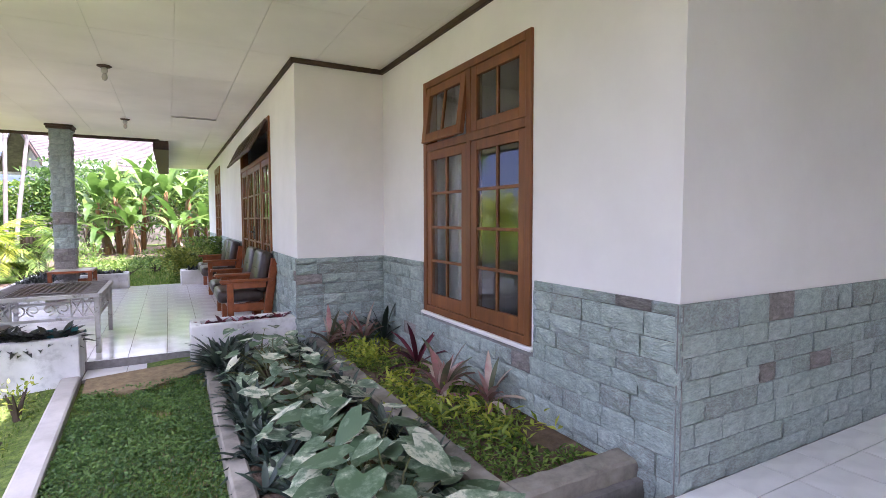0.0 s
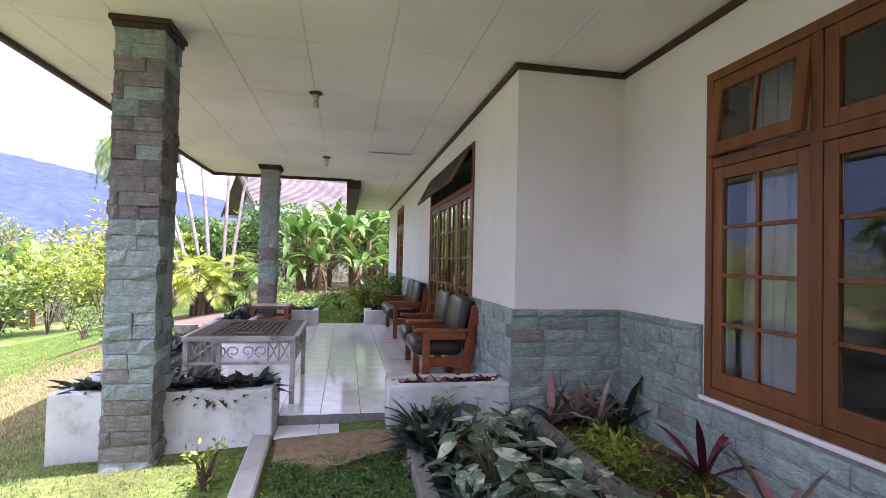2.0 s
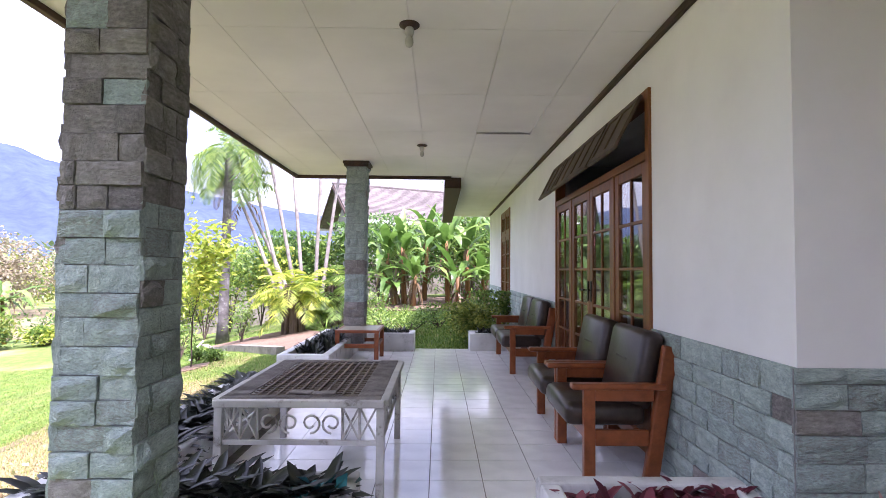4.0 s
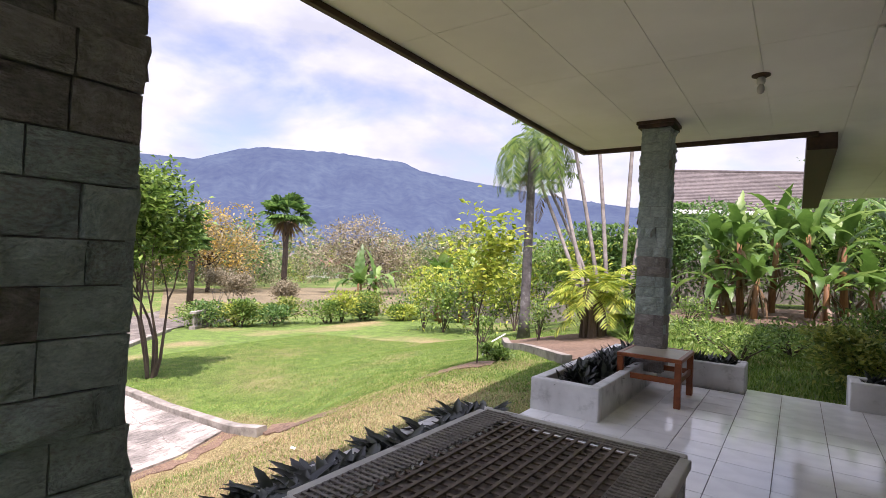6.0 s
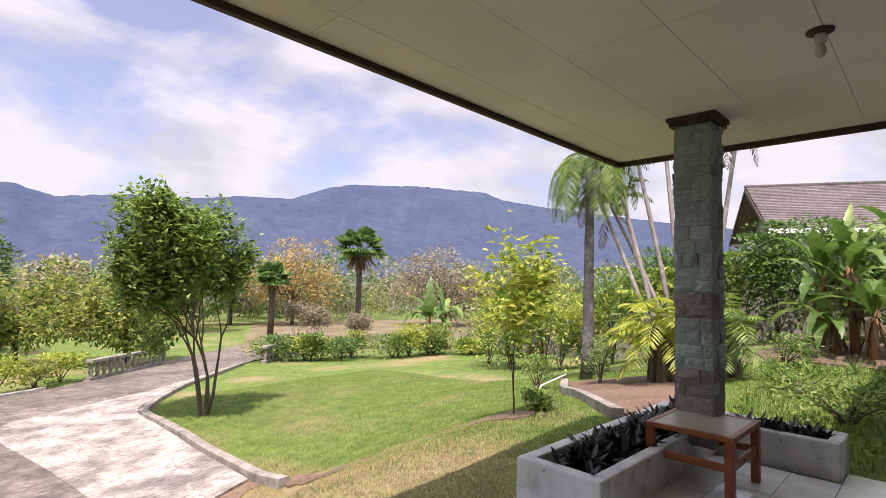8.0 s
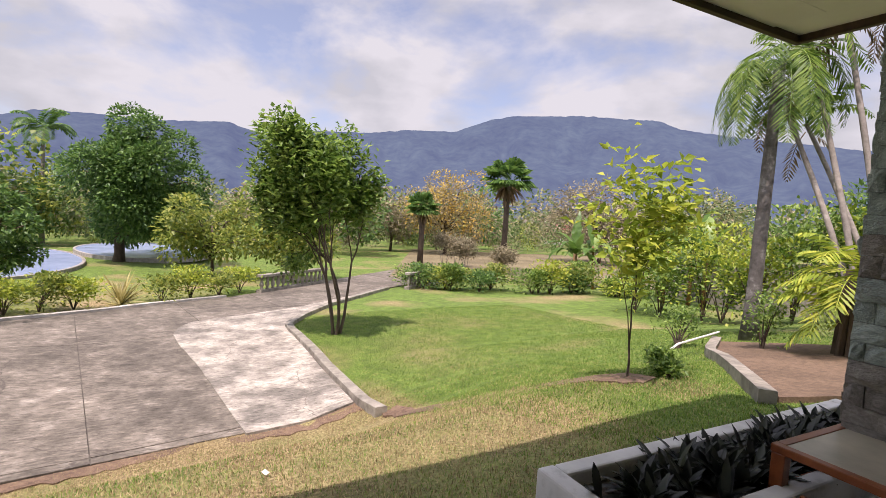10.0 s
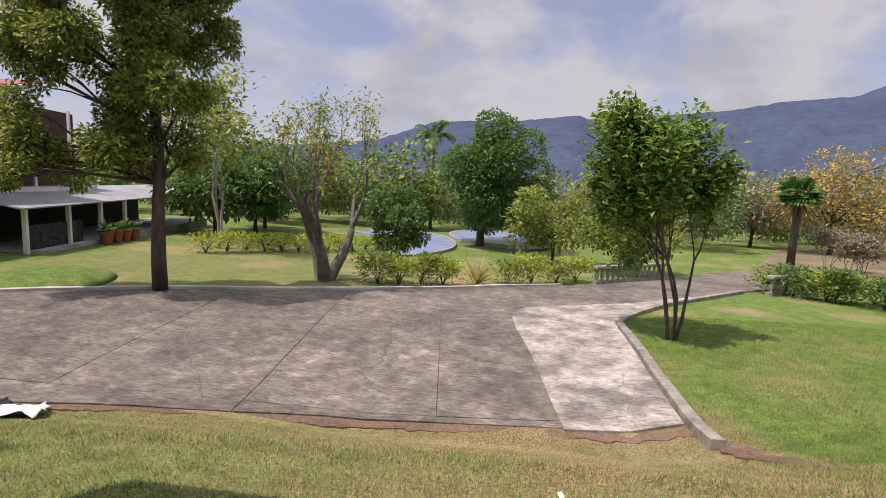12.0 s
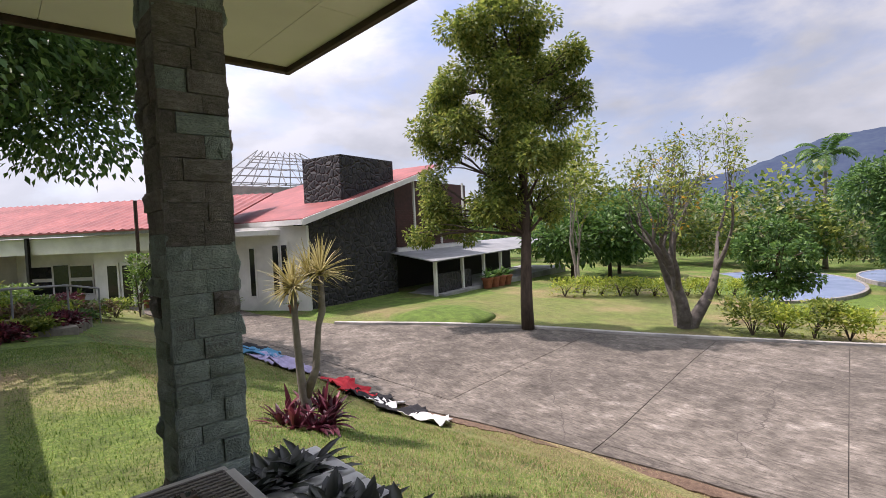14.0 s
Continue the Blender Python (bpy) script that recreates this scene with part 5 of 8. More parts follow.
def merge(parts):
    V, F = [], []
    n = 0
    for v, f in parts:
        V.append(np.asarray(v, float).reshape(-1, 3))
        F.append(np.asarray(f, int) + n)
        n += len(V[-1])
    return np.concatenate(V), np.concatenate(F)


def palm(name, x, y, height, label, lean=(0, 0), fronds=12, length=1.8, girth=0.12, bark="barkpale", leaf="leaf", droop=1.1, pairs=26, leaflet=0.4, dead=0, width=0.03):
    t = empty(name, (x, y, gz(x, y) - 0.05), 0, label=label, category="palm")
    bm = bmesh.new()
    pts = [(lean[0] * height * (k / 8) ** 1.2, lean[1] * height * (k / 8) ** 1.2, height * k / 8) for k in range(9)]
    tube(bm, pts, [girth * (1.45 if k == 0 else 1.05 - 0.04 * k + 0.04 * (k % 2)) for k in range(9)], 10)
    part("trunk", bm, M[bark], t, smooth=True)
    top = np.array(pts[-1])
    g = []
    for k in range(fronds):
        g.append(frond_arrays(top, k * 2.4 + rng.uniform(-0.2, 0.2), rng.uniform(0.15, 1.25), length * rng.uniform(0.8, 1.1), droop, pairs, leaflet, width))
    quick("crown", *merge(g), M[leaf], t)
    if dead:
        g = [frond_arrays(top - (0, 0, 0.15), k * 2.2 + 0.5, rng.uniform(-0.9, -0.2), length * 0.8, droop * 1.5, 14, leaflet * 0.7, width) for k in range(dead)]
        ob = quick("dead_fronds", *merge(g), M["leafdry"], t)
        ob["label"] = "dry hanging fronds"
    return t


def banana_leaf(base, az, el, length, width, droop):
    d = np.array((math.cos(az) * math.cos(el), math.sin(az) * math.cos(el), math.sin(el)))
    side = np.array((-math.sin(az), math.cos(az), 0.0))
    n = 20
    vs, fs = [], []
    p = np.array(base, float)
    stalk = 0.16
    for k in range(n + 1):
        f = k / n
        w = 0.012 if f < stalk else width / 2 * math.sin(math.pi * (0.12 + 0.88 * (f - stalk) / (1 - stalk)) ** 0.8) + 0.01
        up = unit(np.cross(d, side))
        if up[2] < 0:
            up = -up
        j1, j2 = (rng.uniform(0.55, 1.0), rng.uniform(0.55, 1.0)) if f > stalk else (1, 1)
        vs += [p + side * w * j1 + up * w * 0.28 * rng.uniform(0.2, 1.2), p, p - side * w * j2 + up * w * 0.28 * rng.uniform(0.2, 1.2)]
        if k < n:
            b = k * 3
            fs += [(b, b + 1, b + 4), (b, b + 4, b + 3), (b + 1, b + 2, b + 5), (b + 1, b + 5, b + 4)]
        d = unit(d + np.array((0, 0, -droop / n * (0.4 + 1.6 * f))))
        p = p + d * length / n
    return vs, fs


def banana(x, y, height, leaves=8, length=1.7, width=0.5, seed=0, group="banana plants", dead=3):
    r = random.Random(seed)
    t = empty("banana_plant", (x, y, gz(x, y) - 0.05), 0, label="green banana plant with torn arching leaves", category="banana plant", group=group)
    bm = bmesh.new()
    h = height * 0.53
    lx, ly = r.uniform(-0.12, 0.12), r.uniform(-0.12, 0.12)
    tube(bm, [(0, 0, 0), (lx * 0.5, ly * 0.5, h * 0.5), (lx, ly, h)], [0.10, 0.075, 0.05], 10)
    part("stem", bm, M["bananastem"], t, smooth=True)
    g = [banana_leaf((lx, ly, h * r.uniform(0.72, 1)), k * 2.4 + r.uniform(-0.4, 0.4), r.uniform(0.55, 1.4), length * r.uniform(0.7, 1.1), width * r.uniform(0.8, 1.1), r.uniform(0.9, 2.5)) for k in range(leaves)]
    quick("leaves", *merge(g), M["banana"], t)
    if dead:
        g = [banana_leaf((lx * 0.8, ly * 0.8, h * r.uniform(0.55, 1.0)), r.uniform(0, 6.3), r.uniform(-1.3, -0.3), length * r.uniform(0.3, 0.6), width * 0.24, 2.0) for k in range(dead)]
        ob = quick("dead_leaves", *merge(g), M["leafdry"], t)
        ob["label"] = "dry hanging brown leaves"
    return t


def strap_arrays(base, n, length, width, el0, el1, droop, segs=4):
    """A rosette of strap leaves."""
    g = []
    for k in range(n):
        az, el = rng.uniform(0, math.tau), rng.uniform(el0, el1)
        d = np.array((math.cos(az) * math.cos(el), math.sin(az) * math.cos(el), math.sin(el)))
        side = np.array((-math.sin(az), math.cos(az), 0.0))
        p = np.array(base, float)
        L = length * rng.uniform(0.65, 1.15)
        vs, fs = [], []
        for s in range(segs + 1):
            f = s / segs
            w = width / 2 * (0.55 + 1.1 * f - 1.65 * f ** 3) if s < segs else 0.002
            vs += [p + side * w + np.array((0, 0, w * 0.5)), p, p - side * w + np.array((0, 0, w * 0.5))]
            if s < segs:
                b = s * 3
                fs += [(b, b + 1, b + 4), (b, b + 4, b + 3), (b + 1, b + 2, b + 5), (b + 1, b + 5, b + 4)]
            d = unit(d + np.array((0, 0, -droop / segs)))
            p = p + d * L / segs
        g.append((vs, fs))
    return merge(g)


def bush(name, x, y, r0, h, label, leaf="leaf", n=1400, size=0.12, category="shrub", z=None, group=""):
    t = empty(name, (x, y, (gz(x, y) if z is None else z) - 0.03), 0, label=label, category=category, group=group)
    bm = bmesh.new()
    tips = []
    for k in range(9):
        a = rng.uniform(0, math.tau)
        q = r0 * rng.uniform(0.3, 0.8)
        e = (math.cos(a) * q, math.sin(a) * q, h * rng.uniform(0.55, 0.95))
        tube(bm, [(0, 0, 0), (e[0] * 0.35, e[1] * 0.35, e[2] * 0.5), e], [0.02, 0.013, 0.005], 5)
        tips.append(e)
    part("stem", bm, M["bark"], t)["kind"] = "stuff"
    tips = np.array(tips)
    c = tips[rng.integers(0, 9, n)] + rng.normal(size=(n, 3)) * (r0 * 0.32, r0 * 0.32, h * 0.22)
    c[:, 2] = np.clip(c[:, 2], 0.03, h * 1.1)
    v, f = leaf_arrays(c, size, size * 0.45, 0.1, 1.0, c - (0, 0, h * 0.3))
    quick("foliage", v, f, M[leaf], t)
    return t


# garden trees
M["barkgrey"] = mat("grey brown bark", [(0.3, (0.07, 0.058, 0.048)), (0.6, (0.16, 0.14, 0.12)), (0.8, (0.27, 0.245, 0.215))], 6, 0.9, bump=0.6, fine=20, bump_dist=0.015)
M["flower"] = leafy("orange yellow flowers", [(0.2, (0.50, 0.26, 0.02)), (0.5, (0.66, 0.40, 0.03)), (0.8, (0.75, 0.52, 0.08))], 0.6, 0.3)
tree("multi_stem_tree", -13.75, 10.95, 5.75, "young multi-stemmed tree with fresh green leaves on the lawn", "leaf", stems=5, trunk=0.28, depth=3, spread=0.72, leaf_size=0.19, per_tip=24, scatter=0.20, girth=0.075, seed=4, kids=(2, 4), wide=0.62, centre=True, bend=(-0.06, -0.26), wratio=0.52)
tree("sapling", -4.62, 11.85, 2.8, "slender young tree with yellow-green leaves", "leafyellow", trunk=0.42, depth=3, spread=0.75, leaf_size=0.15, per_tip=8, scatter=0.15, girth=0.035, seed=9, kids=(2, 3), lean=(0.06, 0.02), wide=0.56)
CROWN = ((-0.6, 10.0, 0.7), (-1.2, 9.2, 0.9), (0.1, 9.4, 0.85), (-2.1, 8.0, 0.9), (-0.9, 8.1, 1.0), (0.6, 8.2, 0.95), (1.6, 8.4, 0.75), (-2.7, 6.8, 0.85), (-1.6, 6.6, 0.95),
         (-0.2, 6.8, 0.9), (1.0, 6.9, 0.8), (1.8, 7.4, 0.6), (-2.4, 5.8, 0.5), (-0.9, 5.3, 0.85), (0.2, 5.5, 0.85), (1.1, 5.7, 0.6), (-0.5, 4.3, 0.75), (0.6, 4.4, 0.7), (-2.8, 4.3, 0.8),
         (-2.2, 3.5, 0.7), (-3.1, 3.2, 0.45), (-1.4, 4.0, 0.65), (-0.3, 3.5, 0.5), (0.9, 3.7, 0.45), (-0.2, 7.5, 0.8), (-0.5, 8.8, 0.7), (-0.4, 6.0, 0.7), (0.3, 8.9, 0.6))
clump_tree("tall_tree", -13.45, -2.85, CROWN, (-0.63, 0.776), "tall tree with an open yellow-green crown beside the driveway", "leafolive", 52000, 0.155, 0.17)
bare = tree("bare_tree", -18.4, 0.0, 7.5, "spreading half-bare grey tree with few leaves and yellow flowers", "leafolive", centre=True, bark="barkgrey", trunk=0.20, depth=6, spread=0.60, leaf_size=0.17, per_tip=1, leafing=0.4, scatter=0.14, girth=0.26, seed=6, stems=3, wide=0.95, flare=4.2)
spots = np.array([v.co for v in bare.children[1].data.vertices][::4])
spots = spots[rng.integers(0, len(spots), 34)]
spots = np.repeat(spots, 4, 0) + rng.normal(size=(136, 3)) * 0.08
quick("flowers", *leaf_arrays(spots, 0.14, 0.10), M["flower"], bare)["label"] = "clusters of orange-yellow flowers"
tree("slender_tree", -22.4, -6.9, 8.4, "thin tree with sparse olive leaves", "leafolive", centre=True, bark="barkpale", trunk=0.3, depth=4, spread=0.45, leaf_size=0.3, per_tip=5, scatter=0.4, girth=0.12, seed=12, wide=0.7)
tree("slender_tree", -25.2, -8.6, 8.4, "thin tree with sparse olive leaves", "leafolive", centre=True, bark="barkpale", trunk=0.3, depth=4, spread=0.45, leaf_size=0.3, per_tip=5, scatter=0.4, girth=0.12, seed=13, wide=0.7)
ball_tree("mango_tree", -37.8, 3.9, 9.0, 7.5, 0.9, shift=(0.0, 1.3), label="large dense dark green rounded tree beyond the driveway", n=30000, leaf_size=0.29, lump=(0.13, 0.19))
ball_tree("round_tree", -31.0, 8.8, 4.9, 4.8, 0.9, "small rounded tree with olive leaves", "leafolive", n=4200, leaf_size=0.3, girth=0.12, seed=5, lumps=20)
ball_tree("round_tree", -29.0, 12.8, 4.4, 4.5, 0.8, "small rounded tree with olive leaves", "leafolive", n=3600, leaf_size=0.3, girth=0.12, seed=8, lumps=20)
ball_tree("shrub_tree", -26.8, 0.5, 3.9, 2.9, 0.5, "dense bushy tree beside the pool", "leafdark", n=3600, leaf_size=0.26, girth=0.12, seed=6, lumps=18)
ball_tree("shade_tree", 1.0, -8.0, 10.5, 10.5, 3.2, "large dark shade tree beside the house", "leafdark", n=60000, leaf_size=0.23, girth=0.3, seed=7, lumps=70, lump=(0.11, 0.17))
for bx, by, bh, bw, s in ((-31, -10, 4.6, 5.5, 21), (-34, -11, 5.5, 6, 22), (-27.5, -10.5, 4.4, 5, 23), (-41, -14, 6, 7, 25)):
    ball_tree("orchard_tree", bx, by, bh, bw, 1.3, "dark green orchard tree behind the hedge", "leafdark", n=3000, leaf_size=0.4, girth=0.15, seed=s, lumps=18)

M["leafgold"] = leafy("gold flowers and dry leaves", [(0.2, (0.20, 0.17, 0.09)), (0.5, (0.34, 0.28, 0.13)), (0.62, (0.42, 0.33, 0.12)), (0.8, (0.62, 0.42, 0.05))])
ball_tree("flowering_tree", -52.0, 34.6, 9.4, 9.5, 2.0, "pale spreading tree with yellow flowers beyond the field", "leafgold", n=5200, leaf_size=0.4, girth=0.25, seed=41, lumps=34)
ball_tree("flowering_tree", -58.4, 30.4, 7.6, 6.5, 1.8, "pale thin tree beyond the field", "leafpale", n=2400, leaf_size=0.4, girth=0.2, seed=42, lumps=22)
ball_tree("pale_tree", -39.6, 46.3, 7.6, 10.5, 1.5, "pale half-dry spreading tree beyond the field", "leafpale", n=5200, leaf_size=0.38, girth=0.25, seed=43, lumps=36)
ball_tree("pale_tree", -31.0, 50.0, 7.0, 8.0, 1.5, "pale half-dry spreading tree beyond the field", "leafmist", n=4200, leaf_size=0.38, girth=0.25, seed=44, lumps=30)
for bx, by, bh, s in ((-33.5, 26.5, 2.6, 51), (-35.0, 25.5, 3.1, 52), (-30.5, 28.0, 2.2, 53), (-36.5, 27.5, 2.8, 54)):
    tree("field_shrub", bx, by, bh, "pale thin-leaved shrub in the dry field", "leafpale", centre=True, bark="barkpale", stems=4, trunk=0.3, depth=3, spread=0.5, leaf_size=0.2, per_tip=5, scatter=0.25, girth=0.04, seed=s, wide=0.8)

M["palmbark"] = mat("grey blotched palm bark", [(0.3, (0.05, 0.045, 0.04)), (0.55, (0.13, 0.12, 0.11)), (0.75, (0.34, 0.33, 0.31))], 5, 0.9, bump=0.6, fine=20, bump_dist=0.015)
# palms near the lawn
palm("areca_palm", -6.3, 17.1, 5.4, "palm with a thick grey trunk and arching fronds", (0.01, 0.0), 20, 2.1, 0.135, "palmbark", "leaf", 2.5, 38, 0.42, width=0.022)
for k, (dx, dy, lx, ly, hh) in enumerate(((-4.6, 17.4, -0.42, 0.05, 4.6), (-4.5, 17.2, -0.30, 0.1, 5.4), (-4.3, 17.5, -0.20, 0.0, 5.8), (-4.1, 17.3, -0.12, 0.1, 6.0), (-3.9, 17.6, 0.02, 0.05, 6.0), (-3.7, 17.4, 0.10, 0.1, 5.6), (-4.4, 17.9, -0.5, 0.15, 4.0))):
    palm("cane_palm", dx, dy, hh, "leaning slender palm with a pale ringed stem", (lx, ly), 7, 1.35, 0.055, "barkpale", "leaf", 1.6, 20, 0.32, dead=2)


def lady_palm(x, y, n, h, label, leaf):
    t = empty("fern_clump", (x, y, gz(x, y) - 0.03), 0, label=label, category="shrub")
    g = []
    for k in range(n):
        a = rng.uniform(0, math.tau)
        q = rng.uniform(0, 0.25)
        g.append(frond_arrays((q * math.cos(a), q * math.sin(a), h * rng.uniform(0.25, 0.7)), a, rng.uniform(0.1, 1.2), rng.uniform(0.7, 1.15), 1.9, 16, 0.3, 0.026))
    quick("fronds", *merge(g), M[leaf], t)
    bm = bmesh.new()
    for k in range(12):
        a = k * 2.4
        tube(bm, [(0.25 * math.cos(a), 0.25 * math.sin(a), 0), (0.18 * math.cos(a), 0.18 * math.sin(a), h * 0.68)], [0.06, 0.05], 6)
    part("trunk", bm, M["bark"], t)


lady_palm(-3.95, 15.7, 46, 1.9, "clump of yellow-green palm fronds over dark stems", "leafyellow")
lady_palm(-3.1, 16.4, 24, 1.6, "clump of green palm fronds over dark stems", "leaf")

# bananas
for k, (bx, by, bh) in enumerate(((-2.1, 19.8, 3.2), (-1.4, 19.2, 3.7), (-0.8, 20.0, 4.1), (0.0, 19.4, 3.9), (0.7, 20.2, 4.0), (1.5, 19.8, 3.7), (-1.1, 18.6, 2.0), (2.3, 20.5, 3.8), (-1.7, 19.0, 1.5), (0.3, 18.8, 1.8), (1.1, 19.2, 1.6))):
    banana(bx, by, bh, 11, 1.65, 0.36, k, dead=12)
for k, (bx, by, bh) in enumerate(((-22.0, 27.0, 4.2), (-21.2, 27.6, 4.6), (-22.9, 27.8, 4.0), (-15.2, 25.8, 4.6), (-14.4, 26.4, 5.0), (-16.0, 26.6, 4.4), (-13.2, 25.6, 4.2))):
    banana(bx, by, bh, 8, 2.2, 0.6, 30 + k, "far banana plants")


def fan_leaf(base, az, el, stalk, radius):
    """A stalk that ends in a pleated fan of narrow segments."""
    d = np.array((math.cos(az) * math.cos(el), math.sin(az) * math.cos(el), math.sin(el)))
    side = np.array((-math.sin(az), math.cos(az), 0.0))
    up = np.cross(d, side)
    p = np.array(base, float)
    hub = p + d * stalk
    vs = [p + side * 0.03, p - side * 0.03, hub - side * 0.02, hub + side * 0.02]
    fs = [(0, 1, 2), (0, 2, 3)]
    for k in range(15):
        a = (k - 7) / 7 * 1.9
        q = d * math.cos(a) + side * math.sin(a)
        w = radius * 0.11
        t = np.cross(q, up)
        fold = up * radius * 0.04 * (1 if k % 2 else -1)
        b = len(vs)
        vs += [hub, hub + q * radius * 0.6 + t * w + fold, hub + q * radius * rng.uniform(0.9, 1.05) - np.array((0, 0, radius * 0.25)), hub + q * radius * 0.6 - t * w + fold]
        fs += [(b, b + 1, b + 2), (b, b + 2, b + 3)]
    return vs, fs


def fan_palm(x, y, h, label):
    t = empty("fan_palm", (x, y, gz(x, y) - 0.05), 0, label=label, category="palm")
    bm = bmesh.new()
    tube(bm, [(0, 0, 0), (0.05, 0, h * 0.5), (0, 0, h * 0.85)], [0.24, 0.2, 0.22], 9)
    part("trunk", bm, M["bark"], t, smooth=True)
    top = (0, 0, h * 0.84)
    quick("crown", *merge([fan_leaf(top, k * 2.4, rng.uniform(-0.35, 1.4), h * 0.13, h * rng.uniform(0.11, 0.15)) for k in range(30)]), M["leafdark"], t)
    ob = quick("dead_fronds", *strap_arrays((0, 0, h * 0.82), 50, h * 0.22, h * 0.04, -1.4, -0.4, 0.5), M["leafdry"], t)
    ob["label"] = "dry hanging fan leaves"


fan_palm(-31.5, 28.6, 8.2, "fan palm with a dark trunk and dry skirt")
fan_palm(-34.5, 23.2, 5.6, "smaller fan palm behind the hedge")
palm("coconut_palm", -53.5, -2.9, 9.6, "tall coconut palm beyond the pool", (0.03, 0.02), 20, 2.9, 0.17, "barkpale", "leafdark", 0.75, 22, 0.75, width=0.07)

# hedge along the far edge of the lawn, shrubs by the drive
for k in range(17):
    f = k / 16
    hr = rng.uniform(0.5, 1.15)
    bush("hedge_shrub", -24.2 + 6.5 * f + rng.uniform(-0.8, 0.8), 17.6 + 9.2 * f + rng.uniform(-0.8, 0.8), hr, rng.uniform(0.7, 1.5), "leafy green hedge shrub at the edge of the lawn", ("leaf", "leafdark", "leafolive", "leaf", "leafyellow")[k % 5], 750, 0.2, group="lawn hedge")
for k, (bx, by) in enumerate(((-18.9, 1.9), (-19.3, 2.6), (-20.0, 3.3), (-20.6, 4.1), (-22.2, 6.6), (-22.9, 7.6), (-23.6, 8.7), (-24.6, 9.6))):
    bush("drive_shrub", bx, by, 0.7, rng.uniform(0.8, 1.2), "yellow-green shrub along the driveway", "leafyellow" if k % 2 else "leafolive", 650, 0.18, group="driveway shrubs")
agave = empty("agave", (-21.3, 5.35, gz(-21.3, 5.35)), 0, label="spiky striped agave beside the driveway", category="agave")
quick("leaves", *strap_arrays((0, 0, 0), 46, 1.25, 0.09, 0.2, 1.4, 0.5), M["straw"], agave)
for k in range(15):
    bush("hedge_plant", -20.5 - k * 0.9, -6.3 + k * 0.42, 0.6, 0.8, "clipped yellow-green hedge plant", "leafyellow", 380, 0.16, group="clipped hedge")
bush("end_shrub", 0.3, 11.9, 0.5, 0.62, "feathery green shrub at the verandah's end", "leafolive", 2600, 0.09)
bush("end_shrub", 0.9, 12.8, 0.55, 0.8, "feathery green shrub at the verandah's end", "leaf", 2000, 0.09)
for bx, by, rr, hh in ((-5.0, 12.9, 0.16, 0.25), (-4.4, 12.3, 0.15, 0.18), (-0.9, 13.0, 0.5, 0.4), (-0.3, 14.2, 0.55, 0.5), (-1.6, 14.6, 0.5, 0.4), (0.4, 15.6, 0.6, 0.6), (-2.3, 17.2, 0.5, 0.6), (-6.6, 15.4, 0.4, 0.7), (-5.2, 15.6, 0.35, 0.9)):
    bush("low_shrub", bx, by, rr, hh, "low green shrub on dry soil", "leaf", 600, 0.08, group="low shrubs")
# vine-covered boundary behind the bananas
for k in range(16):
    bush("vine_hedge", -7.5 + k * 0.95, 23.6 + rng.uniform(-0.5, 0.5), 1.1, rng.uniform(2.5, 3.2), "dark leafy vines over the boundary wall", "leafdark" if k % 3 else "leaf", 2200, 0.2, group="boundary vines")
for k in range(7):
    bush("wall_shrub", -13.5 + k * 1.1 + rng.uniform(-0.3, 0.3), 22.5 + rng.uniform(-0.8, 0.8), 1.0, rng.uniform(1.6, 3.0), "tall green shrub before the garden wall", "leaf" if k % 2 else "leafyellow", 1000, 0.2, group="garden wall shrubs")


# distant trees
def far_trees():
    cs = []
    n = 2300
    az = np.radians(rng.uniform(-135, -8, n))
    d = 50 + 420 * rng.random(n) ** 1.8
    kinds = [[], [], [], []]
    for a, q in zip(az, d):
        x, y = q * math.sin(a), 7 + q * math.cos(a)
        if y > 24 and x > -12 or (-44 < x and -16 < y < 12):
            continue
        if q < 62 and -70 < math.degrees(a) < -20:
            continue
        h = rng.uniform(2.5, 9.5) * (1.0 if q > 75 else 0.8) * (1.25 if rng.random() < 0.15 else 1)
        w = h * rng.uniform(0.5, 0.8)
        m = 280 if q < 90 else 130 if q < 130 else 34
        u = unit(rng.normal(size=(m, 3)))
        c = np.array((x, y, gz(x, y) + h * 0.58)) + u * (w * 0.5, w * 0.5, h * 0.42) * rng.uniform(0.6, 1.0, (m, 1))
        s = w * (0.10 if q < 90 else 0.17 if q < 130 else 0.3)
        kinds[int(rng.integers(0, 5)) % 4 if q > 90 else int(rng.choice((2, 1, 2, 0) if a < -1.55 else (0, 1, 2, 3, 3, 0)))].append(leaf_arrays(c, s, s * 0.7, 0.15, 0.9, u))
    for parts, leaf in zip(kinds, ("leafmist", "leafolive", "leafdark", "leafpale")):
        ob = quick("far_trees", *merge(parts), M[leaf])
        tagged(ob, "mixed distant trees down the valley", "trees", kind="stuff")


far_trees()
RIDGE = ((-160, 0.0), (-145, 0.4), (-125, 3.0), (-114, 3.8), (-107.2, 4.6), (-101.1, 6.7), (-97, 7.05), (-92, 7.15), (-85.5, 7.8), (-82.5, 7.0), (-77.5, 7.75), (-70.5, 8.1), (-67, 8.65), (-61.5, 8.8), (-57.6, 10.25), (-55, 10.75), (-47.5, 10.9), (-40.2, 10.4), (-37.8, 9.5), (-33, 8.7), (-27.2, 7.9), (-20, 6.8), (-10, 5.5), (5, 4.0), (40, 2.5))


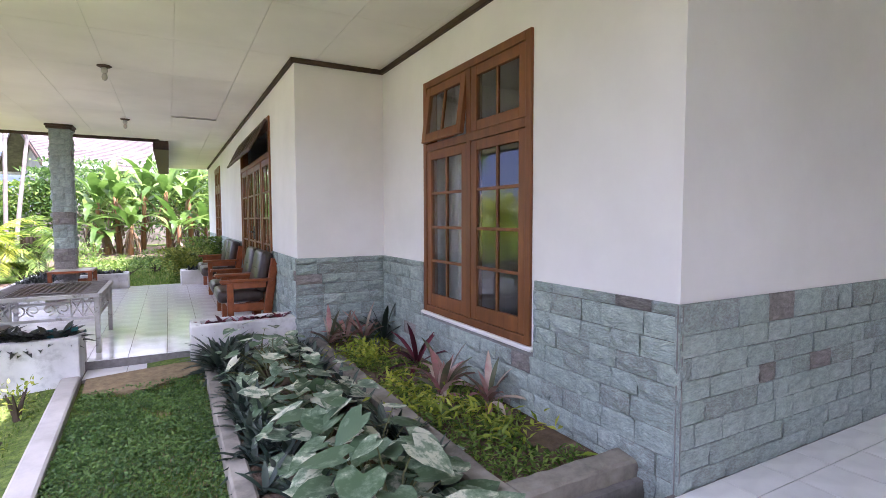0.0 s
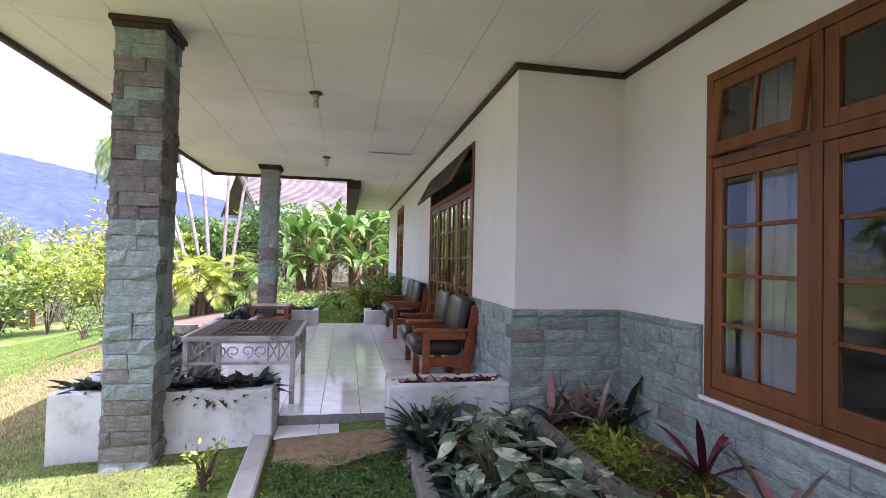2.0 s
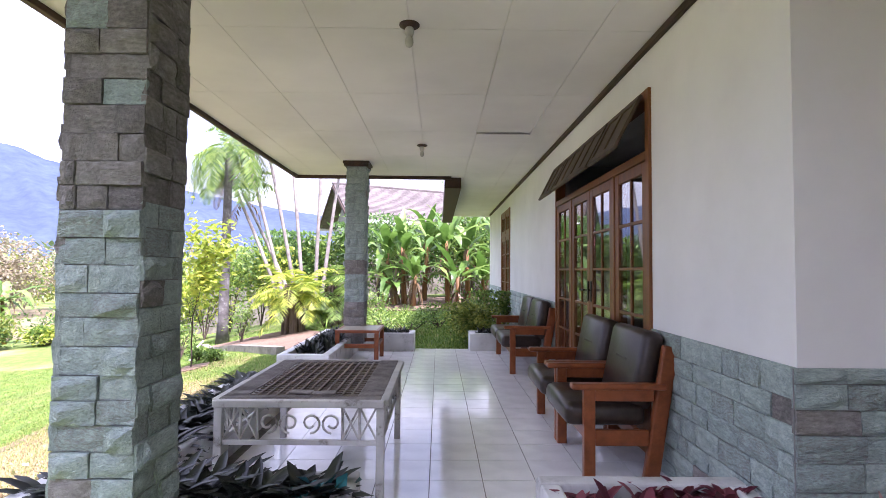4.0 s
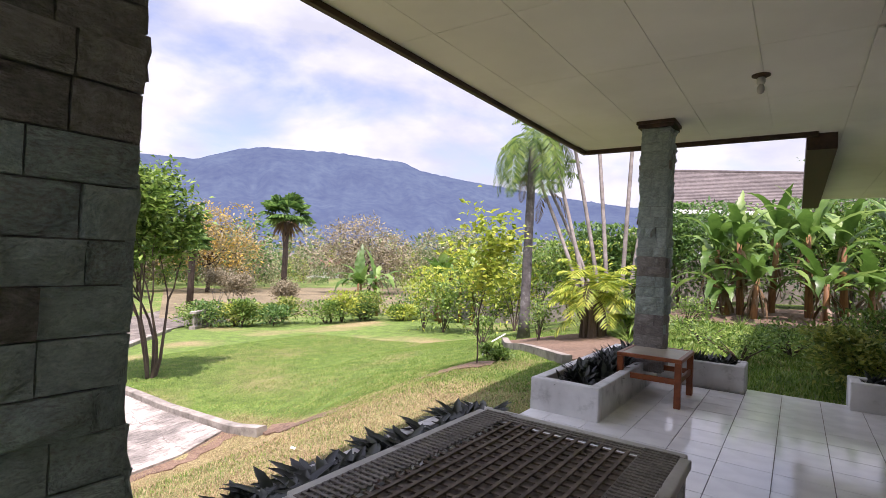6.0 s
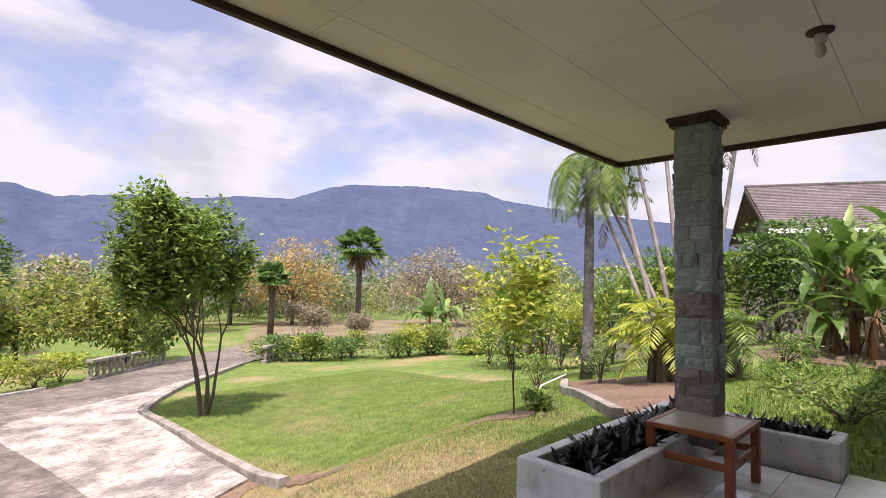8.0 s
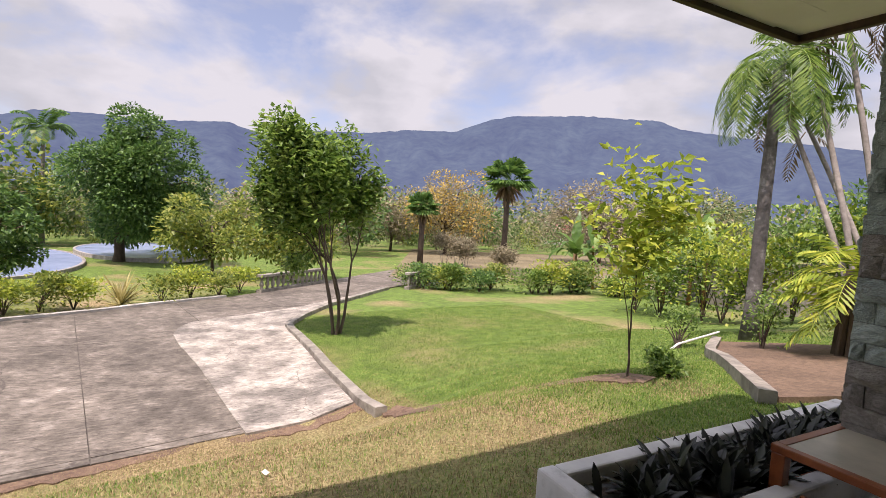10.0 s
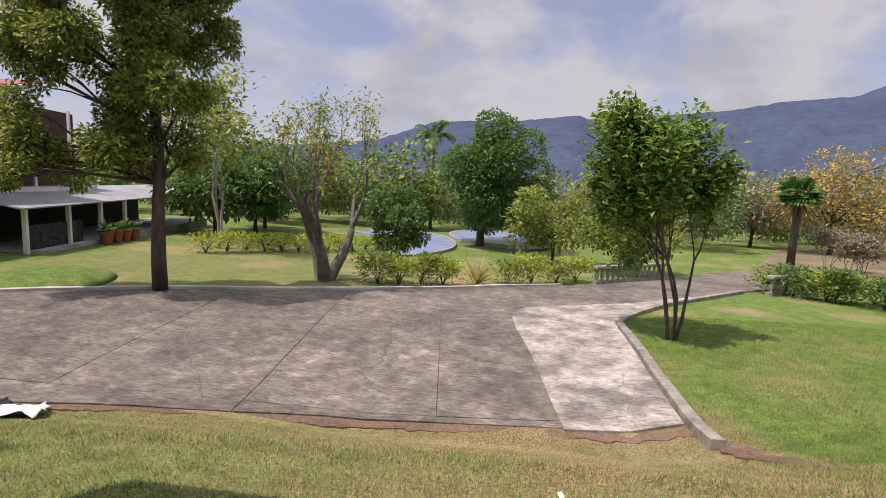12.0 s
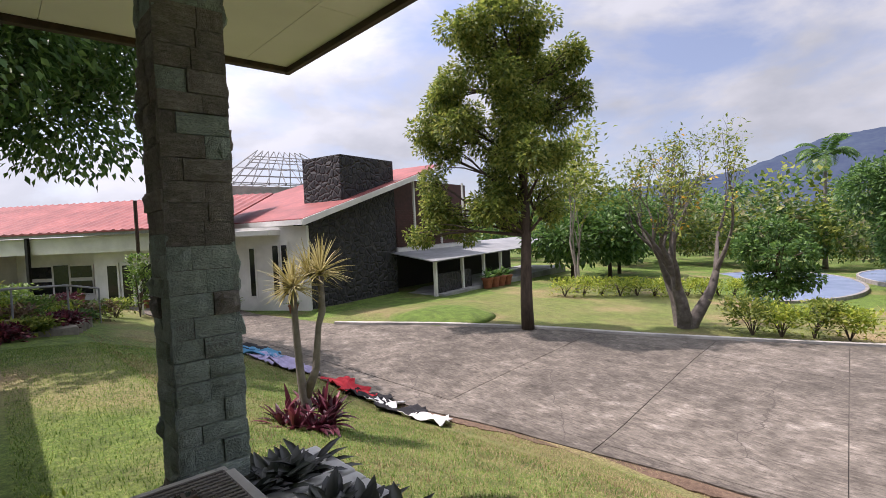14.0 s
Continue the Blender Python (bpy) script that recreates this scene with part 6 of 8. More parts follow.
def mountains():
    az, el = [r[0] for r in RIDGE], [r[1] for r in RIDGE]
    n, rows = 700, 26
    verts, faces = [], []
    for i in range(n):
        a = az[0] + (az[-1] - az[0]) * i / (n - 1)
        e = np.interp(a, az, el) + 0.10 * noise.noise((a * 1.3, 0, 0)) + 0.05 * noise.noise((a * 5, 0, 3)) + 0.03 * noise.noise((a * 14, 0, 3))
        for j in range(rows):
            f = j / (rows - 1)
            rid = noise.noise((a * 0.22, f * 2.5, 4)) + 0.5 * noise.noise((a * 0.6, f * 5, 8))
            d = 1300 + 1200 * f + 130 * rid * math.sin(math.pi * f)
            z = -35 + (2500 * math.tan(radians(e)) + 35) * f ** 1.2
            verts.append((d * math.sin(radians(a)), 7 + d * math.cos(radians(a)), z))
    for i in range(n - 1):
        for j in range(rows - 1):
            faces.append((i * rows + j, (i + 1) * rows + j, (i + 1) * rows + j + 1, i * rows + j + 1))
    return tagged(from_lists("backdrop_mountains", verts, faces, M["mountain"], smooth=True), "wooded mountain ridge with haze painted as a blue glow", "mountains", kind="structure")


M["mountain"] = mat("wooded mountain with haze glow", [(0.3, (0.016, 0.024, 0.024)), (0.7, (0.04, 0.055, 0.048))], 0.03, 1.0, bump=0, stain=0.3, stain_scale=0.006, spec=0.0)
# the haze over the ridge is put in as a blue glow of its surface
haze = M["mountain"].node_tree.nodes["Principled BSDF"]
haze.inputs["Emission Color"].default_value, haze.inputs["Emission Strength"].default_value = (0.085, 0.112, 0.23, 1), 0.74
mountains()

# ---- the red-roofed house across the drive ----
def rock_mat():
    m = mat("dark fieldstone wall", [(0.25, (0.015, 0.016, 0.018)), (0.5, (0.036, 0.037, 0.039)), (0.8, (0.10, 0.10, 0.10))], 4, 0.85, bump=0, stain=0.2)
    n, l = m.node_tree.nodes, m.node_tree.links
    b = n["Principled BSDF"]
    co = n.new("ShaderNodeTexCoord")
    vo = n.new("ShaderNodeTexVoronoi")
    vo.feature = "DISTANCE_TO_EDGE"
    vo.inputs["Scale"].default_value = 3.4
    l.new(co.outputs["Object"], vo.inputs["Vector"])
    r = n.new("ShaderNodeValToRGB")
    ramp_stops(r, [(0.0, (0, 0, 0)), (0.16, (1, 1, 1))])
    l.new(vo.outputs["Distance"], r.inputs["Fac"])
    bp = n.new("ShaderNodeBump")
    bp.inputs["Strength"].default_value, bp.inputs["Distance"].default_value = 1.0, 0.08
    l.new(r.outputs["Color"], bp.inputs["Height"])
    l.new(bp.outputs["Normal"], b.inputs["Normal"])
    src = b.inputs["Base Color"].links[0].from_socket
    mx = n.new("ShaderNodeMixRGB")
    l.new(r.outputs["Color"], mx.inputs["Fac"])
    mx.inputs["Color1"].default_value = (0.06, 0.058, 0.056, 1)
    l.new(src, mx.inputs["Color2"])
    l.new(mx.outputs["Color"], b.inputs["Base Color"])
    return m


M["rock"] = rock_mat()
M["redroof"] = mat("faded red painted roof sheet", [(0.3, (0.24, 0.055, 0.05)), (0.7, (0.38, 0.12, 0.105))], 3, 0.6, bump=0.2, stain=0.3)
M["white"] = mat("white painted wall", [(0.3, (0.66, 0.65, 0.61)), (0.7, (0.8, 0.79, 0.75))], 2, 0.8, stain=0.18)
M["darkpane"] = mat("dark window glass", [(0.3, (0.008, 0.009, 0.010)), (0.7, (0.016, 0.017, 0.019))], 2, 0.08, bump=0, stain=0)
M["louver"] = mat("dark red brown louvres", [(0.3, (0.06, 0.025, 0.02)), (0.7, (0.12, 0.05, 0.04))], 6, 0.6)
M["sheet"] = mat("grey roofing sheet", [(0.3, (0.20, 0.21, 0.21)), (0.7, (0.32, 0.33, 0.33))], 2, 0.6, stain=0.25)
M["greywall"] = mat("weathered grey render", [(0.3, (0.30, 0.30, 0.295)), (0.7, (0.42, 0.42, 0.41))], 3, 0.9, stain=0.3)
# near-black colour that holds the shade under the porch canopy
M["porchshade"] = mat("porch back with shade painted in", [(0.3, (0.012, 0.010, 0.009)), (0.7, (0.03, 0.024, 0.02))], 5, 0.7)
M["terracotta"] = mat("terracotta pot", [(0.3, (0.22, 0.07, 0.035)), (0.7, (0.36, 0.13, 0.07))], 6, 0.8)
M["water"] = mat("pool water", [(0.3, (0.22, 0.29, 0.44)), (0.7, (0.30, 0.37, 0.52))], 0.6, 0.2, bump=0.1, fine=5, stain=0)
L0 = Vector((-9.8, -10.7, 0))
AV = Vector((math.sin(radians(-105)), math.cos(radians(-105)), 0))
AW = Vector((math.sin(radians(165)), math.cos(radians(165)), 0))
AU = Vector((-0.67, 0.742, 0)).normalized()
AN = Vector((AU.y, -AU.x, 0))


def frame_of(ex, ey):
    m = Matrix.Identity(4)
    for r in range(3):
        m[r][0], m[r][1], m[r][2], m[r][3] = ex[r], ey[r], (0, 0, 1)[r], L0[r]
    return m


HV = frame_of(AV, AW)      # x back along the rock wall, y to the left
HU = frame_of(AU, AN)      # x along the white front, y out towards the drive


def hbox(name, m, dims, material, parent, label="", bevel=0.0):
    bm = bmesh.new()
    box(bm, *dims, bevel=bevel, m=m)
    return part(name, bm, material, parent, label)


def slabs(name, m, quads, t, material, parent, label=""):
    bm = bmesh.new()
    for q in quads:
        top = [bm.verts.new(m @ Vector(p)) for p in q]
        low = [bm.verts.new(m @ (Vector(p) - Vector((0, 0, t)))) for p in q]
        bm.faces.new(top)
        bm.faces.new(low[::-1])
        for k in range(len(q)):
            j = (k + 1) % len(q)
            bm.faces.new((top[k], top[j], low[j], low[k]))
    return part(name, bm, material, parent, label)


def red_house():
    h = empty("house", label="white house with a red roof and dark fieldstone wall", category="house")
    bm = bmesh.new()
    f = [bm.verts.new(HV @ Vector(p)) for p in ((0, 0, -2.4), (5.75, 0, -2.4), (5.75, 0, 3.75), (0, 0, 2.15))]
    b = [bm.verts.new(HV @ Vector(p)) for p in ((0, 0.5, -2.4), (5.75, 0.5, -2.4), (5.75, 0.5, 3.75), (0, 0.5, 2.15))]
    bm.faces.new(f)
    bm.faces.new(b[::-1])
    for k in range(4):
        bm.faces.new((f[k], f[(k + 1) % 4], b[(k + 1) % 4], b[k]))
    part("wall", bm, M["rock"], h, "dark fieldstone side wall")
    hbox("chimney", HV, (2.25, 0.02, 2.6, 5.8, 2.35, 5.08), M["rock"], h, "massive fieldstone chimney", 0.05)
    slabs("roof", HV, [[(-0.4, -0.5, 2.36), (9.5, -0.5, 5.25), (9.5, 9, 5.25), (-0.4, 9, 2.36)]], 0.07, M["redroof"], h, "faded red sheet roof")
    slabs("fascia", HV, [[(-0.44, -0.56, 2.33), (9.55, -0.56, 5.22), (9.55, -0.50, 5.22), (-0.44, -0.50, 2.33)]], 0.24, M["white"], h, "white painted rake board")
    slabs("fascia", HV, [[(-0.46, -0.5, 2.32), (-0.405, -0.5, 2.32), (-0.405, 4, 2.32), (-0.46, 4, 2.32)]], 0.2, M["white"], h, "white painted eave board")
    hbox("wall", HV, (5.8, 0.9, -2.4, 14.0, 1.1, 4.4), M["louver"], h, "dark recessed upper wall")
    hbox("balcony_floor", HV, (5.76, -0.1, 0.72, 14.0, 0.9, 0.92), M["white"], h)
    for k in range(16):
        hbox("slat", HV, (5.8, -0.04, 1.0 + k * 0.115, 12.6, 0.0, 1.055 + k * 0.115), M["louver"], h)
    for x in (7.2, 9.6, 12.0):
        hbox("post", HV, (x, -0.1, 0.9, x + 0.1, 0.0, 4.35), M["white"], h)
    slabs("canopy", HV, [[(5.2, -2.5, 0.32), (22.0, -2.5, 0.52), (22.0, 0.8, 0.95), (5.4, 0.8, 0.85)]], 0.05, M["sheet"], h, "grey sheet canopy over the porch")
    for x in (5.6, 8.0, 10.2, 12.2, 21.6):
        hbox("post", HV, (x, -2.3, -2.3, x + 0.14, -2.16, 0.36), M["white"], h)
    hbox("porch_back", HV, (5.9, 0.84, -2.3, 20.0, 0.896, 0.72), M["porchshade"], h, "porch back painted near black for the shade inside")
    hbox("porch_floor", HV, (5.78, -2.6, -2.3, 21.8, 0.838, -1.22), M["greywall"], h, "grey cement porch floor")
    hbox("porch_wall", HV, (5.9, -2.2, -1.22, 9.0, -2.0, -0.35), M["rock"], h, "low dark fieldstone parapet")
    # white front and left wing
    hbox("wall", HU, (-3.0, -0.25, -1.4, 0.15, 0.0, 2.1), M["white"], h)
    hbox("canopy_slab", HU, (-3.3, -0.2, 1.78, -0.9, 1.0, 1.98), M["white"], h, bevel=0.01)
    for a in (-1.28, -0.92):
        w = hbox("window", HU, (a, 0.002, -0.72, a + 0.32, 0.05, 1.5), M["white"], h)
        hbox("pane", HU, (a + 0.05, 0.05, -0.55, a + 0.27, 0.058, 1.38), M["darkpane"], w)
    w = hbox("window", HU, (-2.2, 0.002, -0.6, -1.95, 0.04, 1.35), M["white"], h)
    hbox("pane", HU, (-2.17, 0.04, -0.55, -1.98, 0.048, 1.3), M["darkpane"], w)
    hbox("wall", HU, (-8.6, -0.25, -1.6, -3.0, 0.0, 2.1), M["white"], h)
    hbox("wall", HU, (-16, -1.6, -1.9, -8.6, -1.35, 2.1), M["white"], h)
    hbox("wall", HU, (-8.75, -1.35, -1.9, -8.6, 0.0, 2.1), M["white"], h)
    hbox("wall", HU, (-16.0, -1.35, -1.9, -13.6, 0.6, 2.1), M["white"], h)
    for a in (-8.25, -7.6):
        w = hbox("door", HU, (a, 0.002, -1.05, a + 0.58, 0.05, 0.95), M["white"], h)
        hbox("pane", HU, (a + 0.09, 0.05, -0.85, a + 0.5, 0.058, 0.85), M["darkpane"], w)
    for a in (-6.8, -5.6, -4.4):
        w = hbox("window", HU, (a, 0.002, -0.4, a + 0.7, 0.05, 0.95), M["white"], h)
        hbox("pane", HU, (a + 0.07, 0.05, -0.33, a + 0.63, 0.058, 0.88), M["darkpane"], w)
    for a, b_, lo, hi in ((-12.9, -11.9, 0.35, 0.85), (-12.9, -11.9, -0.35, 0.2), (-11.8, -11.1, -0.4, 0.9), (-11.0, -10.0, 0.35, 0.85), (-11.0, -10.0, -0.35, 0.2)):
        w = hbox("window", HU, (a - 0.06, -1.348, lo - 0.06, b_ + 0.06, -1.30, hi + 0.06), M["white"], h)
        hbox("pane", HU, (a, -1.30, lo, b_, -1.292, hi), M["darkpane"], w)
    hbox("frieze", HU, (-16.0, 0.78, 1.42, -3.0, 0.84, 2.06), M["white"], h, "white louvred frieze under the eave")
    for k in range(5):
        hbox("frieze_slat", HU, (-15.9, 0.84, 1.5 + k * 0.11, -3.1, 0.865, 1.56 + k * 0.11), M["white"], h)
    hbox("gutter", HU, (-16.4, 1.06, 2.08, -2.9, 1.2, 2.2), M["sheet"], h)
    # ribbed roof of the left wing
    bm = bmesh.new()
    n = 110
    rows = []
    for k in range(n + 1):
        s = -16.6 + 13.8 * k / n
        up_ = 0.045 if k % 3 == 0 else 0.0
        rows.append([bm.verts.new(HU @ Vector((s, 1.25, 2.24 + up_))), bm.verts.new(HU @ Vector((s, -3.8, 3.75 + up_))), bm.verts.new(HU @ Vector((s, -3.8, 3.68))), bm.verts.new(HU @ Vector((s, 1.25, 2.18)))])
    for a, b2 in zip(rows, rows[1:]):
        for k in range(4):
            bm.faces.new((a[k], b2[k], b2[(k + 1) % 4], a[(k + 1) % 4]))
    bm.faces.new(rows[0])
    bm.faces.new(rows[-1])
    part("roof", bm, M["redroof"], h, "ribbed red sheet roof")
    hbox("post", HU, (-10.75, 0.9, -2.0, -10.63, 1.02, 2.1), M["darkmetal"], h, "dark porch post")
    hbox("wall", HU, (-16, -8, -1.9, 0, -7.8, 2.3), M["white"], h)
    return h


red_house()


def water_tank(x, y):
    """Round red tank on a masonry stand behind the ridge."""
    p = HU @ Vector((x, y, 0))
    z0 = gz(p.x, p.y) - 0.1
    t = empty("water_tank", (p.x, p.y, z0), 0, label="red plastic water tank behind the house roof", category="water tank")
    bm = bmesh.new()
    box(bm, -0.9, -0.9, 0, 0.9, 0.9, 4.2 - z0, 0.01)
    part("stand", bm, M["white"], t, "white masonry stand")
    bm = bmesh.new()
    h = 4.2 - z0
    tube(bm, [(0, 0, h), (0, 0, h + 0.12), (0, 0, h + 0.5), (0, 0, h + 0.78), (0, 0, h + 0.9), (0, 0, h + 0.94)], [0.78, 0.82, 0.80, 0.80, 0.6, 0.24], 24)
    part("barrel", bm, M["redroof"], t, smooth=True)
    bm = bmesh.new()
    tube(bm, [(0, 0, h + 0.93), (0, 0, h + 1.02)], [0.26, 0.24], 16)
    part("lid", bm, M["redroof"], t)


water_tank(-19.3, -4.6)


def pot(x, y, z, s=1.0, plant="leafdark"):
    p = empty("flower_pot", (x, y, z), 0, label="terracotta flower pot with a green plant", category="pot", group="porch pots")
    bm = bmesh.new()
    lathe(bm, [(0.16 * s, 0), (0.22 * s, 0.34 * s), (0.25 * s, 0.36 * s), (0.25 * s, 0.42 * s), (0.2 * s, 0.42 * s)], 14)
    part("pot", bm, M["terracotta"], p, smooth=False)
    quick("leaves", *strap_arrays((0, 0, 0.4 * s), 26, 0.5 * s, 0.09 * s, 0.5, 1.4, 0.8), M[plant], p)


for k in range(4):
    q = HV @ Vector((9.4 + 0.75 * k, -2.9, 0))
    pot(q.x, q.y, gz(q.x, q.y) + 0.02, 1.25)
for s in (-2.6, -3.4, -0.3, -9.0, -6.2):
    q = HU @ Vector((s, 0.55, 0))
    pot(q.x, q.y, gz(q.x, q.y), 0.8, "leaf")
mound = empty("grass_mound", (-12.9, -6.6, gz(-12.9, -6.6) - 0.12), 0, label="low grassy mound before the fieldstone wall", category="mound")
mb = bmesh.new()
lathe(mb, [(2.2, 0.0), (1.9, 0.14), (1.4, 0.27), (0.8, 0.35), (0.1, 0.38)], 30)
part("turf", mb, M["lawn"], mound, smooth=True)


def striped_pole():
    q = HU @ Vector((-5.0, 2.4, 0))
    z = gz(q.x, q.y)
    p = empty("pole", (q.x, q.y, z), 0, label="brown and white painted metal pole beside the drive", category="pole")
    bm = bmesh.new()
    tube(bm, [(0, 0, 1.6), (0, 0, 4.0)], 0.06, 10)
    part("shaft", bm, M["darktrim"], p)
    for k in range(4):
        bm = bmesh.new()
        tube(bm, [(0, 0, k * 0.4), (0, 0, k * 0.4 + 0.4)], 0.063, 10)
        part("band", bm, M["white"] if k % 2 == 0 else M["louver"], p)


striped_pole()


def roof_skeleton():
    """An unfinished roof frame of light metal behind the house."""
    t = empty("roof_frame", HU @ Vector((-6.8, -14, 0)), 0, label="unfinished steel roof frame behind the house", category="roof frame")
    hbox("wall", Matrix.Identity(4), (-4.5, -2.5, -1.2, 4.5, 2.5, 4.8), M["palecon"], t, "bare concrete walls")
    for i in range(9):
        x = -4.2 + i * 1.05
        bm = bmesh.new()
        for s in (-1, 1):
            tube(bm, [(x * 0.35, 0, 7.4), (x, s * 3.0, 4.9)], 0.035, 4)
            tube(bm, [(x, s * 3.0, 4.82), (x, s * 3.0, 5.0)], 0.05, 4)
        tube(bm, [(x, -3.0, 4.9), (x, 3.0, 4.9)], 0.035, 4)
        part("truss", bm, M["sheet"], t)
    for k in range(5):
        f = k / 5
        bm = bmesh.new()
        for s in (-1, 1):
            tube(bm, [(-4.2 * (1 - 0.65 * f), s * 3.0 * (1 - f), 4.95 + 2.45 * f), (4.2 * (1 - 0.65 * f), s * 3.0 * (1 - f), 4.95 + 2.45 * f)], 0.03, 4)
        part("batten", bm, M["sheet"], t)


roof_skeleton()


M["greytile"] = mat("old grey brown tiles", [(0.3, (0.095, 0.08, 0.072)), (0.7, (0.19, 0.165, 0.15))], 5, 0.9, bump=0.6, fine=12, stain=0.3)


def tiled_house():
    """A gabled house, its ridge running off to the east, that shows one roof slope and a gable."""
    h = empty("neighbour_house", label="neighbouring house with an old brown tiled gable roof", category="house")
    e = Vector((6.08, 2.91, 0)).normalized()
    n = Vector((e.y, -e.x, 0))
    m = Matrix.Identity(4)
    for r in range(3):
        m[r][0], m[r][1], m[r][2], m[r][3] = e[r], n[r], (0, 0, 1)[r], (-6.56, 32.47, 0)[r]
    run, low, top, L = 3.6, 4.2, 6.5, 17.0
    hbox("wall", m, (0.9, -3.0, 0, L - 0.8, 3.0, 4.1), M["greywall"], h, "grey rendered wall")
    bm = bmesh.new()
    for x in (0.9, 1.0):
        bm.faces.new([bm.verts.new(m @ Vector(p)) for p in ((x, -3.0, 4.1), (x, 3.0, 4.1), (x, 0, 6.15))])
    part("gable", bm, M["greywall"], h, "grey rendered gable")
    for s in (-1, 1):
        slabs("roof", m, [[(0.0, s * 0.02, top), (L, s * 0.02, top), (L, s * run, low), (0.0, s * run, low)]], 0.10, M["greytile"], h, "old grey-brown tiled roof slope")
    rows = 26
    for s in (-1, 1):
        bm = bmesh.new()
        for k in range(rows):
            f0, f1 = k / rows, (k + 1) / rows
            q = [(0.0, s * run * f0, top + (low - top) * f0 + 0.012), (L, s * run * f0, top + (low - top) * f0 + 0.012), (L, s * run * f1, top + (low - top) * f1 + 0.05), (0.0, s * run * f1, top + (low - top) * f1 + 0.05)]
            vs = [bm.verts.new(m @ Vector(p)) for p in q]
            lo = [bm.verts.new(m @ (Vector(p) - Vector((0, 0, 0.045)))) for p in q[2:]]
            bm.faces.new(vs)
            bm.faces.new((vs[3], vs[2], lo[0], lo[1]))
        part("tiles", bm, M["greytile"], h, "rows of old tiles")["kind"] = "stuff"
    hbox("ridge", m, (-0.05, -0.12, top - 0.03, L, 0.12, top + 0.09), M["greytile"], h, bevel=0.03)
    for s in (-1, 1):
        slabs("rake_board", m, [[(-0.06, 0, top - 0.08), (0.0, 0, top - 0.08), (0.0, s * run, low - 0.08), (-0.06, s * run, low - 0.08)]], 0.18, M["darktrim"], h)
        hbox("fascia", m, (0.0, s * run - 0.03, low - 0.24, L, s * run + 0.03, low - 0.06), M["white"], h, "pale eave board")
    for x in (2.2, 5.4, 8.6):
        w = hbox("window", m, (x, 3.0, 1.3, x + 1.4, 3.05, 2.9), M["white"], h)
        hbox("pane", m, (x + 0.1, 3.05, 1.4, x + 1.3, 3.06, 2.8), M["darkpane"], w)


tiled_house()
tree("tall_tree", 2.5, 44, 9.5, "tall tree rising behind the neighbour's roof", "leafdark", trunk=0.3, depth=4, leaf_size=0.35, per_tip=8, scatter=0.4, girth=0.15, seed=31, wide=0.6)


def garden_wall(name, pts, h, label):
    p = resample(pts, 14)
    bm = bmesh.new()
    for a, b in zip(p, p[1:]):
        d = (b - a) / np.linalg.norm(b - a)
        nx, ny = -d[1] * 0.08, d[0] * 0.08
        z0, z1 = gz(*a), gz(*b)
        vs = [bm.verts.new(v) for v in ((a[0] - nx, a[1] - ny, z0 - 0.3), (a[0] + nx, a[1] + ny, z0 - 0.3), (b[0] + nx, b[1] + ny, z1 - 0.3), (b[0] - nx, b[1] - ny, z1 - 0.3),
                                        (a[0] - nx, a[1] - ny, z0 + h), (a[0] + nx, a[1] + ny, z0 + h), (b[0] + nx, b[1] + ny, z1 + h), (b[0] - nx, b[1] - ny, z1 + h))]
        for f in ((0, 1, 2, 3), (4, 5, 6, 7), (0, 1, 5, 4), (2, 3, 7, 6), (1, 2, 6, 5), (3, 0, 4, 7)):
            bm.faces.new([vs[i] for i in f])
    bmesh.ops.remove_doubles(bm, verts=bm.verts, dist=1e-4)
    return tagged(part(name, bm, M["kerb"]), label, "wall", kind="structure")


garden_wall("wall_garden", [(-18.5, 29.5), (-12, 27.0), (-6, 26.2), (8, 25.6)], 1.9, "weathered concrete boundary wall behind the garden")
garden_wall("wall_terrace", [(-6.5, 16.4), (-5.53, 14.73), (-3.13, 12.06)], 0.13, "low concrete retaining kerb round a dry bed")
pipe_bm = bmesh.new()
tube(pipe_bm, [(-6.6, 16.6, gz(-6.6, 16.6) + 0.2), (-5.5, 13.9, gz(-5.5, 13.9) + 0.26), (-5.3, 13.2, gz(-5.3, 13.2) + 0.06)], 0.018, 8)
tagged(part("pipe", pipe_bm, M["white"]), "white plastic pipe lying along the kerb", "pipe")


def balustrade(name, pts, h, label):
    b = empty(name, label=label, category="balustrade")
    p = resample(pts, 2)
    L = float(np.linalg.norm(p[1] - p[0]))
    d = (p[1] - p[0]) / L
    z0, z1 = gz(*p[0]), gz(*p[1])
    m = Matrix.Identity(4)
    m[0][0], m[1][0], m[2][0] = d[0], d[1], (z1 - z0) / L
    m[0][1], m[1][1] = -d[1], d[0]
    m[0][3], m[1][3], m[2][3] = p[0][0], p[0][1], z0
    hbox("base", m, (0, -0.14, -0.2, L, 0.14, 0.16), M["kerb"], b)
    hbox("rail", m, (0, -0.15, h - 0.13, L, 0.15, h), M["kerb"], b, bevel=0.02)
    n = int(L / 0.38)
    bm = bmesh.new()
    lathe(bm, [(0.075, 0.15), (0.075, 0.2), (0.045, 0.24), (0.10, 0.36), (0.085, 0.46), (0.045, 0.58), (0.07, 0.64), (0.07, h - 0.12)], 10)
    me = mesh_of("baluster", bm, M["kerb"], True)
    for k in range(n):
        o = new("baluster", me)
        o.parent = b
        o.matrix_basis = Matrix.Translation(m @ Vector(((k + 0.5) * L / n, 0, 0)))


balustrade("balustrade", [(-24.0, 10.35), (-27.6, 14.3)], 0.85, "pale concrete balustrade beside the driveway")
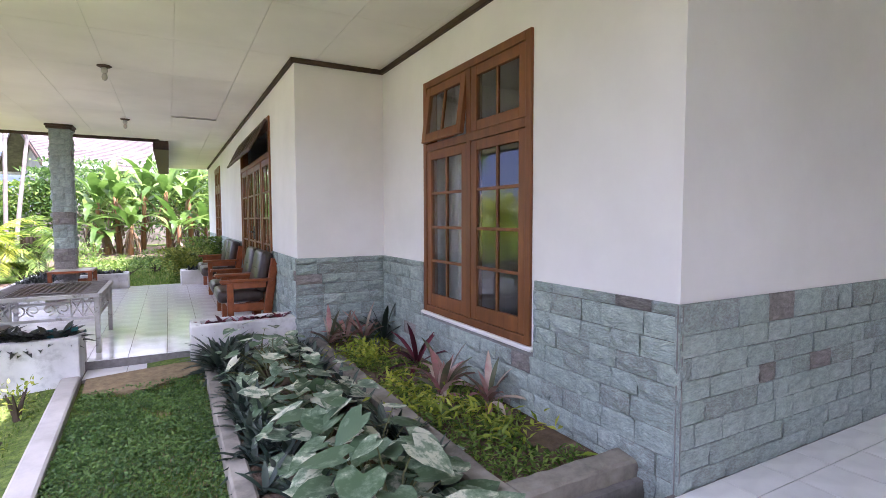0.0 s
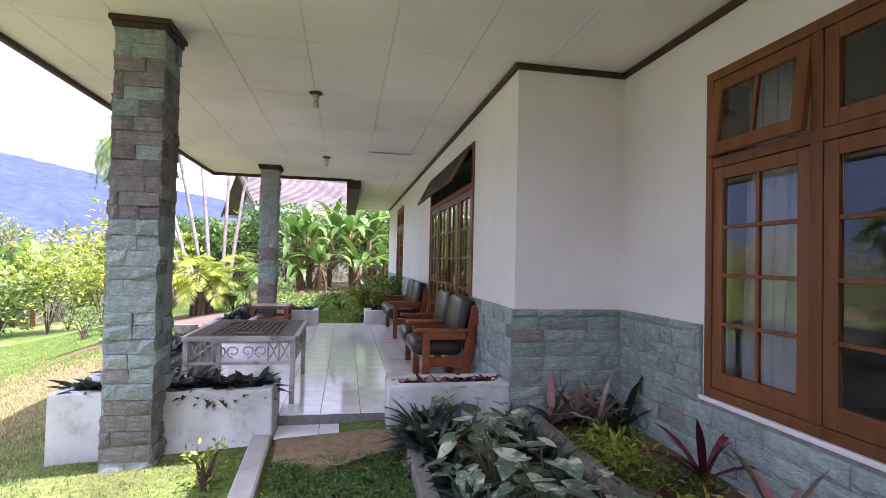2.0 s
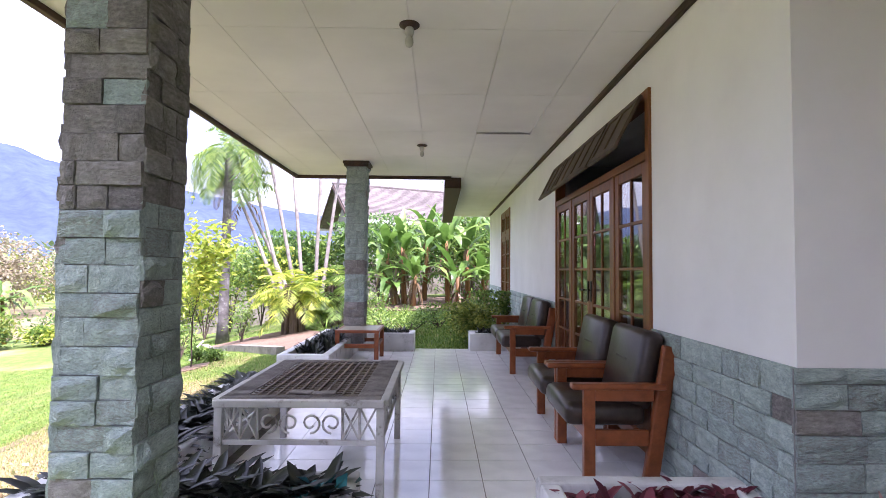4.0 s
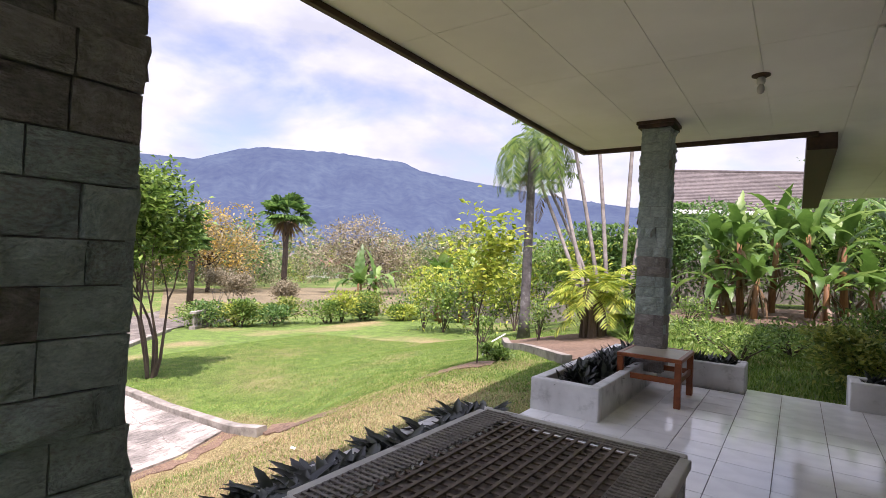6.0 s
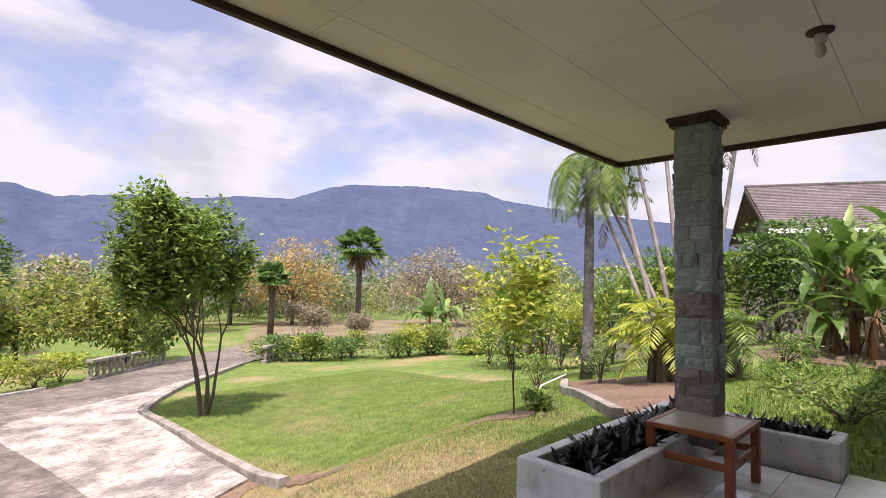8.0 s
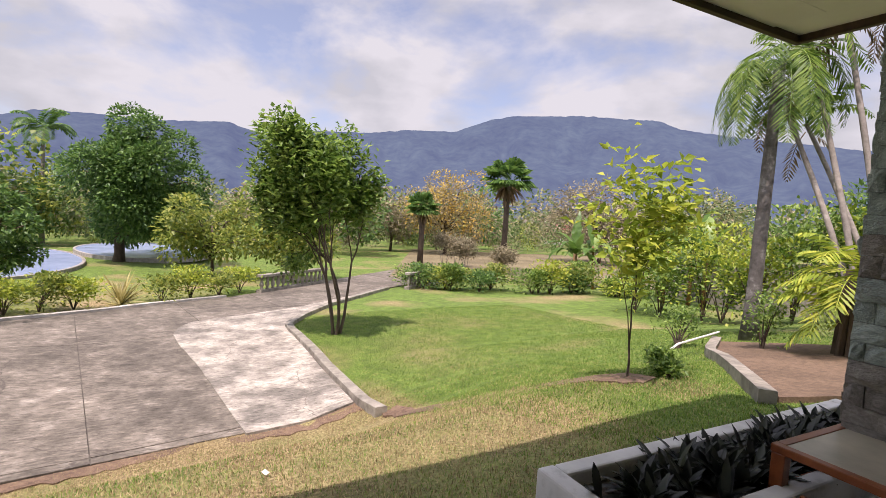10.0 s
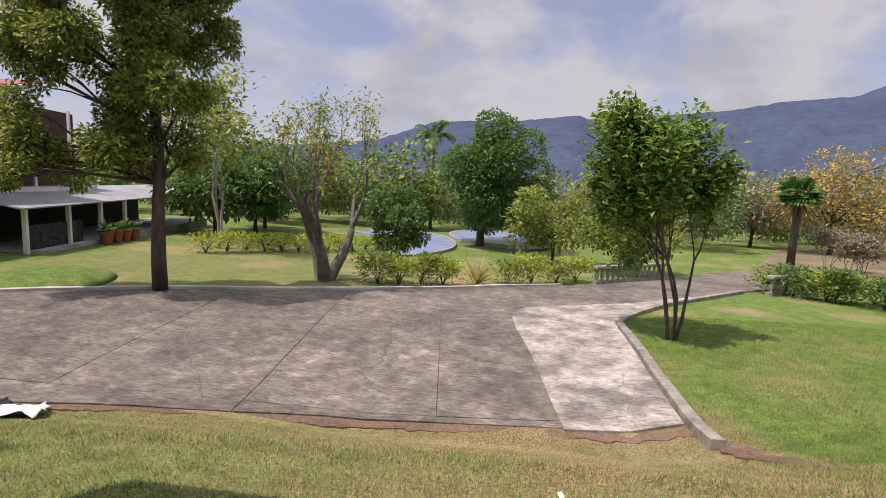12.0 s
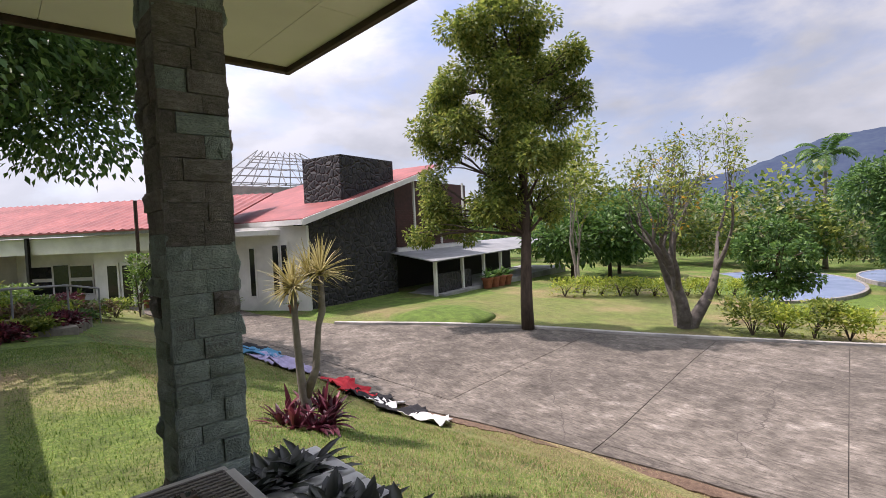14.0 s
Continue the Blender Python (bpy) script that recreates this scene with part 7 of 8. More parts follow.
balustrade("balustrade", [(-23.2, 17.2), (-26.0, 20.5)], 0.85, "pale concrete balustrade beside the lawn hedge")


def pool():
    for name, cx, cy, rx, ry in (("pool", -36.5, -2.6, 7.2, 5.2), ("pool", -43.5, 5.0, 5.5, 4.5)):
        p = empty(name, (cx, cy, -2.62), 0, label="blue swimming pool with a pale rim", category="pool")
        n = 40
        v, f = [], []
        for k in range(n):
            a = k * math.tau / n
            w = 1 + 0.12 * math.sin(2 * a + 0.6)
            for r_, z in ((0.0, 0.1), (1.0, 0.1)):
                v.append((rx * r_ * w * math.cos(a), ry * r_ * w * math.sin(a), z))
        quick("water", v, [(2 * k, 2 * k + 1, (2 * k + 3) % (2 * n)) for k in range(n)], M["water"], p)
        bm = bmesh.new()
        pr = []
        for k in range(n):
            a = k * math.tau / n
            w = 1 + 0.12 * math.sin(2 * a + 0.6)
            pr.append([bm.verts.new((rx * w * math.cos(a) * s, ry * w * math.sin(a) * s, z)) for s, z in ((0.99, -0.2), (0.99, 0.13), (1.025, 0.13), (1.025, -0.2))])
        for k in range(n):
            a, b = pr[k], pr[(k + 1) % n]
            for q in range(4):
                bm.faces.new((a[q], b[q], b[(q + 1) % 4], a[(q + 1) % 4]))
        part("rim", bm, M["stonegrey"], p)


pool()


def far_house(x, y, s, rz, wall, roof):
    h = empty("far_house", (x, y, gz(x, y)), rz, label="small distant house with a pitched roof among trees", category="house", group="valley houses")
    hbox("wall", Matrix.Identity(4), (-s, -s * 0.7, -1, s, s * 0.7, s * 0.8), M[wall], h)
    slabs("roof", Matrix.Identity(4), [[(-s * 1.15, -s * 0.9, s * 0.75), (s * 1.15, -s * 0.9, s * 0.75), (s * 1.15, 0, s * 1.3), (-s * 1.15, 0, s * 1.3)], [(-s * 1.15, s * 0.9, s * 0.75), (s * 1.15, s * 0.9, s * 0.75), (s * 1.15, 0, s * 1.3), (-s * 1.15, 0, s * 1.3)]], 0.1, M[roof], h)


for k in range(30):
    a, d = radians(-118 + 92 * (k + 0.5) / 30 + rng.uniform(-1.5, 1.5)), rng.uniform(120, 340)
    far_house(d * math.sin(a), 7 + d * math.cos(a), rng.uniform(3.5, 6.5), rng.uniform(0, 90), "white", ("greytile", "rooftile", "sheet", "greytile", "redroof", "sheet")[k % 6])

# ---- beds and kerbs beside the house ----
def bar_kerb(name, x0, y0, x1, y1, zb, zt, label, material="kerb", n=14):
    """A straight kerb with slightly uneven edges."""
    bm = bmesh.new()
    along = abs(y1 - y0) > abs(x1 - x0)
    rings = []
    for k in range(n + 1):
        f = k / n
        j = lambda: rs.uniform(-0.006, 0.006)
        if along:
            y = y0 + (y1 - y0) * f
            ring = [(x0, y, zb), (x0 + j(), y, zt - 0.012), (x0 + 0.012, y, zt + j()), (x1 - 0.012, y, zt + j()), (x1 + j(), y, zt - 0.012), (x1, y, zb)]
        else:
            x = x0 + (x1 - x0) * f
            ring = [(x, y0, zb), (x, y0 + j(), zt - 0.012), (x, y0 + 0.012, zt + j()), (x, y1 - 0.012, zt + j()), (x, y1 + j(), zt - 0.012), (x, y1, zb)]
        rings.append([bm.verts.new(v) for v in ring])
    for a, b in zip(rings, rings[1:]):
        for k in range(5):
            bm.faces.new((a[k], a[k + 1], b[k + 1], b[k]))
    bm.faces.new(rings[0])
    bm.faces.new(rings[-1])
    return tagged(part(name, bm, M[material]), label, "kerb", kind="structure")


kerb_run("kerb_path", [(-0.42, -4.2), (-0.52, 0.0), (-0.66, 3.0), (-0.72, 4.85)], 0.13, 0.07, M["palecon"], n=40, label="pale worn concrete kerb along the grass path")
bar_kerb("kerb_bed_a", 0.21, 0.0, 0.31, 4.84, 0.0, 0.30, "low mossy concrete kerb of a planting bed")
bar_kerb("kerb_bed_b", 1.11, 1.62, 1.24, 4.80, 0.0, 0.37, "low mossy concrete kerb of a planting bed")
bar_kerb("kerb_bed_c", 1.24, 1.60, AX + 0.12, 1.74, 0.0, 0.37, "low mossy concrete kerb at the house corner")
tagged(boxpart("bed_soil_a", (0.31, 0.0, 0.0, 1.11, 4.84, 0.265), M["soil"], bevel=0), "dry brown soil of a planting bed", "soil", kind="structure")
tagged(boxpart("bed_soil_b", (1.24, 1.74, 0.0, AX - 0.03, 4.79, 0.30), M["soil"], bevel=0), "dry brown soil of a planting bed", "soil", kind="structure")


def stuff_of(name, arrays, material, label, category):
    return tagged(quick(name, *merge(arrays), material), label, category, kind="stuff")


# dark strap plants that fill the planters
for x0, y0, x1, y1, z in PLANTERS[:5]:
    g = []
    area = (x1 - x0) * (y1 - y0)
    tall, broad = (0.235, 0.06) if y0 < 6 else (0.165, 0.042)
    for k in range(int(area * (220 if y0 < 6 else 120)) + 4):
        g.append(strap_arrays((rng.uniform(x0 + 0.03, x1 - 0.03), rng.uniform(y0 + 0.03, y1 - 0.03), z), 11, tall, broad, *((0.15, 0.95) if y0 < 6 else (0.3, 1.35)), 0.6))
    stuff_of("planter_plants", g, M["purple"], "dark purple-green strap-leaved plants filling a planter", "plants")
x0, y0, x1, y1, z = PLANTERS[5]
g = [strap_arrays((rng.uniform(x0, x1), rng.uniform(y0, y1), z), 10, 0.13, 0.05, 0.2, 1.2, 0.8) for k in range(22)]
stuff_of("planter_plants", g, M["red"], "low dark red plants in a small planter", "plants")
# edging rosettes along the bed
g = []
for k in range(70):
    y = rng.uniform(0.9, 4.75)
    g.append(strap_arrays((rng.uniform(0.34, 0.50), y, 0.26), 12, 0.20, 0.036, 0.3, 1.3, 0.6))
for k in range(34):
    g.append(strap_arrays((rng.uniform(0.95, 1.08), rng.uniform(1.2, 4.75), 0.26), 12, 0.21, 0.036, 0.4, 1.3, 0.6))
for k in range(16):
    g.append(strap_arrays((rng.uniform(0.32, 0.5), rng.uniform(4.3, 4.8), 0.26), 13, 0.32, 0.045, 0.3, 1.2, 0.6))
stuff_of("edging_plants", g, M["slateleaf"], "grey-green strap-leaved edging plants along the bed", "plants")


def heart_leaf(base, az, el, size):
    """A broad heart-shaped leaf with a folded blade."""
    d = np.array((math.cos(az) * math.cos(el), math.sin(az) * math.cos(el), math.sin(el)))
    s = np.array((-math.sin(az), math.cos(az), 0.0))
    up = np.cross(d, s)
    up = up if up[2] > 0 else -up
    out = [(0.0, 0.0, 0.0), (-0.22, 0.28, 0.05), (0.02, 0.50, 0.07), (0.38, 0.48, 0.05), (0.72, 0.26, 0.0), (1.0, 0.0, -0.10)]
    vs = [np.array(base) + size * (d * a + s * b + up * c) for a, b, c in out]
    vs += [np.array(base) + size * (d * a - s * b + up * c) for a, b, c in out[1:5]]
    vs += [np.array(base) + size * (d * 0.4 + up * -0.02), np.array(base) + size * (d * 0.72 + up * -0.05)]
    fs = [(0, 1, 10), (1, 2, 10), (2, 3, 10), (3, 4, 11), (3, 11, 10), (4, 5, 11), (0, 10, 6), (6, 10, 7), (7, 10, 8), (8, 10, 11), (8, 11, 9), (9, 11, 5)]
    return vs, fs


def broad_plant(x, y, h, n, size, label, material="variegated"):
    t = empty("leafy_plant", (x, y, 0.262), 0, label=label, category="plant", group="bed plants")
    g = []
    bm = bmesh.new()
    for k in range(n):
        a, q = rng.uniform(0, math.tau), 0.34 * math.sqrt(rng.random())
        z = h * rng.uniform(0.25, 1.0) * (1 - 0.6 * (q / 0.34) ** 2)
        p = (q * math.cos(a), q * math.sin(a), z)
        g.append(heart_leaf(p, a + rng.uniform(-0.8, 0.8), rng.uniform(-0.75, 0.3), size * rng.uniform(0.5, 1.05)))
        if k % 2 == 0:
            tube(bm, [(0.03 * math.cos(a), 0.03 * math.sin(a), 0), (p[0] * 0.5, p[1] * 0.5, z * 0.7), p], [0.007, 0.005, 0.003], 4, cap=False)
    quick("leaves", *merge(g), M[material], t)
    part("stalk", bm, M["leafstalk"], t)


M["leafstalk"] = mat("green leaf stalk", [(0.3, (0.09, 0.11, 0.04)), (0.7, (0.18, 0.17, 0.07))], 6, 0.6, bump=0)
bl = "broad-leaved plant with green and cream mottled leaves"
for x, y, h, n, s in ((0.72, 1.75, 0.42, 46, 0.20), (0.80, 2.15, 0.45, 42, 0.20), (0.70, 2.6, 0.42, 40, 0.18), (0.72, 3.0, 0.40, 40, 0.16), (0.74, 3.4, 0.42, 36, 0.15), (0.66, 3.85, 0.45, 34, 0.14), (0.62, 4.3, 0.46, 36, 0.14), (0.78, 1.35, 0.36, 36, 0.2)):
    broad_plant(x, y, h, n, s, bl)
# ground cover in the inner bed
g = []
c = np.stack([rng.uniform(1.27, AX - 0.12, 5200), rng.uniform(1.78, 4.6, 5200), np.full(5200, 0.30)], 1)
keep = np.array([noise.noise((p[0] * 2.6, p[1] * 2.0, 3)) > -0.12 for p in c])
c = c[keep]
c[:, 2] += rng.uniform(0, 0.05, len(c))
g.append(leaf_arrays(c, 0.045, 0.016, -0.4))
stuff_of("ground_cover", g, M["leaf"], "fresh green ground cover in the planting bed", "plants")
g = []
for cx, cy in ((1.42, 4.2), (1.38, 3.9), (1.5, 4.05), (1.36, 3.2), (1.34, 2.75), (1.42, 2.55), (1.6, 2.2)):
    q = np.stack([rng.normal(cx, 0.10, 110), rng.normal(cy, 0.13, 110), rng.uniform(0.32, 0.42, 110)], 1)
    g.append(leaf_arrays(q, 0.08, 0.022, -0.3))
stuff_of("yellow_ground_cover", g, M["leafyellow"], "low yellow-leaved plants in the bed", "plants")


def cordyline(x, y, z, n, length, width, label, material, group=""):
    t = empty("cordyline", (x, y, z), 0, label=label, category="plant", group=group)
    quick("leaves", *strap_arrays((0, 0, 0.02), n, length, width, 0.45, 1.45, 0.9, 5), M[material], t)
    bm = bmesh.new()
    tube(bm, [(0, 0, -0.02), (0, 0, 0.08)], [0.02, 0.015], 6)
    part("stem", bm, M["leafstalk"], t)


for x, y in ((1.66, 3.05), (1.55, 2.9), (1.76, 2.65), (1.45, 4.62), (1.6, 4.55), (1.3, 4.65)):
    cordyline(x, y, 0.30, 15, 0.36, 0.055, "striped cordyline with pink and cream leaves", "pinkstripe", "striped cordylines")
cordyline(1.72, 3.62, 0.30, 9, 0.40, 0.05, "dark red cordyline by the window", "red")
cordyline(1.78, 4.5, 0.30, 14, 0.5, 0.06, "tall dark green cordyline in the corner", "slateleaf")

# ---- the slope beside the drive ----
def dracaena(x, y):
    z = gz(x, y)
    t = empty("dracaena", (x, y, z), 0, label="twin-stemmed dracaena with straw-yellow tufts", category="dracaena")
    bm = bmesh.new()
    tube(bm, [(0, 0, -0.05), (0.0, 0, 0.25), (0.03, -0.01, 0.5), (0.055, -0.02, 1.0), (0.06, -0.03, 1.5)], [0.075, 0.062, 0.044, 0.037, 0.03], 9)
    part("stem", bm, M["barkpale"], t, smooth=True)
    bm = bmesh.new()
    tube(bm, [(0.0, 0.0, 0.3), (-0.11, 0.05, 0.58), (-0.16, 0.07, 1.05), (-0.20, 0.09, 1.2), (-0.205, 0.09, 1.62)], [0.055, 0.042, 0.032, 0.038, 0.028], 9)
    part("stem", bm, M["barkpale"], t, smooth=True)
    for p, k in (((0.06, -0.03, 1.46), 150), ((-0.205, 0.09, 1.6), 130), ((-0.1, 0.03, 1.58), 60)):
        quick("tuft", *strap_arrays(p, k, 0.38, 0.018, -0.2, 1.5, 0.5, 5), M["straw"], t)


dracaena(-3.2, 2.4)
for k in range(9):
    a = k * 0.7
    cordyline(-3.2 + 0.27 * math.cos(a), 2.4 + 0.27 * math.sin(a), gz(-3.2, 2.4) - 0.01, 20, 0.36, 0.06, "dark red cordyline at the foot of the dracaena", "red", "red cordylines")


def cloth(x, y, w, d, rz, colour, label):
    m = M[colour]
    z = gz(x, y)
    n = 14
    v = []
    for i in range(n):
        for j in range(n):
            a, b = (i / (n - 1) - 0.5) * w, (j / (n - 1) - 0.5) * d
            h = 0.06 + 0.10 * noise.noise((a * 5 + x, b * 5 + y, 1)) + 0.05 * noise.noise((a * 13, b * 13, y))
            ca, sa = math.cos(radians(rz)), math.sin(radians(rz))
            jx, jy = 0.20 * noise.noise((a * 3, b * 3, 7 + x)), 0.20 * noise.noise((a * 3, b * 3, 17 + x))
            X, Y = (a + jx) * ca - (b + jy) * sa, (a + jx) * sa + (b + jy) * ca
            v.append((X, Y, max(0.012, h) + gz(x + X, y + Y) - z + 0.03))
    f = [(i * n + j, (i + 1) * n + j, (i + 1) * n + j + 1, i * n + j + 1) for i in range(n - 1) for j in range(n - 1)]
    ob = quick("cloth", v, f, m, None, True)
    ob.location = (x, y, z)
    md = ob.modifiers.new("thickness", "SOLIDIFY")
    md.thickness = 0.01
    tagged(ob, label, "cloth", group="laundry on the grass")


for nm, c in (("cloth_white", (0.72, 0.71, 0.68)), ("cloth_black", (0.02, 0.02, 0.022)), ("cloth_red", (0.55, 0.03, 0.04)), ("cloth_blue", (0.08, 0.28, 0.45)), ("cloth_lilac", (0.42, 0.38, 0.56))):
    M[nm] = mat(nm, [(0.3, tuple(v * 0.8 for v in c)), (0.7, c)], 6, 0.9, bump=0.3, fine=40, stain=0.15, stain_scale=5)
for x, y, w, d, rz, c, l in ((-6.25, 0.75, 0.45, 0.6, 20, "cloth_white", "crumpled white cloth drying on the grass"), (-6.2, 0.1, 0.5, 0.7, 60, "cloth_black", "crumpled black cloth drying on the grass"), (-6.2, -0.5, 0.45, 0.4, 10, "cloth_white", "crumpled white cloth drying on the grass"),
                             (-6.2, -0.9, 0.5, 0.6, 30, "cloth_black", "crumpled black cloth drying on the grass"), (-6.15, -1.7, 0.5, 1.0, -10, "cloth_red", "bright red cloth drying on the grass"), (-5.75, -3.4, 0.55, 0.8, 15, "cloth_lilac", "pale lilac cloth drying on the grass"),
                             (-5.7, -4.2, 0.6, 0.8, 30, "cloth_lilac", "pale lilac cloth drying on the grass"), (-5.65, -4.9, 0.6, 0.8, -20, "cloth_blue", "blue cloth drying on the grass"), (-5.6, -5.7, 0.6, 0.7, 10, "cloth_black", "dark cloth drying on the grass")):
    cloth(x, y, w * 1.3, d * 1.35, rz, c, l)
paper = boxpart("paper_scrap", (-0.024, -0.017, 0.0, 0.024, 0.017, 0.003), M["white"], bevel=0.001)
paper.matrix_basis = pose(-4.08, 7.64, gz(-4.08, 7.64) + 0.03, 12, 14, 30)
tagged(paper, "scrap of white paper lying on the grass", "paper")

# flower bed and low shrubs before the left wing
for bx, by, rr, hh, lf, l in ((-0.3, -8.6, 0.8, 1.1, "leaf", "broad green shrub in the flower bed"), (-0.9, -5.2, 0.35, 0.4, "red", "low red-leaved shrub beside the steps"), (-1.3, -5.6, 0.4, 0.45, "leafolive", "low olive shrub beside the steps"), (-1.8, -6.2, 0.4, 0.5, "red", "low red-leaved shrub beside the steps"),
                              (-0.9, -8.0, 0.55, 0.8, "leafyellow", "yellow-green shrub in the flower bed"), (-1.6, -9.0, 0.6, 0.8, "leaf", "broad green shrub in the flower bed"), (-2.4, -7.6, 0.35, 0.5, "leafdark", "dark green shrub in the flower bed"), (-0.2, -11.5, 0.8, 1.3, "leafyellow", "tall yellow-green shrub in the flower bed"), (-1.2, -12.0, 0.7, 1.1, "leaf", "tall green shrub in the flower bed"), (-2.3, -11.0, 0.5, 0.8, "red", "red-leaved shrub in the flower bed")):
    bush("bed_shrub", bx, by, rr * 0.85, hh * 0.7, l, lf, 700, 0.13, group="flower bed")
# steps, railing towards the left wing
def side_steps():
    for k in range(5):
        x, y = -1.1 - 0.12 * k, -5.6 - 0.5 * k
        z = gz(x, y)
        tagged(boxpart("step", (x - 1.0, y - 0.5, z - 0.2, x + 0.9, y + 0.1, z + 0.10), M["kerb"], bevel=0.015), "worn concrete garden step between flower beds", "step", kind="structure")
    r = empty("railing", label="thin grey pipe handrail beside the garden steps", category="railing")
    pts = [(-0.1, -5.2), (-1.1, -6.6), (-2.2, -8.2), (-3.0, -9.4)]
    bm = bmesh.new()
    tube(bm, [(x, y, gz(x, y) + 0.95) for x, y in pts], 0.025, 8)
    part("handrail", bm, M["sheet"], r)
    for x, y in pts:
        bm = bmesh.new()
        tube(bm, [(x, y, gz(x, y) - 0.05), (x, y, gz(x, y) + 0.95)], 0.022, 8)
        part("post", bm, M["sheet"], r)


side_steps()
for k in range(12):
    bx, by = -0.4 - 0.28 * k + rng.uniform(-0.3, 0.3), -6.6 - 0.42 * k + rng.uniform(-0.4, 0.4)
    bush("garden_shrub", bx, by, 0.42, rng.uniform(0.3, 0.55), "leafy garden shrub beside the steps", ("leaf", "leafyellow", "leafdry", "leafolive")[k % 4], 420, 0.14, group="step shrubs")
bush("pole_vine", *(HU @ Vector((-4.7, 2.9, 0))).xy, 0.3, 1.9, "slender climbing plant beside the pole", "leaf", 500, 0.16)

M["cloth_teal"] = mat("teal plastic", [(0.3, (0.02, 0.16, 0.17)), (0.7, (0.05, 0.28, 0.30))], 6, 0.4, bump=0.3)
ob = quick("plastic_bag", *leaf_arrays(np.array([(0.0, 0.0, 0.02)] * 40) + rng.normal(size=(40, 3)) * (0.05, 0.03, 0.012), 0.08, 0.06), M["cloth_teal"])
ob.location = (-0.80, 5.08, 0.53)
tagged(ob, "crumpled teal plastic bag among the planter's plants", "bag")
bush("path_weed", -0.93, 4.25, 0.10, 0.26, "thin yellow-green weed beside the kerb", "leafyellow", 80, 0.045)
bush("path_weed", -0.95, 3.75, 0.07, 0.15, "thin yellow-green weed beside the kerb", "leafyellow", 50, 0.035)

# ---- earth strips and grass ----
M["verge"] = mat("eroded reddish soil", [(0.25, (0.07, 0.042, 0.028)), (0.5, (0.17, 0.11, 0.072)), (0.8, (0.28, 0.20, 0.13))], 14, 0.95, bump=0.9, fine=40, stain=0.3, bump_dist=0.015)
drape = strip_patch("soil_path", [(-0.62, 4.84), (-0.2, 4.84), (0.2, 4.84)], [(-0.6, 4.45), (-0.2, 4.3), (0.2, 4.5)], 40, 5, 0.034, M["drygrass"], skirt=0.05, pair=True, ragged=0.0)
tagged(drape, "worn bare soil at the foot of the step", "soil", kind="structure")
drape = strip_patch("soil_edge", [(-4.9, -12), (-5.62, -6.3), (-6.0, -2.5), (-6.55, 0.6), (-7.62, 4.33), (-8.05, 7), (-8.3, 9.9)], [(-5.1, -12), (-5.85, -6.3), (-6.3, -2.5), (-7.0, 0.5), (-8.12, 4.3), (-8.6, 7), (-9.0, 9.9)], 420, 5, 0.014, M["verge"], pair=True, ragged=0.28)
tagged(drape, "eroded reddish soil edge beside the driveway", "soil", kind="structure")
drape = strip_patch("soil_bank", [(-7.75, 10.0), (-6.9, 10.12), (-6.2, 10.3), (-5.5, 10.85), (-5.0, 11.4), (-4.3, 11.75)], [(-7.9, 10.3), (-6.95, 10.5), (-6.3, 10.75), (-5.75, 11.35), (-5.2, 11.85), (-4.4, 12.1)], 240, 5, 0.022, M["verge"], pair=True, ragged=0.3)
tagged(drape, "dry eroded bank along the lawn's near edge", "soil", kind="structure")
drape = strip_patch("soil_bed", [(-6.35, 16.3), (-5.4, 14.7), (-3.1, 12.2)], [(-4.0, 16.6), (-3.4, 15.4), (-2.4, 13.6)], 20, 6, 0.05, M["soil"], pair=True)
tagged(drape, "dry littered soil bed under the palms", "soil", kind="structure")
drape = strip_patch("soil_bananas", [(-3.4, 18.0), (-1.0, 17.6), (1.8, 17.0)], [(-3.2, 21.5), (0, 22.0), (3.0, 21.5)], 20, 8, 0.04, M["soil"], pair=True)
tagged(drape, "bare reddish earth under the banana plants", "soil", kind="structure")

M["field"] = mat("dry field grass", [(0.25, (0.10, 0.085, 0.045)), (0.5, (0.19, 0.155, 0.085)), (0.8, (0.28, 0.235, 0.135))], 3, 0.95, bump=0.9, fine=30, stain=0.4, bump_dist=0.02, stain_scale=0.3)
drape = strip_patch("dry_field", [(-30, 19), (-25, 27), (-16, 34)], [(-64, 36), (-52, 54), (-34, 66)], 60, 12, 0.05, M["field"], pair=True, ragged=0.12)
tagged(drape, "open field of dry grass beyond the hedge", "field", kind="structure")


def in_drive(x, y):
    ys = [p[1] for p in NEAR[:8]]
    return ((y < 9.9) & (x < np.interp(y, ys, [p[0] for p in NEAR[:8]]) - 0.18)) | ((x < -8.7) & (y < 10.0))


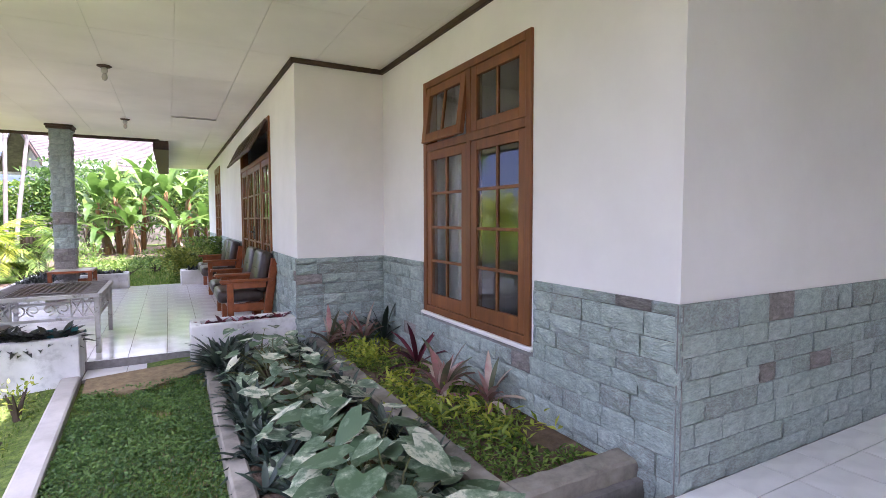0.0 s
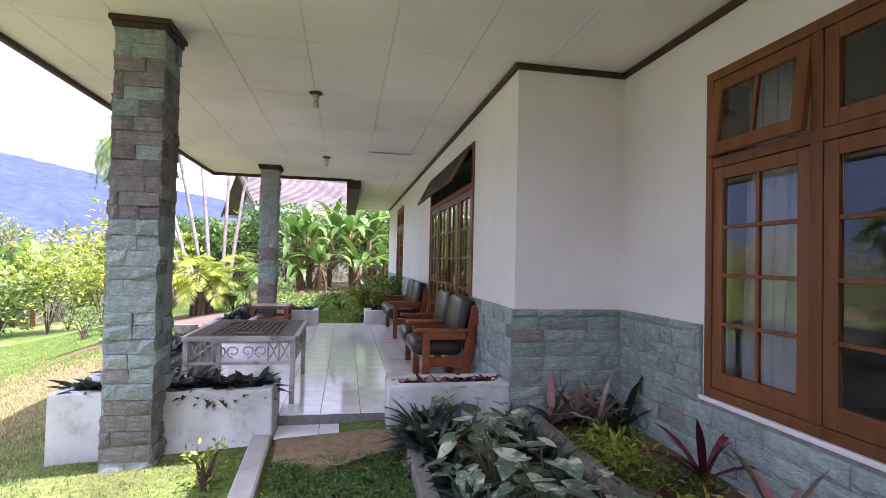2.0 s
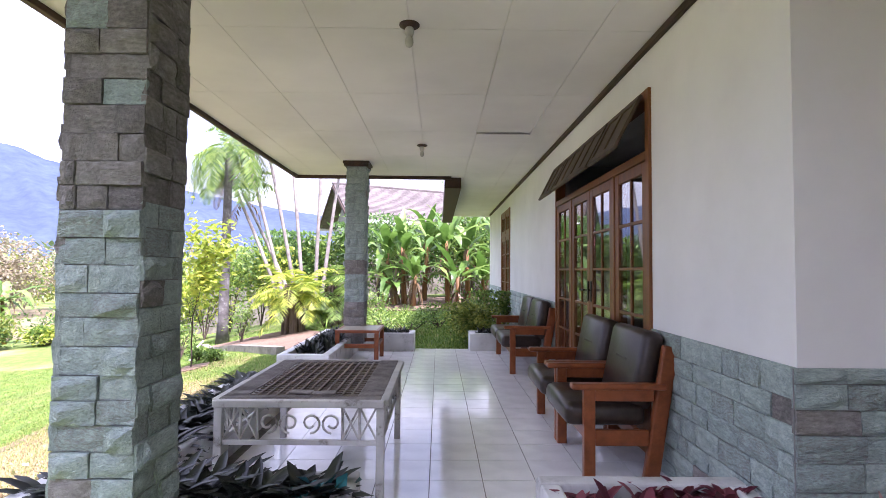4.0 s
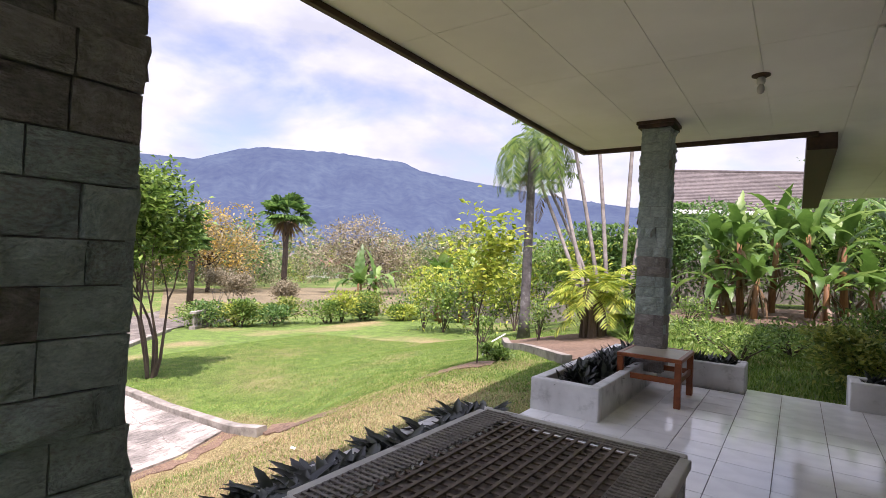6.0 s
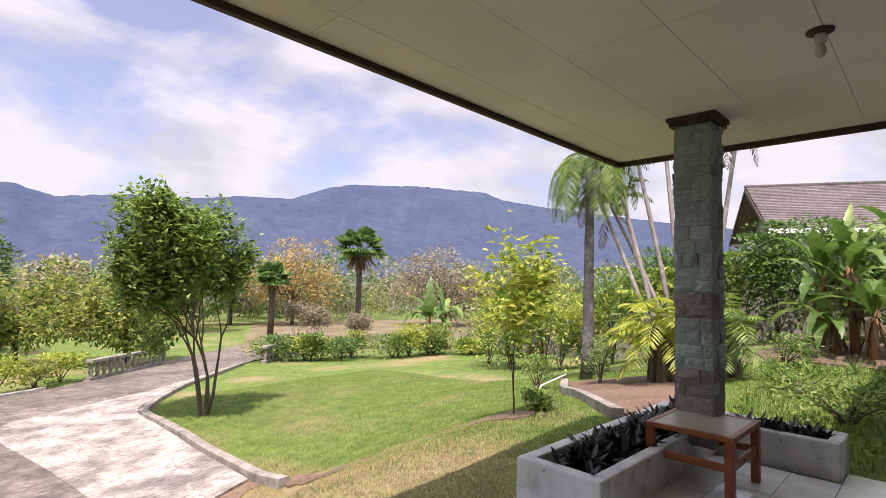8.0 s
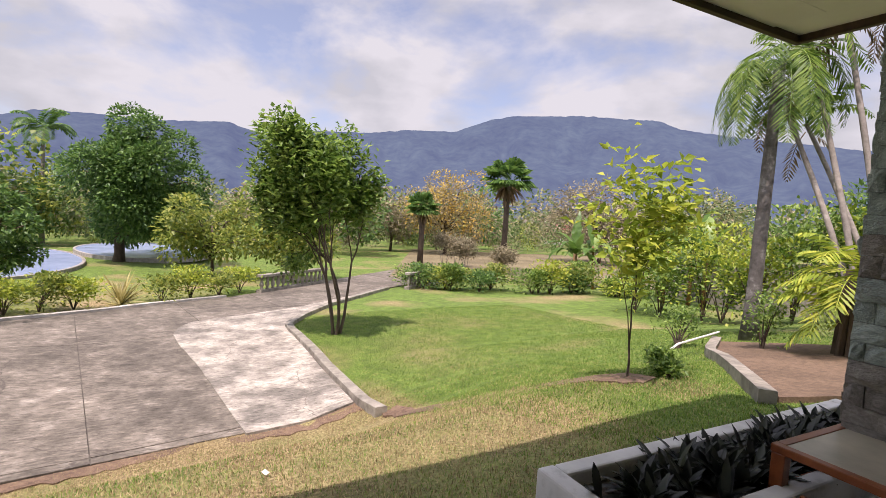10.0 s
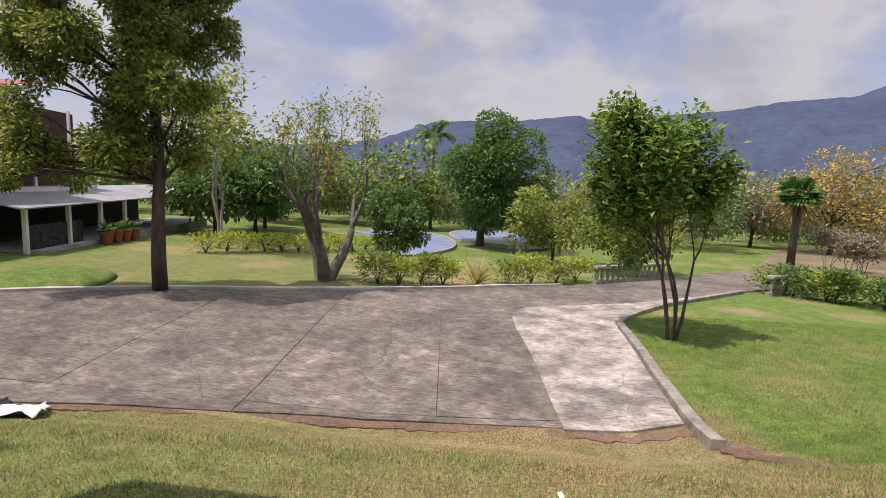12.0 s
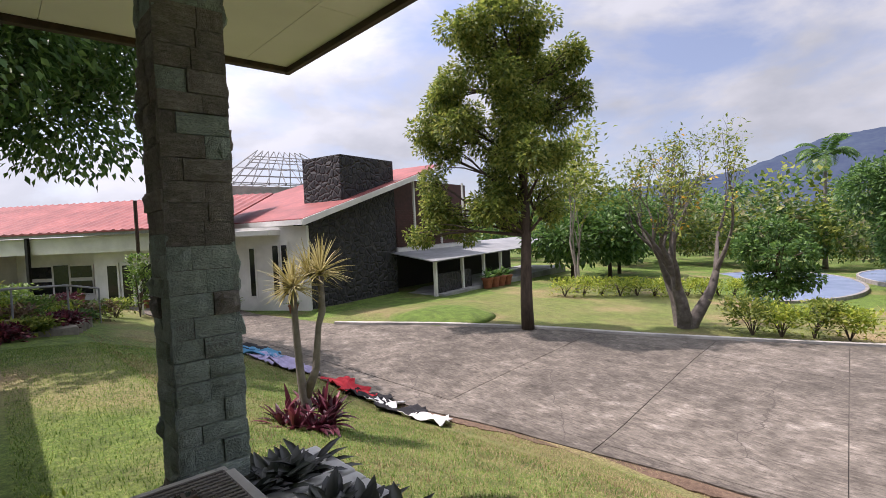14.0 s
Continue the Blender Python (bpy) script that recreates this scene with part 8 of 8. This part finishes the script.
def grass_field(name, n, region, length, label, material="grass", keep=None):
    x0, x1, y0, y1 = region
    p = np.stack([rng.uniform(x0, x1, n), rng.uniform(y0, y1, n)], 1)
    a, b = p[:, 0], p[:, 1]
    bad = in_drive(a, b) | ((a > -2.1) & (b > 4.85) & (b < 10.85)) | ((a > 1.0) & (b > 4.85)) | ((a > 0.18) & (b < 4.9)) | ((a > -0.83) & (a < -0.55) & (b < 4.9))
    p = p[~bad]
    if keep is not None:
        p = p[keep(p[:, 0], p[:, 1])]
    z = gz_many(p[:, 0], p[:, 1]) + np.array([0.03 * noise.noise((q[0] * 0.6, q[1] * 0.6, 0)) for q in p])
    m = len(p)
    base = np.column_stack([p, z - 0.004])
    a = rng.uniform(0, math.tau, m)
    d = np.stack([np.cos(a), np.sin(a), np.zeros(m)], 1)
    lean = rng.uniform(0.3, 1.05, (m, 1))
    L = length * rng.uniform(0.5, 1.3, (m, 1))
    s = np.stack([-np.sin(a), np.cos(a), np.zeros(m)], 1) * 0.0055 * (length / 0.05)
    tip = base + d * L * lean + np.array((0, 0, 1)) * L * np.sqrt(1 - lean ** 2 * 0.8)
    v = np.stack([base - s, base + s, tip], 1).reshape(-1, 3)
    f = np.arange(3 * m).reshape(-1, 3)
    return tagged(quick(name, v, f, M[material]), label, "grass", kind="stuff")


grass_field("grass", 60000, (-0.6, 0.2, 0.6, 4.5), 0.026, "short green grass of the path")
clover = np.stack([rng.uniform(-0.6, 0.2, 52000), rng.uniform(0.6, 4.45, 52000), np.zeros(52000)], 1)
clover = clover[np.array([noise.noise((q[0] * 5, q[1] * 5, 2)) > -0.25 - 0.5 * (q[1] < 3.6) for q in clover])]
clover[:, 2] = gz_many(clover[:, 0], clover[:, 1]) + rng.uniform(0.008, 0.035, len(clover))
stuff_of("broad_grass", [leaf_arrays(clover, 0.026, 0.013, -0.1)], M["leafdark"], "small broad-leaved turf of the path", "grass")
grass_field("dry_grass", 9000, (-0.6, 0.2, 0.6, 4.5), 0.035, "dry straw bits on the grass path", "leafdry")
grass_field("grass", 340000, (-8.0, -0.7, -4.0, 13.5), 0.033, "short green and dry grass on the slope", keep=lambda x, y: rng.random(len(x)) > 0.9 * np.array([verge(a, b) for a, b in zip(x, y)]))
grass_field("grass", 260000, (-17.0, -2.0, 10.0, 19.0), 0.042, "short green grass of the lawn")
grass_field("grass", 30000, (-2.2, 1.4, 10.9, 18.0), 0.08, "rough grass beyond the verandah")
M["drystraw"] = leafy("dry straw blades", [(0.2, (0.17, 0.12, 0.06)), (0.5, (0.31, 0.235, 0.115)), (0.8, (0.44, 0.36, 0.19))], 0.8, 0.2)


def by_drive(x, y):
    """Thicker where the ground is dry and along the lawn's near edge."""
    near_drive = np.array([verge(a, b) for a, b in zip(x, y)])
    line = np.interp(x, [-8.0, -6.2, -5.4, -4.9, -4.2], [10.15, 10.45, 11.1, 11.6, 11.9])
    band = np.exp(-((y - line) / 0.42) ** 2) * (x > -9.2) * (x < -3.6)
    return rng.random(len(x)) < np.clip(1.1 * near_drive + 1.0 * band + 0.06, 0, 1)


grass_field("dry_grass", 520000, (-9.2, -2.2, -6.0, 13.0), 0.036, "dry straw-coloured grass along the drive's edge", "drystraw", by_drive)
g = [strap_arrays((x, y, gz(x, y)), 26, 0.4, 0.02, 0.5, 1.5, 0.6) for x, y in ((-2.4, 17.0), (-1.8, 16.6), (-2.9, 16.8), (-1.2, 17.0), (-2.2, 15.8), (-3.0, 15.0), (-0.8, 16.2))]
stuff_of("tall_grass", g, M["leaf"], "tufts of tall pale grass near the bananas", "grass")

# ---- stones and tiles, last of all ----
s_label = "rough grey-green slate plinth below the plaster"
cladding("wall_plinth_window", (AX, 0, 0), (0, 1, 0), (-1, 0, 0), CY - 0.02, PY - 0.004, 0.12, STONE_TOP, s_label, holes=[(WIN1[0] - 0.03, WIN1[1] + 0.03, WIN1[2] - 0.03, 9)])
cladding("wall_plinth_south", (0, CY, 0), (1, 0, 0), (0, -1, 0), AX - 0.02, 5.2, FLOOR - 0.02, STONE_TOP, s_label)
cladding("wall_plinth_pier", (0, PY, 0), (1, 0, 0), (0, -1, 0), BX - 0.02, AX - 0.012, 0.12, STONE_TOP, s_label)
cladding("wall_plinth_verandah", (BX, 0, 0), (0, 1, 0), (-1, 0, 0), PY, DOORS[0] - 0.005, FLOOR - 0.03, STONE_TOP, s_label)
cladding("wall_plinth_far", (BX, 0, 0), (0, 1, 0), (-1, 0, 0), DOORS[1] + 0.005, EY, FLOOR - 0.2, STONE_TOP, s_label, holes=[(WIN3[0] - 0.03, WIN3[1] + 0.03, WIN3[2] - 0.03, 9)], joined=True)
post(-1.505, 4.715 + 0.115, -0.02, "square stone-clad post of green and grey slate", [(1.65, 2.62), (0.1, 0.5)])
post(-1.45, 9.92, 0.48, "square stone-clad post of grey-green slate", [(0.3, 1.0), (1.4, 1.6)], 0.122)
tiles(verandah_floor, -2.04, 5.14, BX, 10.62, FLOOR, ox=-0.95, oy=6.1 - 0.3, skip=lambda x, y: (x < -1.62 and y < 7.43) or (x < -0.66 and y < 5.27) or (x < -1.48 and y > 8.4) or (x < -0.66 and y > 10.37) or (x > 0.135 and y < 5.2))
tiles(terrace, 1.26, -1.2, 5.0, CY - 0.03, FLOOR, ox=2.2, oy=1.21)
tiles(step_ob, -0.66, 4.86, 0.13, 5.14, 0.222, ox=-0.95, oy=4.86)
